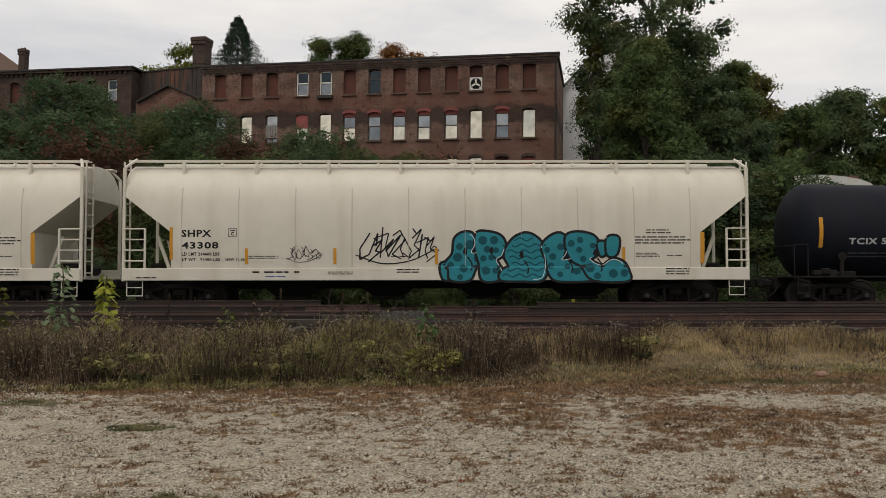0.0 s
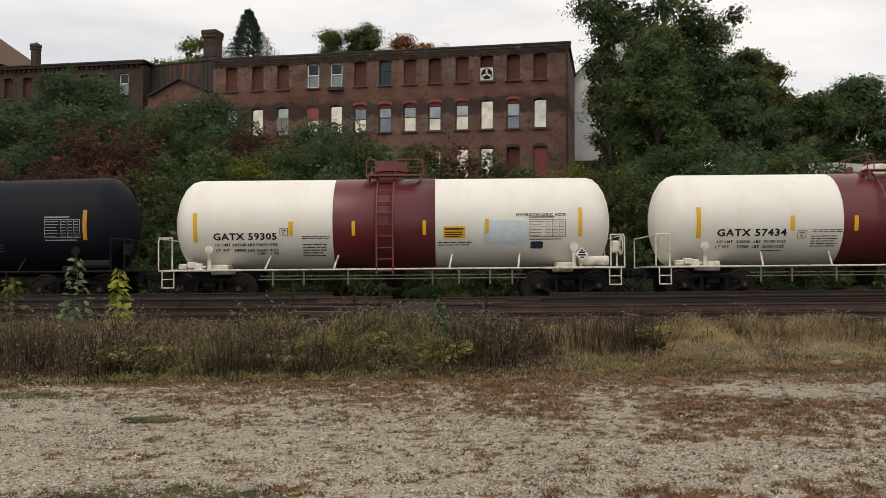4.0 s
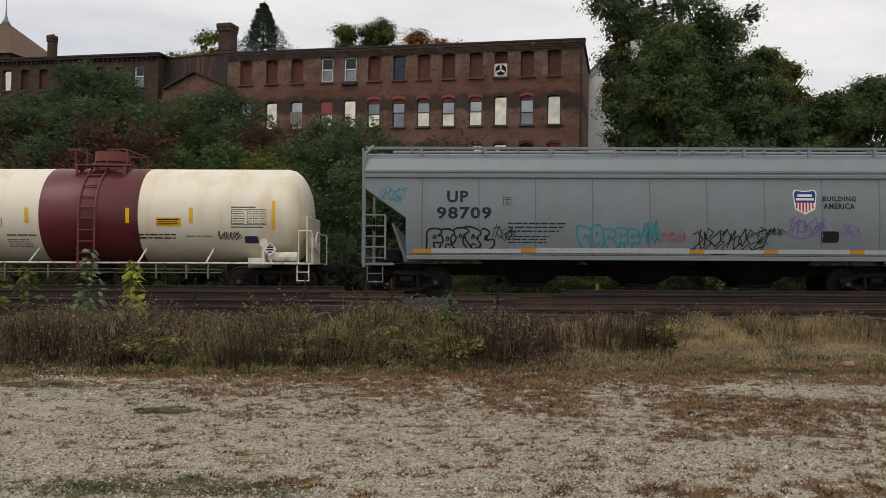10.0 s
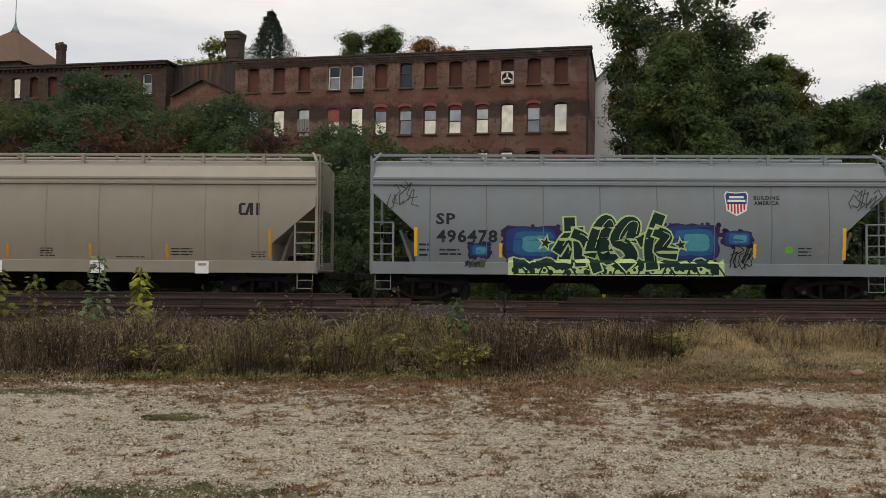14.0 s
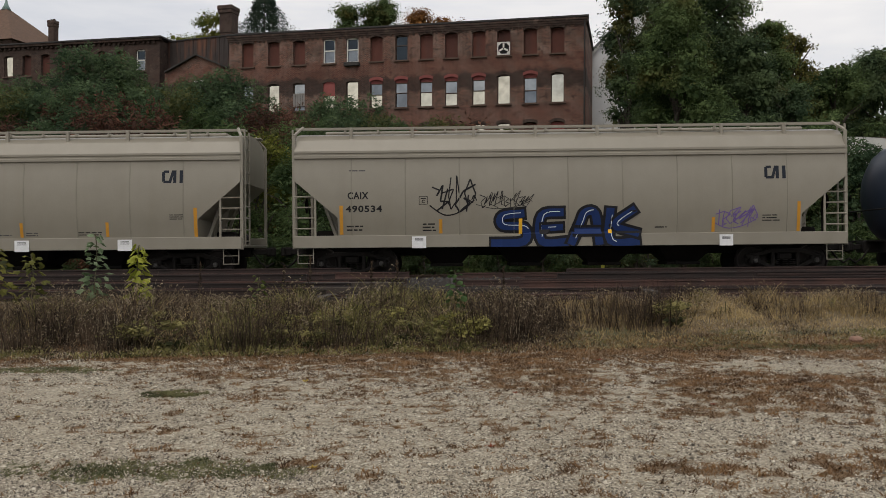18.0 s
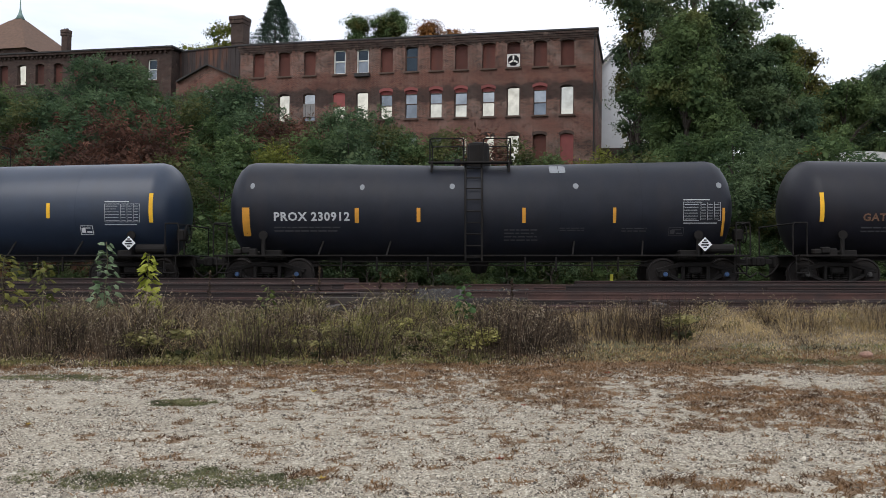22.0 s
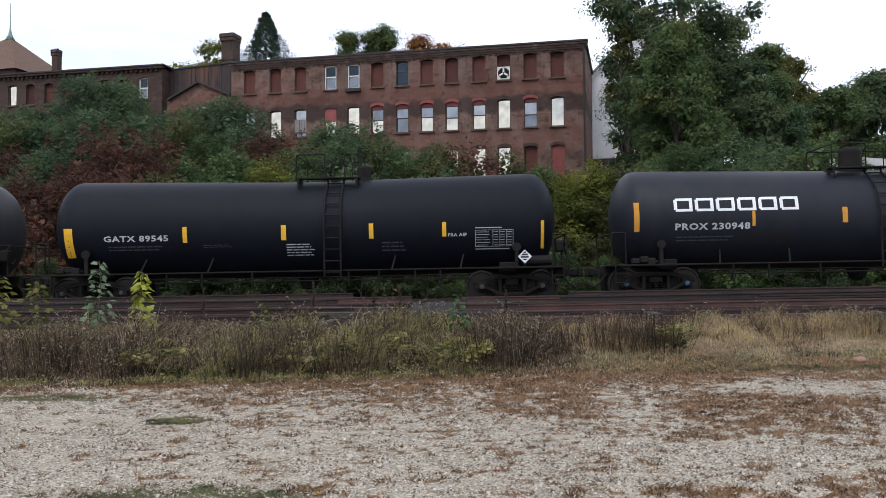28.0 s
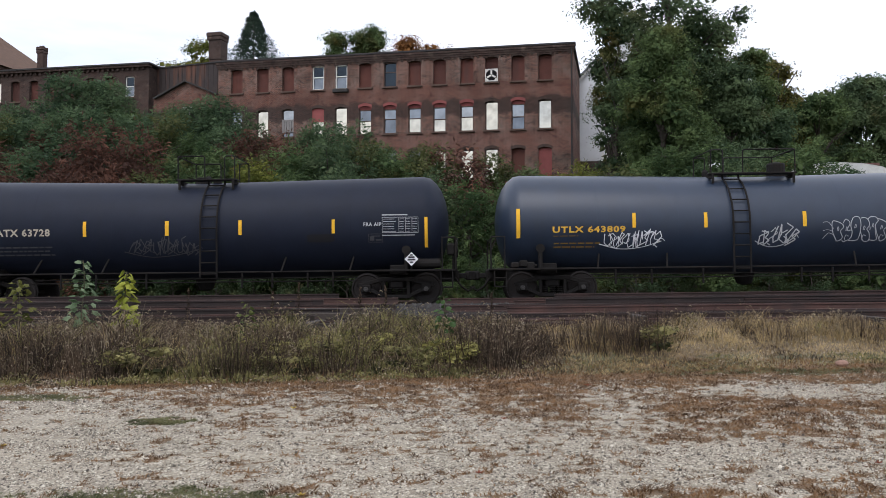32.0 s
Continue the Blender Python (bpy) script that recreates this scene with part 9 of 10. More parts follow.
def car_a():
    c = hopper_car("covered_hopper", "cream white covered hopper car with rounded sides and end ladders", 18.26, M_WHITE_HOPPER, "round", cut=(1.36, 3.37, 2.32), seams=10)
    bars(c, -5.44, 1.54, 1.01, 0.11, 2, BLACK)
    bars(c, -5.33, 1.11, 0.26, 0.11, 1, BLACK)
    bars(c, -4.99, 1.11, 0.78, 0.11, 1, BLACK)
    bars(c, -4.13, 1.11, 0.24, 0.11, 1, BLACK)
    bars(c, -3.16, 1.08, 0.78, 0.11, 2, BLACK)
    bars(c, 6.07, 2.25, 0.79, 0.16, 2, BLACK)
    bars(c, 5.76, 1.95, 1.62, 0.26, 3, BLACK)
    bars(c, 6.65, 1.06, 0.73, 0.23, 3, BLACK)
    bars(c, -1.17, 1.12, 0.65, 0.15, 2, BLACK)
    bars(c, 5.78, 1.57, 0.74, 0.15, 3, BLACK)
    bars(c, -8.68, 0.97, 0.65, 0.08, 1, BLACK)
    bars(c, -1.34, 1.58, 0.59, 0.06, 1, BLACK)
    bars(c, 6.68, 1.60, 0.58, 0.06, 1, BLACK)
    reflector(c, -7.72, 1.53, 0.07, 0.93, ORANGE)
    reflector(c, -5.55, 1.39, 0.07, 0.46, ORANGE)
    reflector(c, -3.00, 1.39, 0.07, 0.46, ORANGE)
    reflector(c, -0.06, 1.38, 0.08, 0.46, ORANGE)
    reflector(c, 5.38, 1.41, 0.08, 0.46, ORANGE)
    reflector(c, 7.66, 1.40, 0.12, 0.91, ORANGE)
    TRAIN.append((c, -19.53))


def car_b():
    c = hopper_car("covered_hopper", "cream white covered hopper car with a teal spray painted piece", 18.26, M_WHITE_HOPPER, "round", cut=(1.36, 3.37, 2.32), wheels=(-7.6, 7.1), seams=10)
    lettering(c, 'SHPX', -7.38, 2.18, 0.86, 0.21, BLACK)
    lettering(c, '43308', -7.37, 1.84, 1.06, 0.20, BLACK)
    lettering(c, 'LD LMT 214600 LBS', -7.37, 1.64, 1.09, 0.10, BLACK)
    lettering(c, 'LT WT   71400 LBS', -7.36, 1.49, 1.09, 0.08, BLACK)
    lettering(c, 'NEW 12-00', -6.11, 1.49, 0.55, 0.08, BLACK)
    code_box(c, -6.03, 2.18, 0.24, 0.25, BLACK)
    bars(c, -5.44, 1.54, 1.01, 0.11, 2, BLACK)
    bars(c, -5.33, 1.11, 0.26, 0.11, 1, BLACK)
    bars(c, -4.99, 1.11, 0.78, 0.11, 1, BLACK)
    bars(c, -4.13, 1.11, 0.24, 0.11, 1, BLACK)
    bars(c, -4.96, 1.01, 0.75, 0.06, 1, BLUE)
    bars(c, -3.16, 1.08, 0.78, 0.11, 2, BLACK)
    bars(c, 6.07, 2.25, 0.79, 0.16, 2, BLACK)
    bars(c, 5.76, 1.95, 1.62, 0.26, 3, BLACK)
    bars(c, 6.65, 1.06, 0.73, 0.23, 3, BLACK)
    bars(c, -1.17, 1.12, 0.65, 0.15, 2, BLACK)
    bars(c, 5.78, 1.57, 0.74, 0.15, 3, BLACK)
    bars(c, -8.68, 0.97, 0.65, 0.08, 1, BLACK)
    bars(c, -1.34, 1.58, 0.59, 0.06, 1, BLACK)
    bars(c, 6.68, 1.60, 0.58, 0.06, 1, BLACK)
    reflector(c, -7.72, 1.53, 0.07, 0.93, ORANGE)
    reflector(c, -5.55, 1.39, 0.07, 0.46, ORANGE)
    reflector(c, -3.00, 1.39, 0.07, 0.46, ORANGE)
    reflector(c, -0.06, 1.38, 0.08, 0.46, ORANGE)
    reflector(c, 5.38, 1.41, 0.08, 0.46, ORANGE)
    reflector(c, 7.66, 1.40, 0.12, 0.91, ORANGE)
    tag(c, -4.31, 1.47, 0.92, 0.42, GREY_INK, 11)
    tag(c, -2.19, 1.44, 2.04, 0.85, BLACK, 5)
    piece(c, 0.08, 0.91, 5.50, 1.40, TEAL, 1)
    TRAIN.append((c, -0.16))


def car_c():
    c = tank_car("tank_car", "long black tank car with white spray paint and pale lettering", 15.19, M_BLACK_TANK, M_BLACK_STEEL, ladder_at=-0.9, wheels=(-6.4, 6.05))
    lettering(c, 'TCIX 50345', -6.17, 1.95, 1.86, 0.19, PALE)
    bars(c, -6.15, 1.55, 1.59, 0.20, 2, DIM)
    bars(c, 0.17, 1.79, 0.62, 0.11, 2, DIM)
    bars(c, 0.19, 1.58, 0.57, 0.11, 2, DIM)
    bars(c, 1.54, 1.66, 1.74, 0.14, 2, DIM)
    bars(c, 4.06, 1.56, 0.18, 0.28, 3, DIM)
    reflector(c, -7.03, 1.86, 0.10, 0.89, ORANGE)
    reflector(c, -3.98, 2.07, 0.08, 0.46, ORANGE)
    reflector(c, -2.00, 2.11, 0.08, 0.44, ORANGE)
    reflector(c, 3.64, 2.12, 0.09, 0.44, ORANGE)
    reflector(c, 0.39, 2.12, 0.09, 0.36, ORANGE)
    reflector(c, 6.58, 1.92, 0.12, 0.88, ORANGE)
    tag(c, -0.63, 2.12, 1.64, 1.03, WHITE, 3)
    tag(c, -4.00, 1.55, 1.70, 0.68, GREY_INK, 8)
    data_panel(c, 5.46, 1.99, 1.04, 0.54, PALE)
    TRAIN.append((c, 18.09))


def car_d():
    c = tank_car("tank_car", "white acid tank car with a dark red band and red ladder", 13.16, M_WHITE_TANK, M_WHITE_STEEL, sag=0.0, top=3.77, radius=1.40, band=M_RED_BAND, band_at=-0.22, band_w=3.0, ladder_at=-0.19, dome="red", wheels=(-5.43, 5.2))
    lettering(c, 'GATX 59305', -5.22, 1.88, 1.86, 0.21, BLACK)
    lettering(c, 'LD LMT 204200 LBS 92600 KGS', -5.18, 1.71, 1.83, 0.08, BLACK)
    lettering(c, 'LT WT   58800 LBS 26600 KGS', -5.18, 1.55, 1.84, 0.08, BLACK)
    lettering(c, 'LEH 11-90', -3.95, 1.46, 0.61, 0.06, BLACK)
    lettering(c, 'HYDROCHLORIC ACID', 3.65, 2.51, 1.45, 0.09, BLACK)
    code_box(c, -3.27, 1.99, 0.24, 0.23, BLACK)
    bars(c, -2.63, 1.89, 0.87, 0.11, 2, BLACK)
    bars(c, -2.62, 1.38, 0.76, 0.40, 5, GREY_INK)
    bars(c, 1.36, 1.66, 1.14, 0.14, 2, BLACK)
    reflector(c, -5.80, 1.83, 0.11, 0.85, YELLOW)
    reflector(c, -3.01, 2.00, 0.13, 0.41, YELLOW)
    reflector(c, -1.16, 1.99, 0.10, 0.42, YELLOW)
    reflector(c, 0.91, 1.99, 0.10, 0.42, YELLOW)
    reflector(c, 2.74, 2.02, 0.10, 0.42, YELLOW)
    reflector(c, 5.47, 1.92, 0.10, 0.84, YELLOW)
    notice(c, 1.52, 1.89, 0.64, 0.34)
    patch(c, 2.69, 1.67, 1.29, 0.74, PALE_BLUE)
    data_panel(c, 4.02, 1.91, 1.07, 0.51, BLACK)
    patch(c, 4.07, 1.57, 0.37, 0.21, NAVY)
    placard(c, 5.38, 1.14, 0.29, 0.49)
    TRAIN.append((c, 33.66))


def car_e():
    c = tank_car("tank_car", "white tank car with a dark red band and a tan stain", 13.16, M_WHITE_TANK, M_WHITE_STEEL, sag=0.0, top=3.82, radius=1.43, band=M_RED_BAND, band_at=0.21, band_w=2.97, ladder_at=0.2, dome="white", wheels=(-4.98, 5.42), platform=(-0.55, 0.9))
    lettering(c, 'GATX 57434', -4.96, 1.87, 2.03, 0.22, BLACK)
    lettering(c, 'LD LMT  205200  LBS  93100 KGS', -4.93, 1.68, 2.00, 0.08, BLACK)
    lettering(c, 'LT WT     57800  LBS  26200 KGS', -4.96, 1.53, 2.01, 0.09, BLACK)
    bars(c, -3.60, 1.43, 0.67, 0.06, 1, BLACK)
    code_box(c, -2.61, 1.80, 0.25, 0.24, BLACK)
    bars(c, -2.18, 1.96, 0.92, 0.11, 2, BLACK)
    bars(c, -2.20, 1.54, 0.83, 0.36, 5, GREY_INK)
    bars(c, 1.67, 1.65, 1.09, 0.13, 2, BLACK)
    reflector(c, -5.57, 1.84, 0.13, 0.89, YELLOW)
    reflector(c, -2.83, 2.03, 0.12, 0.43, YELLOW)
    reflector(c, -0.98, 2.01, 0.12, 0.44, YELLOW)
    reflector(c, 1.37, 2.04, 0.12, 0.44, YELLOW)
    reflector(c, 3.14, 2.03, 0.13, 0.44, YELLOW)
    reflector(c, 5.68, 1.86, 0.11, 0.85, YELLOW)
    notice(c, 1.57, 1.94, 0.75, 0.24)
    data_panel(c, 4.20, 1.88, 1.02, 0.47, BLACK)
    patch(c, 4.19, 1.51, 0.42, 0.23, NAVY)
    patch(c, 4.08, 2.66, 0.78, 0.65, TAN)
    tag(c, 3.02, 1.77, 0.71, 0.19, BLACK, 6)
    tag(c, 3.83, 1.59, 0.37, 0.26, BLACK, 6)
    tag(c, 0.50, 1.58, 1.11, 0.47, ROSE, 4)
    placard(c, 5.30, 1.06, 0.49, 0.49)
    TRAIN.append((c, 48.13))


def car_f():
    c = tank_car("tank_car", "white acid tank car with a dark red band and head shields", 13.11, M_WHITE_TANK, M_WHITE_STEEL, sag=0.0, top=3.91, radius=1.47, band=M_RED_BAND, band_at=-0.15, band_w=3.22, ladder_at=-0.09, dome="red", end_plates=True, wheels=(-5.3, 5.3))
    lettering(c, 'GATX 212052', -5.10, 2.07, 2.06, 0.22, BLACK)
    lettering(c, 'LD LMT  218500 LB  99100 KG', -5.06, 1.84, 1.67, 0.09, BLACK)
    lettering(c, 'LT WT    67500 LB  30600 KG', -5.04, 1.69, 1.67, 0.09, BLACK)
    code_box(c, -2.81, 2.08, 0.23, 0.24, BLACK)
    bars(c, -2.31, 1.48, 0.72, 0.40, 5, GREY_INK)
    reflector(c, -5.63, 2.00, 0.09, 0.84, YELLOW)
    reflector(c, -2.98, 2.19, 0.11, 0.44, YELLOW)
    reflector(c, -1.21, 2.19, 0.13, 0.44, YELLOW)
    reflector(c, 1.98, 2.19, 0.12, 0.44, YELLOW)
    tag(c, -3.24, 1.64, 0.66, 0.40, INK_BLUE, 9)
    tag(c, 1.57, 1.71, 1.34, 0.51, BLACK, 7)
    notice(c, 2.15, 2.16, 0.64, 0.29)
    reflector(c, 5.48, 2.00, 0.09, 0.83, YELLOW)
    lettering(c, 'HYDROCHLORIC ACID', 2.79, 2.02, 1.50, 0.12, BLACK)
    data_panel(c, 4.32, 2.11, 0.98, 0.45, BLACK)
    patch(c, 4.58, 1.59, 0.42, 0.21, NAVY)
    placard(c, 4.74, 1.13, 0.74, 0.50)
    bars(c, 6.80, 2.62, 0.27, 0.22, 2, BLACK)
    TRAIN.append((c, 62.98))


def car_g():
    c = tank_car("tank_car", "yellowed white tank car with a dark red band and red dome", 13.02, M_YELLOWED, M_WHITE_STEEL, sag=0.0, top=3.91, radius=1.47, band=M_RED_BAND, band_at=0.1, band_w=2.93, ladder_at=0.1, dome="red", end_plates=True, wheels=(-5.28, 5.37), platform=(-0.7, 0.95))
    lettering(c, 'GATX 210792', -4.98, 2.07, 2.07, 0.23, BLACK)
    lettering(c, 'LD LMT  217700 LB  98750 KG', -4.92, 1.83, 1.70, 0.11, BLACK)
    lettering(c, 'LT WT    68300 LB  31000 KG', -4.93, 1.68, 1.71, 0.11, BLACK)
    code_box(c, -2.71, 2.05, 0.25, 0.25, BLACK)
    bars(c, -2.36, 1.76, 0.95, 0.09, 1, BLACK)
    bars(c, -2.37, 1.45, 0.76, 0.25, 4, GREY_INK)
    bars(c, 1.57, 1.69, 1.20, 0.19, 2, BLACK)
    bars(c, 2.95, 1.76, 0.99, 0.07, 1, GREY_INK)
    reflector(c, -5.50, 1.99, 0.10, 0.83, YELLOW)
    reflector(c, -1.78, 2.16, 0.11, 0.45, YELLOW)
    reflector(c, 1.21, 2.16, 0.11, 0.45, YELLOW)
    reflector(c, 3.08, 2.17, 0.11, 0.45, YELLOW)
    reflector(c, 5.51, 2.00, 0.10, 0.84, YELLOW)
    notice(c, 2.10, 2.08, 0.74, 0.25)
    data_panel(c, 4.32, 2.13, 1.03, 0.45, BLACK)
    patch(c, 4.68, 1.59, 0.41, 0.21, NAVY)
    tag(c, 3.91, 1.67, 0.65, 0.23, GREY_INK, 2)
    placard(c, 5.28, 1.17, 0.43, 0.49)
    TRAIN.append((c, 77.57))


def car_h():
    c = hopper_car("covered_hopper", "blue grey covered hopper car with spray painted tags and striped shield", 16.67, M_BLUE_GREY, "union", bays=3, cut=(1.2, 3.2, 2.35), wheels=(-7.08, 6.77))
    lettering(c, 'UP', -5.86, 2.79, 0.62, 0.35, INK)
    lettering(c, '98709', -6.16, 2.31, 1.59, 0.36, INK)
    code_box(c, -4.23, 2.72, 0.23, 0.23, INK)
    tag(c, -7.83, 2.77, 0.73, 0.50, TEAL, 21)
    tag(c, -6.41, 1.37, 1.86, 0.77, BLACK, 22)
    tag(c, -4.54, 1.68, 0.60, 0.43, BLACK, 23)
    bars(c, -4.10, 1.91, 1.70, 0.34, 3, INK)
    bars(c, -4.09, 1.60, 1.29, 0.26, 3, INK)
    piece(c, -2.05, 1.41, 1.72, 0.75, TEAL_LINE, 7)
    tag(c, -0.24, 1.59, 0.50, 0.65, TEAL, 24)
    tag(c, 0.26, 1.61, 0.77, 0.37, ROSE, 25)
    tag(c, 1.25, 1.35, 1.96, 0.64, BLACK, 26)
    tag(c, 3.92, 1.83, 1.04, 0.57, PURPLE, 27)
    tag(c, 3.08, 1.86, 0.73, 0.23, BLACK, 28)
    tag(c, 5.42, 1.81, 0.57, 0.40, PURPLE, 29)
    shield(c, 4.10, 2.47, 0.69, 0.73)
    lettering(c, 'BUILDING', 4.96, 2.86, 0.95, 0.15, INK)
    lettering(c, 'AMERICA', 4.97, 2.64, 0.90, 0.17, INK)
    patch(c, 4.90, 1.67, 0.52, 0.33, BLACK)
    sill_mark(c, -6.86, 1.33, 0.55, 0.12, YELLOW)
    sill_mark(c, -3.70, 1.35, 0.41, 0.12, YELLOW)
    sill_mark(c, 1.17, 1.34, 0.41, 0.12, YELLOW)
    sill_mark(c, 3.30, 1.35, 0.41, 0.10, YELLOW)
    sill_mark(c, 5.76, 1.34, 0.41, 0.12, YELLOW)
    sill_mark(c, -6.31, 1.33, 2.60, 0.13, PALE)
    sill_mark(c, -3.29, 1.34, 4.45, 0.15, PALE)
    sill_mark(c, 1.58, 1.34, 1.72, 0.11, PALE)
    sill_mark(c, 3.71, 1.34, 2.04, 0.13, PALE)
    sill_mark(c, 6.17, 1.34, 0.90, 0.12, PALE)
    TRAIN.append((c, 94.07))


def car_i():
    c = hopper_car("covered_hopper", "taupe covered hopper car with orange reflectors and paper cards", 16.04, M_TAUPE, "ribbed", cut=(1.26, 2.88, 1.8), wheels=(-6.3, 6.35))
    lettering(c, 'CAIX', -6.44, 2.43, 0.61, 0.20, BLACK)
    lettering(c, '490925', -6.41, 1.98, 1.04, 0.22, BLACK)
    bars(c, -6.38, 1.37, 0.53, 0.20, 2, BLACK)
    code_box(c, -4.87, 2.18, 0.24, 0.25, BLACK)
    bars(c, -4.27, 1.34, 0.38, 0.20, 3, BLACK)
    bars(c, -2.82, 1.33, 1.02, 0.07, 1, BLACK)
    bars(c, 2.07, 1.34, 0.98, 0.07, 1, BLACK)
    bars(c, -0.18, 1.37, 0.44, 0.28, 4, BLACK)
    bars(c, 3.71, 1.41, 0.68, 0.25, 3, BLACK)
    bars(c, 6.06, 1.37, 0.44, 0.20, 3, BLACK)
    bars(c, -7.45, 3.37, 0.55, 0.08, 1, GREY_INK)
    reflector(c, -6.59, 1.30, 0.08, 0.89, ORANGE)
    reflector(c, -3.73, 1.31, 0.07, 0.45, ORANGE)
    reflector(c, -1.18, 1.32, 0.09, 0.44, ORANGE)
    reflector(c, 1.27, 1.32, 0.07, 0.44, ORANGE)
    reflector(c, 3.54, 1.33, 0.08, 0.44, ORANGE)
    reflector(c, 6.56, 1.37, 0.07, 0.84, ORANGE)
    monogram(c, 5.68, 2.61, 0.67, 0.36)
    white_card(c, -4.81, 0.88, 0.42, 0.36)
    white_card(c, -1.65, 0.89, 0.40, 0.36)
    white_card(c, 1.34, 0.90, 0.42, 0.36)
    white_card(c, 4.44, 0.90, 0.40, 0.36)
    TRAIN.append((c, 111.91))


def car_j():
    c = hopper_car("covered_hopper", "blue grey covered hopper car with a green and blue piece", 14.98, M_BLUE_GREY, "ribbed", bays=3, cut=(1.25, 3.3, 2.15), wheels=(-5.9, 6.06), seams=8)
    lettering(c, 'SP', -5.56, 2.37, 0.56, 0.33, INK)
    lettering(c, '496478', -5.55, 1.84, 1.77, 0.38, INK)
    bars(c, -6.05, 1.41, 0.29, 0.45, 3, INK)
    bars(c, -5.46, 1.45, 0.69, 0.25, 2, INK)
    reflector(c, -6.20, 1.44, 0.10, 0.84, YELLOW)
    reflector(c, -3.73, 1.42, 0.09, 0.41, YELLOW)
    reflector(c, -1.29, 1.43, 0.07, 0.43, YELLOW)
    reflector(c, 1.05, 1.44, 0.09, 0.41, YELLOW)
    reflector(c, 3.57, 1.44, 0.09, 0.41, YELLOW)
    reflector(c, 6.11, 1.40, 0.10, 0.92, YELLOW)
    tag(c, -6.99, 2.82, 0.77, 0.66, GREY_INK, 31)
    tag(c, 6.30, 2.81, 0.81, 0.66, GREY_INK, 32)
    shield(c, 2.75, 2.65, 0.69, 0.72)
    lettering(c, 'BUILDING', 3.59, 3.12, 0.73, 0.12, INK)
    lettering(c, 'AMERICA', 3.59, 2.97, 0.72, 0.12, INK)
    patch(c, -3.63, 1.32, 1.66, 1.01, BLUE_PIECE)
    patch(c, 1.02, 1.35, 1.59, 1.07, BLUE_PIECE)
    patch(c, 2.70, 1.77, 0.84, 0.46, BLUE_PIECE)
    patch(c, -4.62, 1.42, 0.62, 0.40, BLUE_PIECE)
    piece(c, -3.01, 0.90, 5.18, 1.82, GREEN, 3)
    tag(c, 2.90, 1.08, 0.64, 0.66, BLACK, 33)
    tag(c, -4.75, 1.12, 0.59, 0.20, BLACK, 34)
    bars(c, 4.85, 1.48, 0.40, 0.30, 3, INK)
    patch(c, 5.39, 1.45, 0.51, 0.69, GREY_INK)
    patch(c, 4.48, 1.58, 0.23, 0.20, LIME)
    TRAIN.append((c, 128.93))


def car_k():
    c = hopper_car("covered_hopper", "taupe covered hopper car with clean sides and paper cards", 16.04, M_TAUPE, "ribbed", cut=(1.26, 2.88, 1.8))
    lettering(c, 'CAIX', -6.47, 2.28, 0.59, 0.20, BLACK)
    lettering(c, '490041', -6.48, 1.95, 1.03, 0.18, BLACK)
    code_box(c, -4.87, 2.15, 0.22, 0.23, BLACK)
    bars(c, -6.54, 1.30, 0.50, 0.23, 2, BLACK)
    bars(c, -4.24, 1.31, 0.40, 0.21, 3, BLACK)
    reflector(c, -6.64, 1.30, 0.07, 0.85, ORANGE)
    reflector(c, -3.78, 1.31, 0.06, 0.41, ORANGE)
    white_card(c, -4.79, 0.92, 0.42, 0.33)
    monogram(c, 5.64, 2.86, 0.67, 0.37)
    reflector(c, 6.57, 1.29, 0.10, 0.84, ORANGE)
    bars(c, 5.86, 1.78, 0.45, 0.18, 3, BLACK)
    for x in (-1.75, 1.30, 4.34):
        white_card(c, x, 0.89, 0.43, 0.33)
    for x in (-1.29, 1.43, 3.97):
        reflector(c, x, 1.31, 0.09, 0.42, ORANGE)
    bars(c, -2.9, 1.35, 1.0, 0.06, 1, GREY_INK)
    bars(c, -1.10, 1.31, 0.46, 0.28, 4, BLACK)
    bars(c, 0.18, 1.35, 1.05, 0.06, 1, GREY_INK)
    bars(c, 1.60, 1.33, 0.42, 0.14, 2, GREY_INK)
    bars(c, 3.15, 1.34, 0.74, 0.13, 2, BLACK)
    bars(c, -6.45, 3.15, 0.53, 0.08, 1, GREY_INK)
    TRAIN.append((c, 145.78))


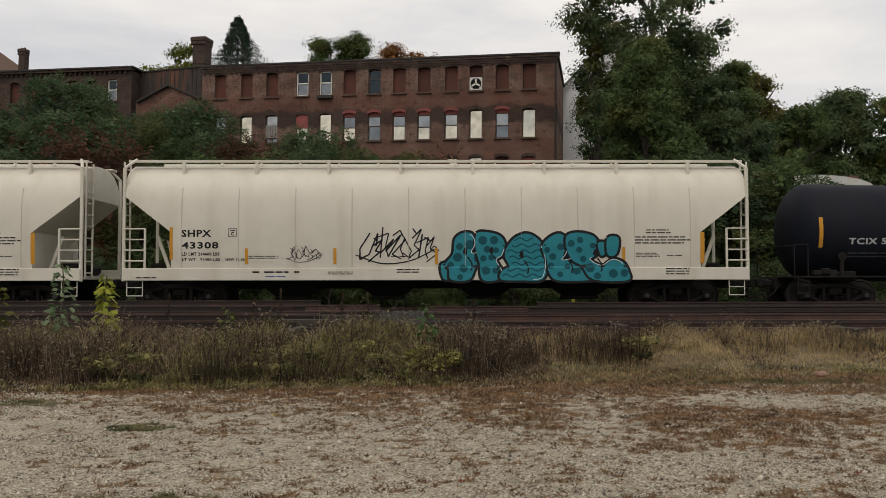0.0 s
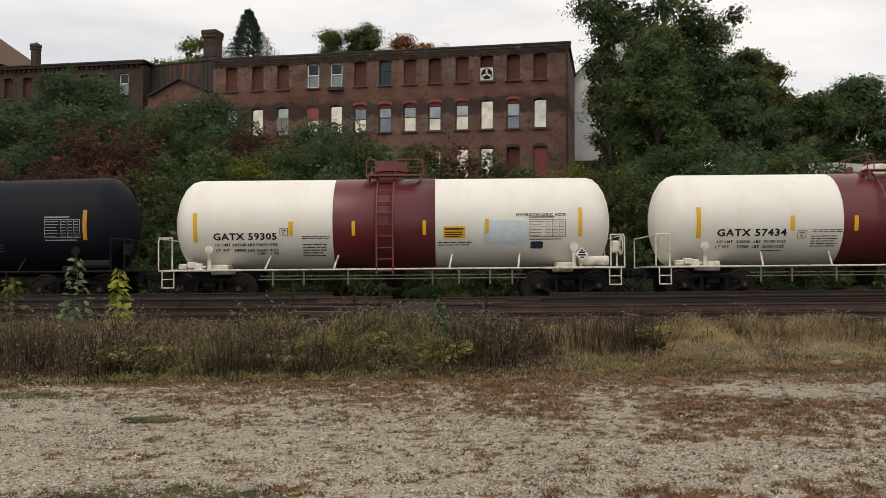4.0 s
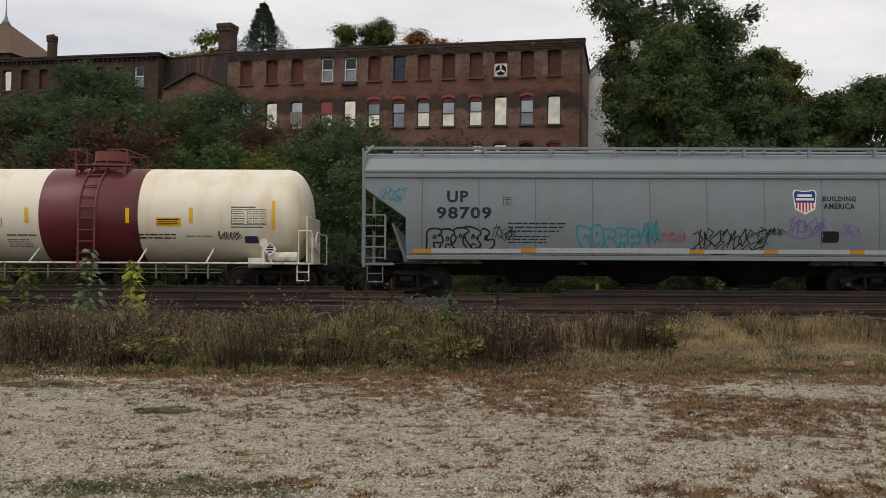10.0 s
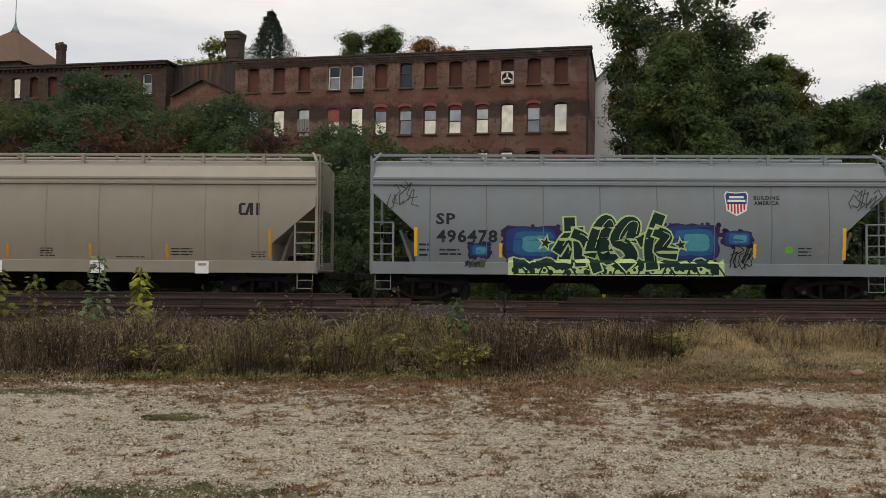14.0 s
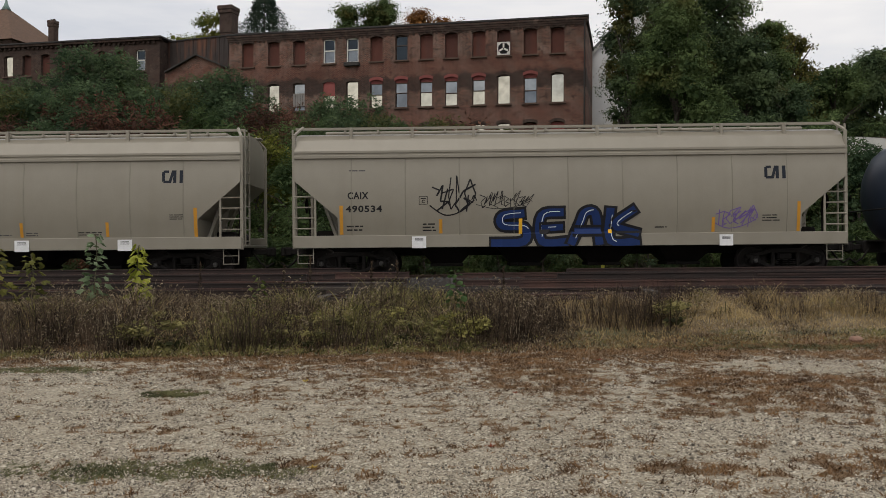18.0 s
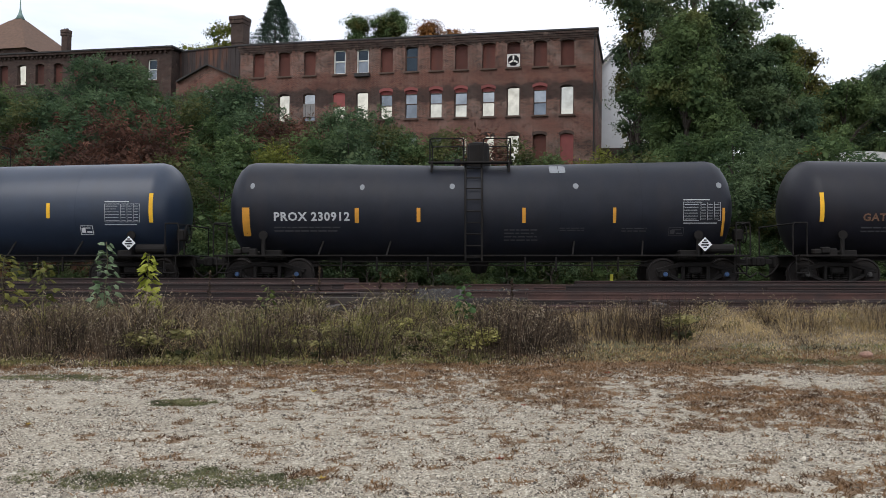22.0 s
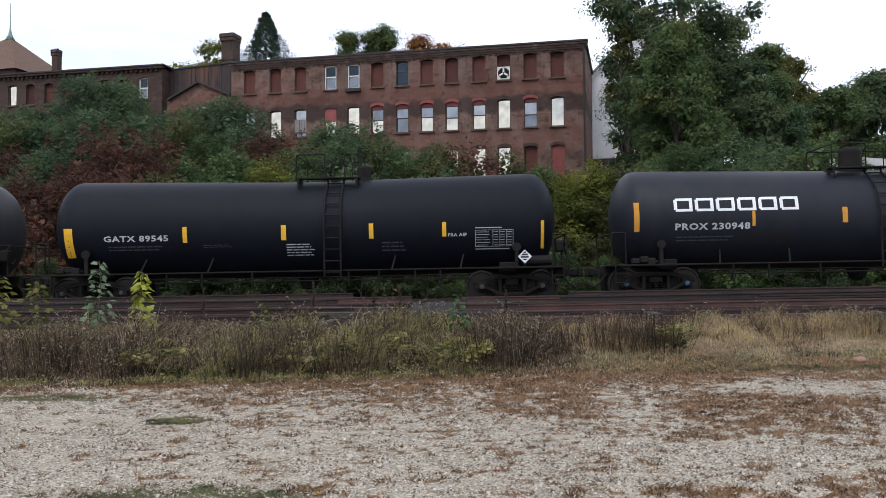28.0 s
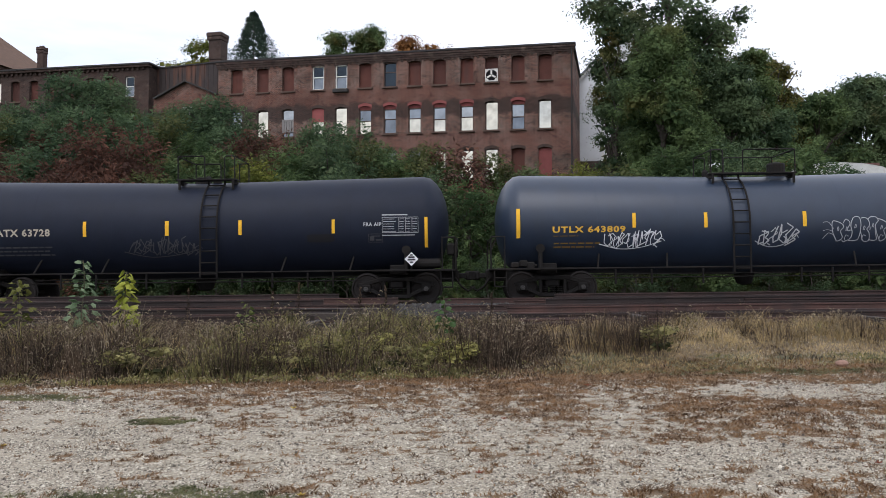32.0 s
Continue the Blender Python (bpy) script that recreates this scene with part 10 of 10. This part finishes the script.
def car_l():
    c = hopper_car("covered_hopper", "taupe covered hopper car with a blue spray painted piece", 16.03, M_TAUPE, "ribbed", cut=(1.26, 2.88, 1.8), wheels=(-6.35, 6.39))
    lettering(c, 'CAIX', -6.38, 2.33, 0.61, 0.21, BLACK)
    lettering(c, '490534', -6.44, 1.95, 1.06, 0.20, BLACK)
    bars(c, -6.42, 1.39, 0.50, 0.21, 2, BLACK)
    code_box(c, -4.31, 2.16, 0.25, 0.24, BLACK)
    monogram(c, 5.60, 2.81, 0.66, 0.37)
    reflector(c, -6.62, 1.31, 0.10, 0.84, ORANGE)
    reflector(c, -3.73, 1.32, 0.08, 0.41, ORANGE)
    reflector(c, 4.11, 1.30, 0.08, 0.42, ORANGE)
    reflector(c, 6.54, 1.30, 0.09, 0.85, ORANGE)
    piece(c, -2.27, 0.91, 4.34, 1.12, BLUE_FILL, 4)
    reflector(c, -1.43, 1.29, 0.10, 0.44, YELLOW)
    reflector(c, 1.14, 1.26, 0.10, 0.44, YELLOW)
    tag(c, -3.91, 1.89, 1.15, 0.97, BLACK, 41)
    tag(c, -2.55, 2.04, 1.38, 0.43, BLACK, 42)
    tag(c, 4.22, 1.43, 1.10, 0.64, PURPLE, 43)
    white_card(c, -4.52, 0.90, 0.41, 0.34)
    white_card(c, 4.31, 0.90, 0.39, 0.32)
    bars(c, 5.55, 1.58, 0.50, 0.22, 3, BLACK)
    bars(c, -4.21, 1.37, 0.41, 0.27, 3, BLACK)
    bars(c, 2.48, 1.41, 0.41, 0.08, 1, BLACK)
    bars(c, -6.34, 3.12, 0.53, 0.08, 1, GREY_INK)
    TRAIN.append((c, 163.23))


def car_m():
    c = tank_car("tank_car", "blue black tank car with gold lettering", 15.25, M_NAVY_TANK, M_BLACK_STEEL, ladder_at=-0.38, wheels=(-5.7, 6.2), platform=(-0.7, 1.9), dome="box", dome_at=1.62, dome_size=(0.27, 0.44))
    lettering(c, 'UTLX 643936', -5.81, 2.03, 2.06, 0.23, GOLD)
    bars(c, -5.83, 1.59, 1.59, 0.18, 2, GOLD_DIM)
    bars(c, -5.78, 1.90, 0.89, 0.06, 1, GOLD_DIM)
    reflector(c, -6.91, 1.99, 0.13, 0.86, YELLOW)
    reflector(c, -3.76, 2.11, 0.11, 0.43, YELLOW)
    reflector(c, -1.27, 2.12, 0.10, 0.43, YELLOW)
    reflector(c, 1.29, 2.11, 0.11, 0.44, YELLOW)
    reflector(c, 3.87, 2.11, 0.11, 0.44, YELLOW)
    reflector(c, 6.93, 1.98, 0.11, 0.87, YELLOW)
    data_panel(c, 5.61, 1.99, 1.05, 0.54, PALE)
    code_box(c, 4.85, 1.63, 0.38, 0.26, WHITE)
    bars(c, -2.58, 1.64, 0.35, 0.13, 2, GOLD_DIM)
    placard(c, 6.19, 1.16, 0.37, 0.42)
    TRAIN.append((c, 180.19))


def car_n():
    c = tank_car("tank_car", "black tank car with white lettering and grey primer dots", 15.19, M_FADED_BLACK, M_BLACK_STEEL, ladder_at=-0.16, blue=True, wheels=(-6.3, 6.34), platform=(-1.35, 1.15), dome_at=0.15, dome_size=(0.34, 0.74))
    lettering(c, 'PROX 230912', -6.01, 2.01, 2.23, 0.27, WHITE)
    bars(c, -6.02, 1.68, 2.24, 0.20, 2, DIM)
    reflector(c, -6.95, 1.58, 0.22, 0.83, ORANGE)
    reflector(c, -3.63, 1.96, 0.12, 0.43, ORANGE)
    reflector(c, -1.82, 1.98, 0.11, 0.41, ORANGE)
    reflector(c, 1.25, 1.95, 0.10, 0.44, ORANGE)
    reflector(c, 3.87, 1.95, 0.09, 0.44, ORANGE)
    reflector(c, 7.01, 1.57, 0.08, 0.81, ORANGE)
    data_panel(c, 5.89, 2.01, 1.07, 0.54, PALE)
    code_box(c, 5.49, 1.58, 0.44, 0.24, DIM)
    bars(c, 0.73, 1.41, 1.04, 0.39, 4, DIM)
    bars(c, 2.34, 1.71, 0.75, 0.12, 2, DIM)
    bars(c, 4.13, 1.68, 0.77, 0.15, 2, DIM)
    patch(c, 2.09, 3.45, 0.47, 0.25, PALE_GREY)
    patch(c, -6.74, 2.97, 0.13, 0.18, PALE_GREY)
    patch(c, -3.50, 2.93, 0.14, 0.17, PALE_GREY)
    patch(c, -0.86, 2.95, 0.15, 0.17, PALE_GREY)
    patch(c, 2.74, 2.95, 0.16, 0.17, PALE_GREY)
    patch(c, 6.86, 2.96, 0.17, 0.17, PALE_GREY)
    placard(c, 6.29, 1.13, 0.38, 0.39)
    TRAIN.append((c, 196.84))


def car_o():
    c = tank_car("tank_car", "brown black tank car with grey centre section and white scrawls", 15.09, M_BROWN_BLACK, M_BLACK_STEEL, ladder_at=-0.58, band=M_GREY_BAND, band_at=-0.27, band_w=3.85, wheels=(-6.3, 6.28), platform=(-0.45, 1.5), dome_at=1.05, dome_size=(0.25, 0.5))
    lettering(c, 'GATX 71086', -5.75, 1.99, 1.89, 0.23, RUST_INK)
    bars(c, -5.77, 1.65, 1.36, 0.21, 2, DIM)
    reflector(c, -6.96, 1.98, 0.11, 0.84, YELLOW)
    reflector(c, -3.61, 2.17, 0.11, 0.45, YELLOW)
    reflector(c, -1.70, 2.15, 0.10, 0.45, YELLOW)
    reflector(c, 1.15, 2.14, 0.10, 0.45, YELLOW)
    reflector(c, 3.38, 2.16, 0.09, 0.41, YELLOW)
    reflector(c, 6.96, 1.98, 0.12, 0.85, YELLOW)
    tag(c, -4.12, 1.28, 2.84, 0.98, WHITE, 51)
    tag(c, 2.16, 1.27, 2.63, 0.94, WHITE, 52)
    notice(c, 1.53, 1.60, 0.75, 0.31)
    data_panel(c, 5.90, 2.11, 1.02, 0.50, PALE)
    code_box(c, 5.56, 1.56, 0.44, 0.24, PALE)
    bars(c, 0.33, 1.60, 0.67, 0.49, 5, DIM)
    placard(c, 6.28, 1.13, 0.39, 0.42)
    TRAIN.append((c, 213.59))


def car_p():
    c = tank_car("tank_car", "faded brown black tank car with a blacker centre section", 15.05, M_WORN_BLACK, M_BLACK_STEEL, ladder_at=-0.86, band=M_BLACK_TANK, band_at=-0.75, band_w=3.3, wheels=(-6.25, 5.97), platform=(-0.6, 1.1))
    lettering(c, 'GATX 63696', -6.03, 2.03, 1.84, 0.22, WHITE)
    bars(c, -6.01, 1.70, 1.76, 0.20, 2, DIM)
    reflector(c, -7.06, 1.94, 0.12, 0.83, ORANGE)
    reflector(c, -3.76, 1.86, 0.11, 0.44, ORANGE)
    reflector(c, -1.68, 1.85, 0.10, 0.42, ORANGE)
    reflector(c, 1.46, 1.83, 0.08, 0.42, ORANGE)
    reflector(c, 3.73, 1.88, 0.08, 0.42, ORANGE)
    reflector(c, 6.85, 1.96, 0.12, 0.86, ORANGE)
    data_panel(c, 5.69, 1.92, 1.08, 0.57, PALE)
    code_box(c, 5.42, 1.57, 0.40, 0.25, DIM)
    bars(c, 0.22, 1.55, 0.73, 0.48, 6, DIM)
    bars(c, 2.23, 1.73, 0.60, 0.10, 1, DIM)
    bars(c, 3.92, 1.56, 1.18, 0.27, 3, DIM)
    lettering(c, 'DO NOT TORCH', -2.32, 1.68, 0.65, 0.07, PALE)
    placard(c, 6.31, 1.14, 0.26, 0.42)
    TRAIN.append((c, 230.25))


def car_q():
    c = tank_car("tank_car", "plain black tank car with white lettering", 15.21, M_DEEP_BLACK, M_BLACK_STEEL, ladder_at=0.99, wheels=(-6.3, 6.22), platform=(-1.2, 0.75))
    lettering(c, 'GATX 89545', -5.79, 1.95, 1.92, 0.18, WHITE)
    bars(c, -5.68, 1.67, 1.81, 0.18, 2, DIM)
    reflector(c, -6.97, 1.51, 0.26, 0.86, YELLOW)
    reflector(c, -3.44, 1.90, 0.13, 0.46, YELLOW)
    reflector(c, -0.53, 1.92, 0.15, 0.44, YELLOW)
    reflector(c, 2.05, 1.92, 0.13, 0.44, YELLOW)
    reflector(c, 4.19, 1.94, 0.12, 0.42, YELLOW)
    reflector(c, 7.07, 1.55, 0.10, 0.81, YELLOW)
    lettering(c, 'FRA AIP', 4.36, 1.94, 0.55, 0.10, PALE)
    data_panel(c, 5.15, 1.63, 1.11, 0.48, PALE)
    bars(c, -0.39, 1.44, 0.87, 0.39, 5, PALE)
    bars(c, 2.41, 1.52, 0.70, 0.33, 3, DIM)
    bars(c, -2.85, 1.73, 0.91, 0.11, 2, DIM)
    placard(c, 6.38, 1.12, 0.39, 0.39)
    TRAIN.append((c, 246.94))


def car_r():
    c = tank_car("tank_car", "black tank car with large white company blocks", 14.96, M_FADED_BLACK, M_BLACK_STEEL, ladder_at=0.25, blue=True, wheels=(-6.33, 6.2), platform=(-1.35, 1.15), dome_at=-0.35, dome_size=(0.34, 0.74))
    monogram(c, -5.89, 2.53, 3.66, 0.39, WHITE, 6)
    lettering(c, 'PROX 230948', -5.83, 1.99, 2.15, 0.20, WHITE)
    bars(c, -5.80, 1.65, 1.77, 0.19, 2, DIM)
    patch(c, -3.89, 1.51, 1.40, 0.38, BLACK)
    reflector(c, -7.00, 1.97, 0.14, 0.85, ORANGE)
    reflector(c, -3.62, 2.08, 0.09, 0.44, ORANGE)
    reflector(c, -1.04, 2.13, 0.15, 0.45, ORANGE)
    reflector(c, 1.24, 2.12, 0.11, 0.45, ORANGE)
    reflector(c, 3.86, 2.11, 0.10, 0.44, ORANGE)
    reflector(c, 7.00, 1.95, 0.13, 0.88, ORANGE)
    notice(c, 4.19, 1.91, 0.80, 0.25)
    data_panel(c, 5.89, 2.03, 1.05, 0.50, PALE)
    placard(c, 6.09, 1.18, 0.54, 0.39)
    bars(c, 2.21, 1.64, 1.08, 0.18, 3, DIM)
    bars(c, 3.61, 1.74, 1.80, 0.12, 2, DIM)
    code_box(c, 5.50, 1.58, 0.47, 0.24, DIM)
    TRAIN.append((c, 263.72))


def car_s():
    c = tank_car("tank_car", "black tank car with sand coloured lettering", 15.05, M_BLUE_BLACK, M_BLACK_STEEL, ladder_at=0.53, wheels=(-6.24, 5.95), platform=(-1.15, 0.65), dome_at=-0.6, dome_size=(0.2, 0.2))
    lettering(c, 'GATX 63728', -5.97, 2.11, 1.82, 0.22, SAND)
    bars(c, -5.97, 1.52, 1.91, 0.33, 3, DIM)
    reflector(c, -6.99, 1.69, 0.14, 0.83, YELLOW)
    reflector(c, -3.18, 2.09, 0.10, 0.44, YELLOW)
    reflector(c, -0.77, 2.09, 0.11, 0.43, YELLOW)
    reflector(c, 1.38, 2.09, 0.10, 0.43, YELLOW)
    reflector(c, 4.11, 2.10, 0.09, 0.41, YELLOW)
    reflector(c, 6.82, 1.67, 0.05, 0.88, YELLOW)
    lettering(c, 'FRA AIP', 5.04, 2.30, 0.52, 0.11, PALE)
    data_panel(c, 5.58, 2.10, 1.06, 0.46, PALE)
    code_box(c, 5.18, 1.83, 0.42, 0.25, DIM)
    patch(c, 3.39, 1.85, 0.79, 0.23, BLACK)
    tag(c, -1.85, 1.50, 1.97, 0.54, GREY_INK, 61)
    placard(c, 6.31, 1.13, 0.25, 0.39)
    TRAIN.append((c, 280.58))


def car_t():
    c = tank_car("tank_car", "blue black tank car with gold lettering and white tags", 15.27, M_NAVY_TANK, M_BLACK_STEEL, ladder_at=-0.57, wheels=(-6.0, 6.2), platform=(-0.7, 1.9), dome="box", dome_at=1.62, dome_size=(0.27, 0.44))
    lettering(c, 'UTLX 643809', -6.03, 2.04, 2.12, 0.19, GOLD)
    bars(c, -5.99, 1.58, 1.39, 0.21, 2, GOLD_DIM)
    bars(c, -6.01, 1.92, 0.82, 0.06, 1, GOLD_DIM)
    reflector(c, -7.08, 1.90, 0.11, 0.86, YELLOW)
    reflector(c, -3.71, 2.17, 0.10, 0.43, YELLOW)
    reflector(c, -1.63, 2.15, 0.10, 0.44, YELLOW)
    reflector(c, 1.23, 2.15, 0.11, 0.44, YELLOW)
    tag(c, -4.53, 1.58, 1.61, 0.50, WHITE, 71)
    tag(c, -0.06, 1.60, 1.07, 0.57, WHITE, 72)
    tag(c, 1.74, 1.67, 1.89, 0.74, WHITE, 73)
    TRAIN.append((c, 297.16))


car_a()
car_b()
car_c()
car_d()
car_e()
car_f()
car_g()
car_h()
car_i()
car_j()
car_k()
car_l()
car_m()
car_n()
car_o()
car_p()
car_q()
car_r()
car_s()
car_t()


# ---------------------------------------------------------------- movement
# Metres that the train has run at each whole second.
RUN = [0, 8.9, 17.78, 26.63, 35.49, 44.36, 53.24, 62.09, 71.01, 79.86, 88.77, 97.7, 106.64, 115.48, 124.44, 133.43, 142.42, 151.41, 160.42, 169.51, 178.6, 187.73, 196.86, 206.04, 215.32, 224.28, 233.58, 242.83, 252.02, 260.95, 270.1, 279.31, 288.41]


def run_at(t):
    k = max(0, min(31, int(t)))
    p = [RUN[max(0, min(32, k + i))] for i in (-1, 0, 1, 2)]
    if k == 0:
        p[0] = 2 * p[1] - p[2]
    if k == 31:
        p[3] = 2 * p[2] - p[1]
    f = t - k
    return 0.5 * (2 * p[1] + (p[2] - p[0]) * f + (2 * p[0] - 5 * p[1] + 4 * p[2] - p[3]) * f * f + (3 * p[1] - p[0] - 3 * p[2] + p[3]) * f ** 3)


def motions():
    for car, start in TRAIN:
        rows = []
        for k in range(65):
            t = k / 2
            s = start - run_at(t)
            p = on_line(s)
            rows.append((t, pose(p.x, p.y, RAIL_Z + GRADE * s, 0, -math.degrees(math.atan(GRADE)), TRACK_YAW)))
        walk(car.root, rows)
        near = [k for k in range(0, 961, 2) if abs(start - run_at(k / 30)) < 26]
        for wheel, dx in car.wheelsets:
            turn = [(k / 30, pose(dx, 0, 0.457, 0, -math.degrees(run_at(k / 30) / 0.457) % 360.0, 0)) for k in near]
            rows = turn
            if near[0] > 0:
                rows = [(0.0, turn[0][1])] + rows
            if near[-1] < 960:
                rows = rows + [(32.0, turn[-1][1])]
            walk(wheel, rows)


motions()
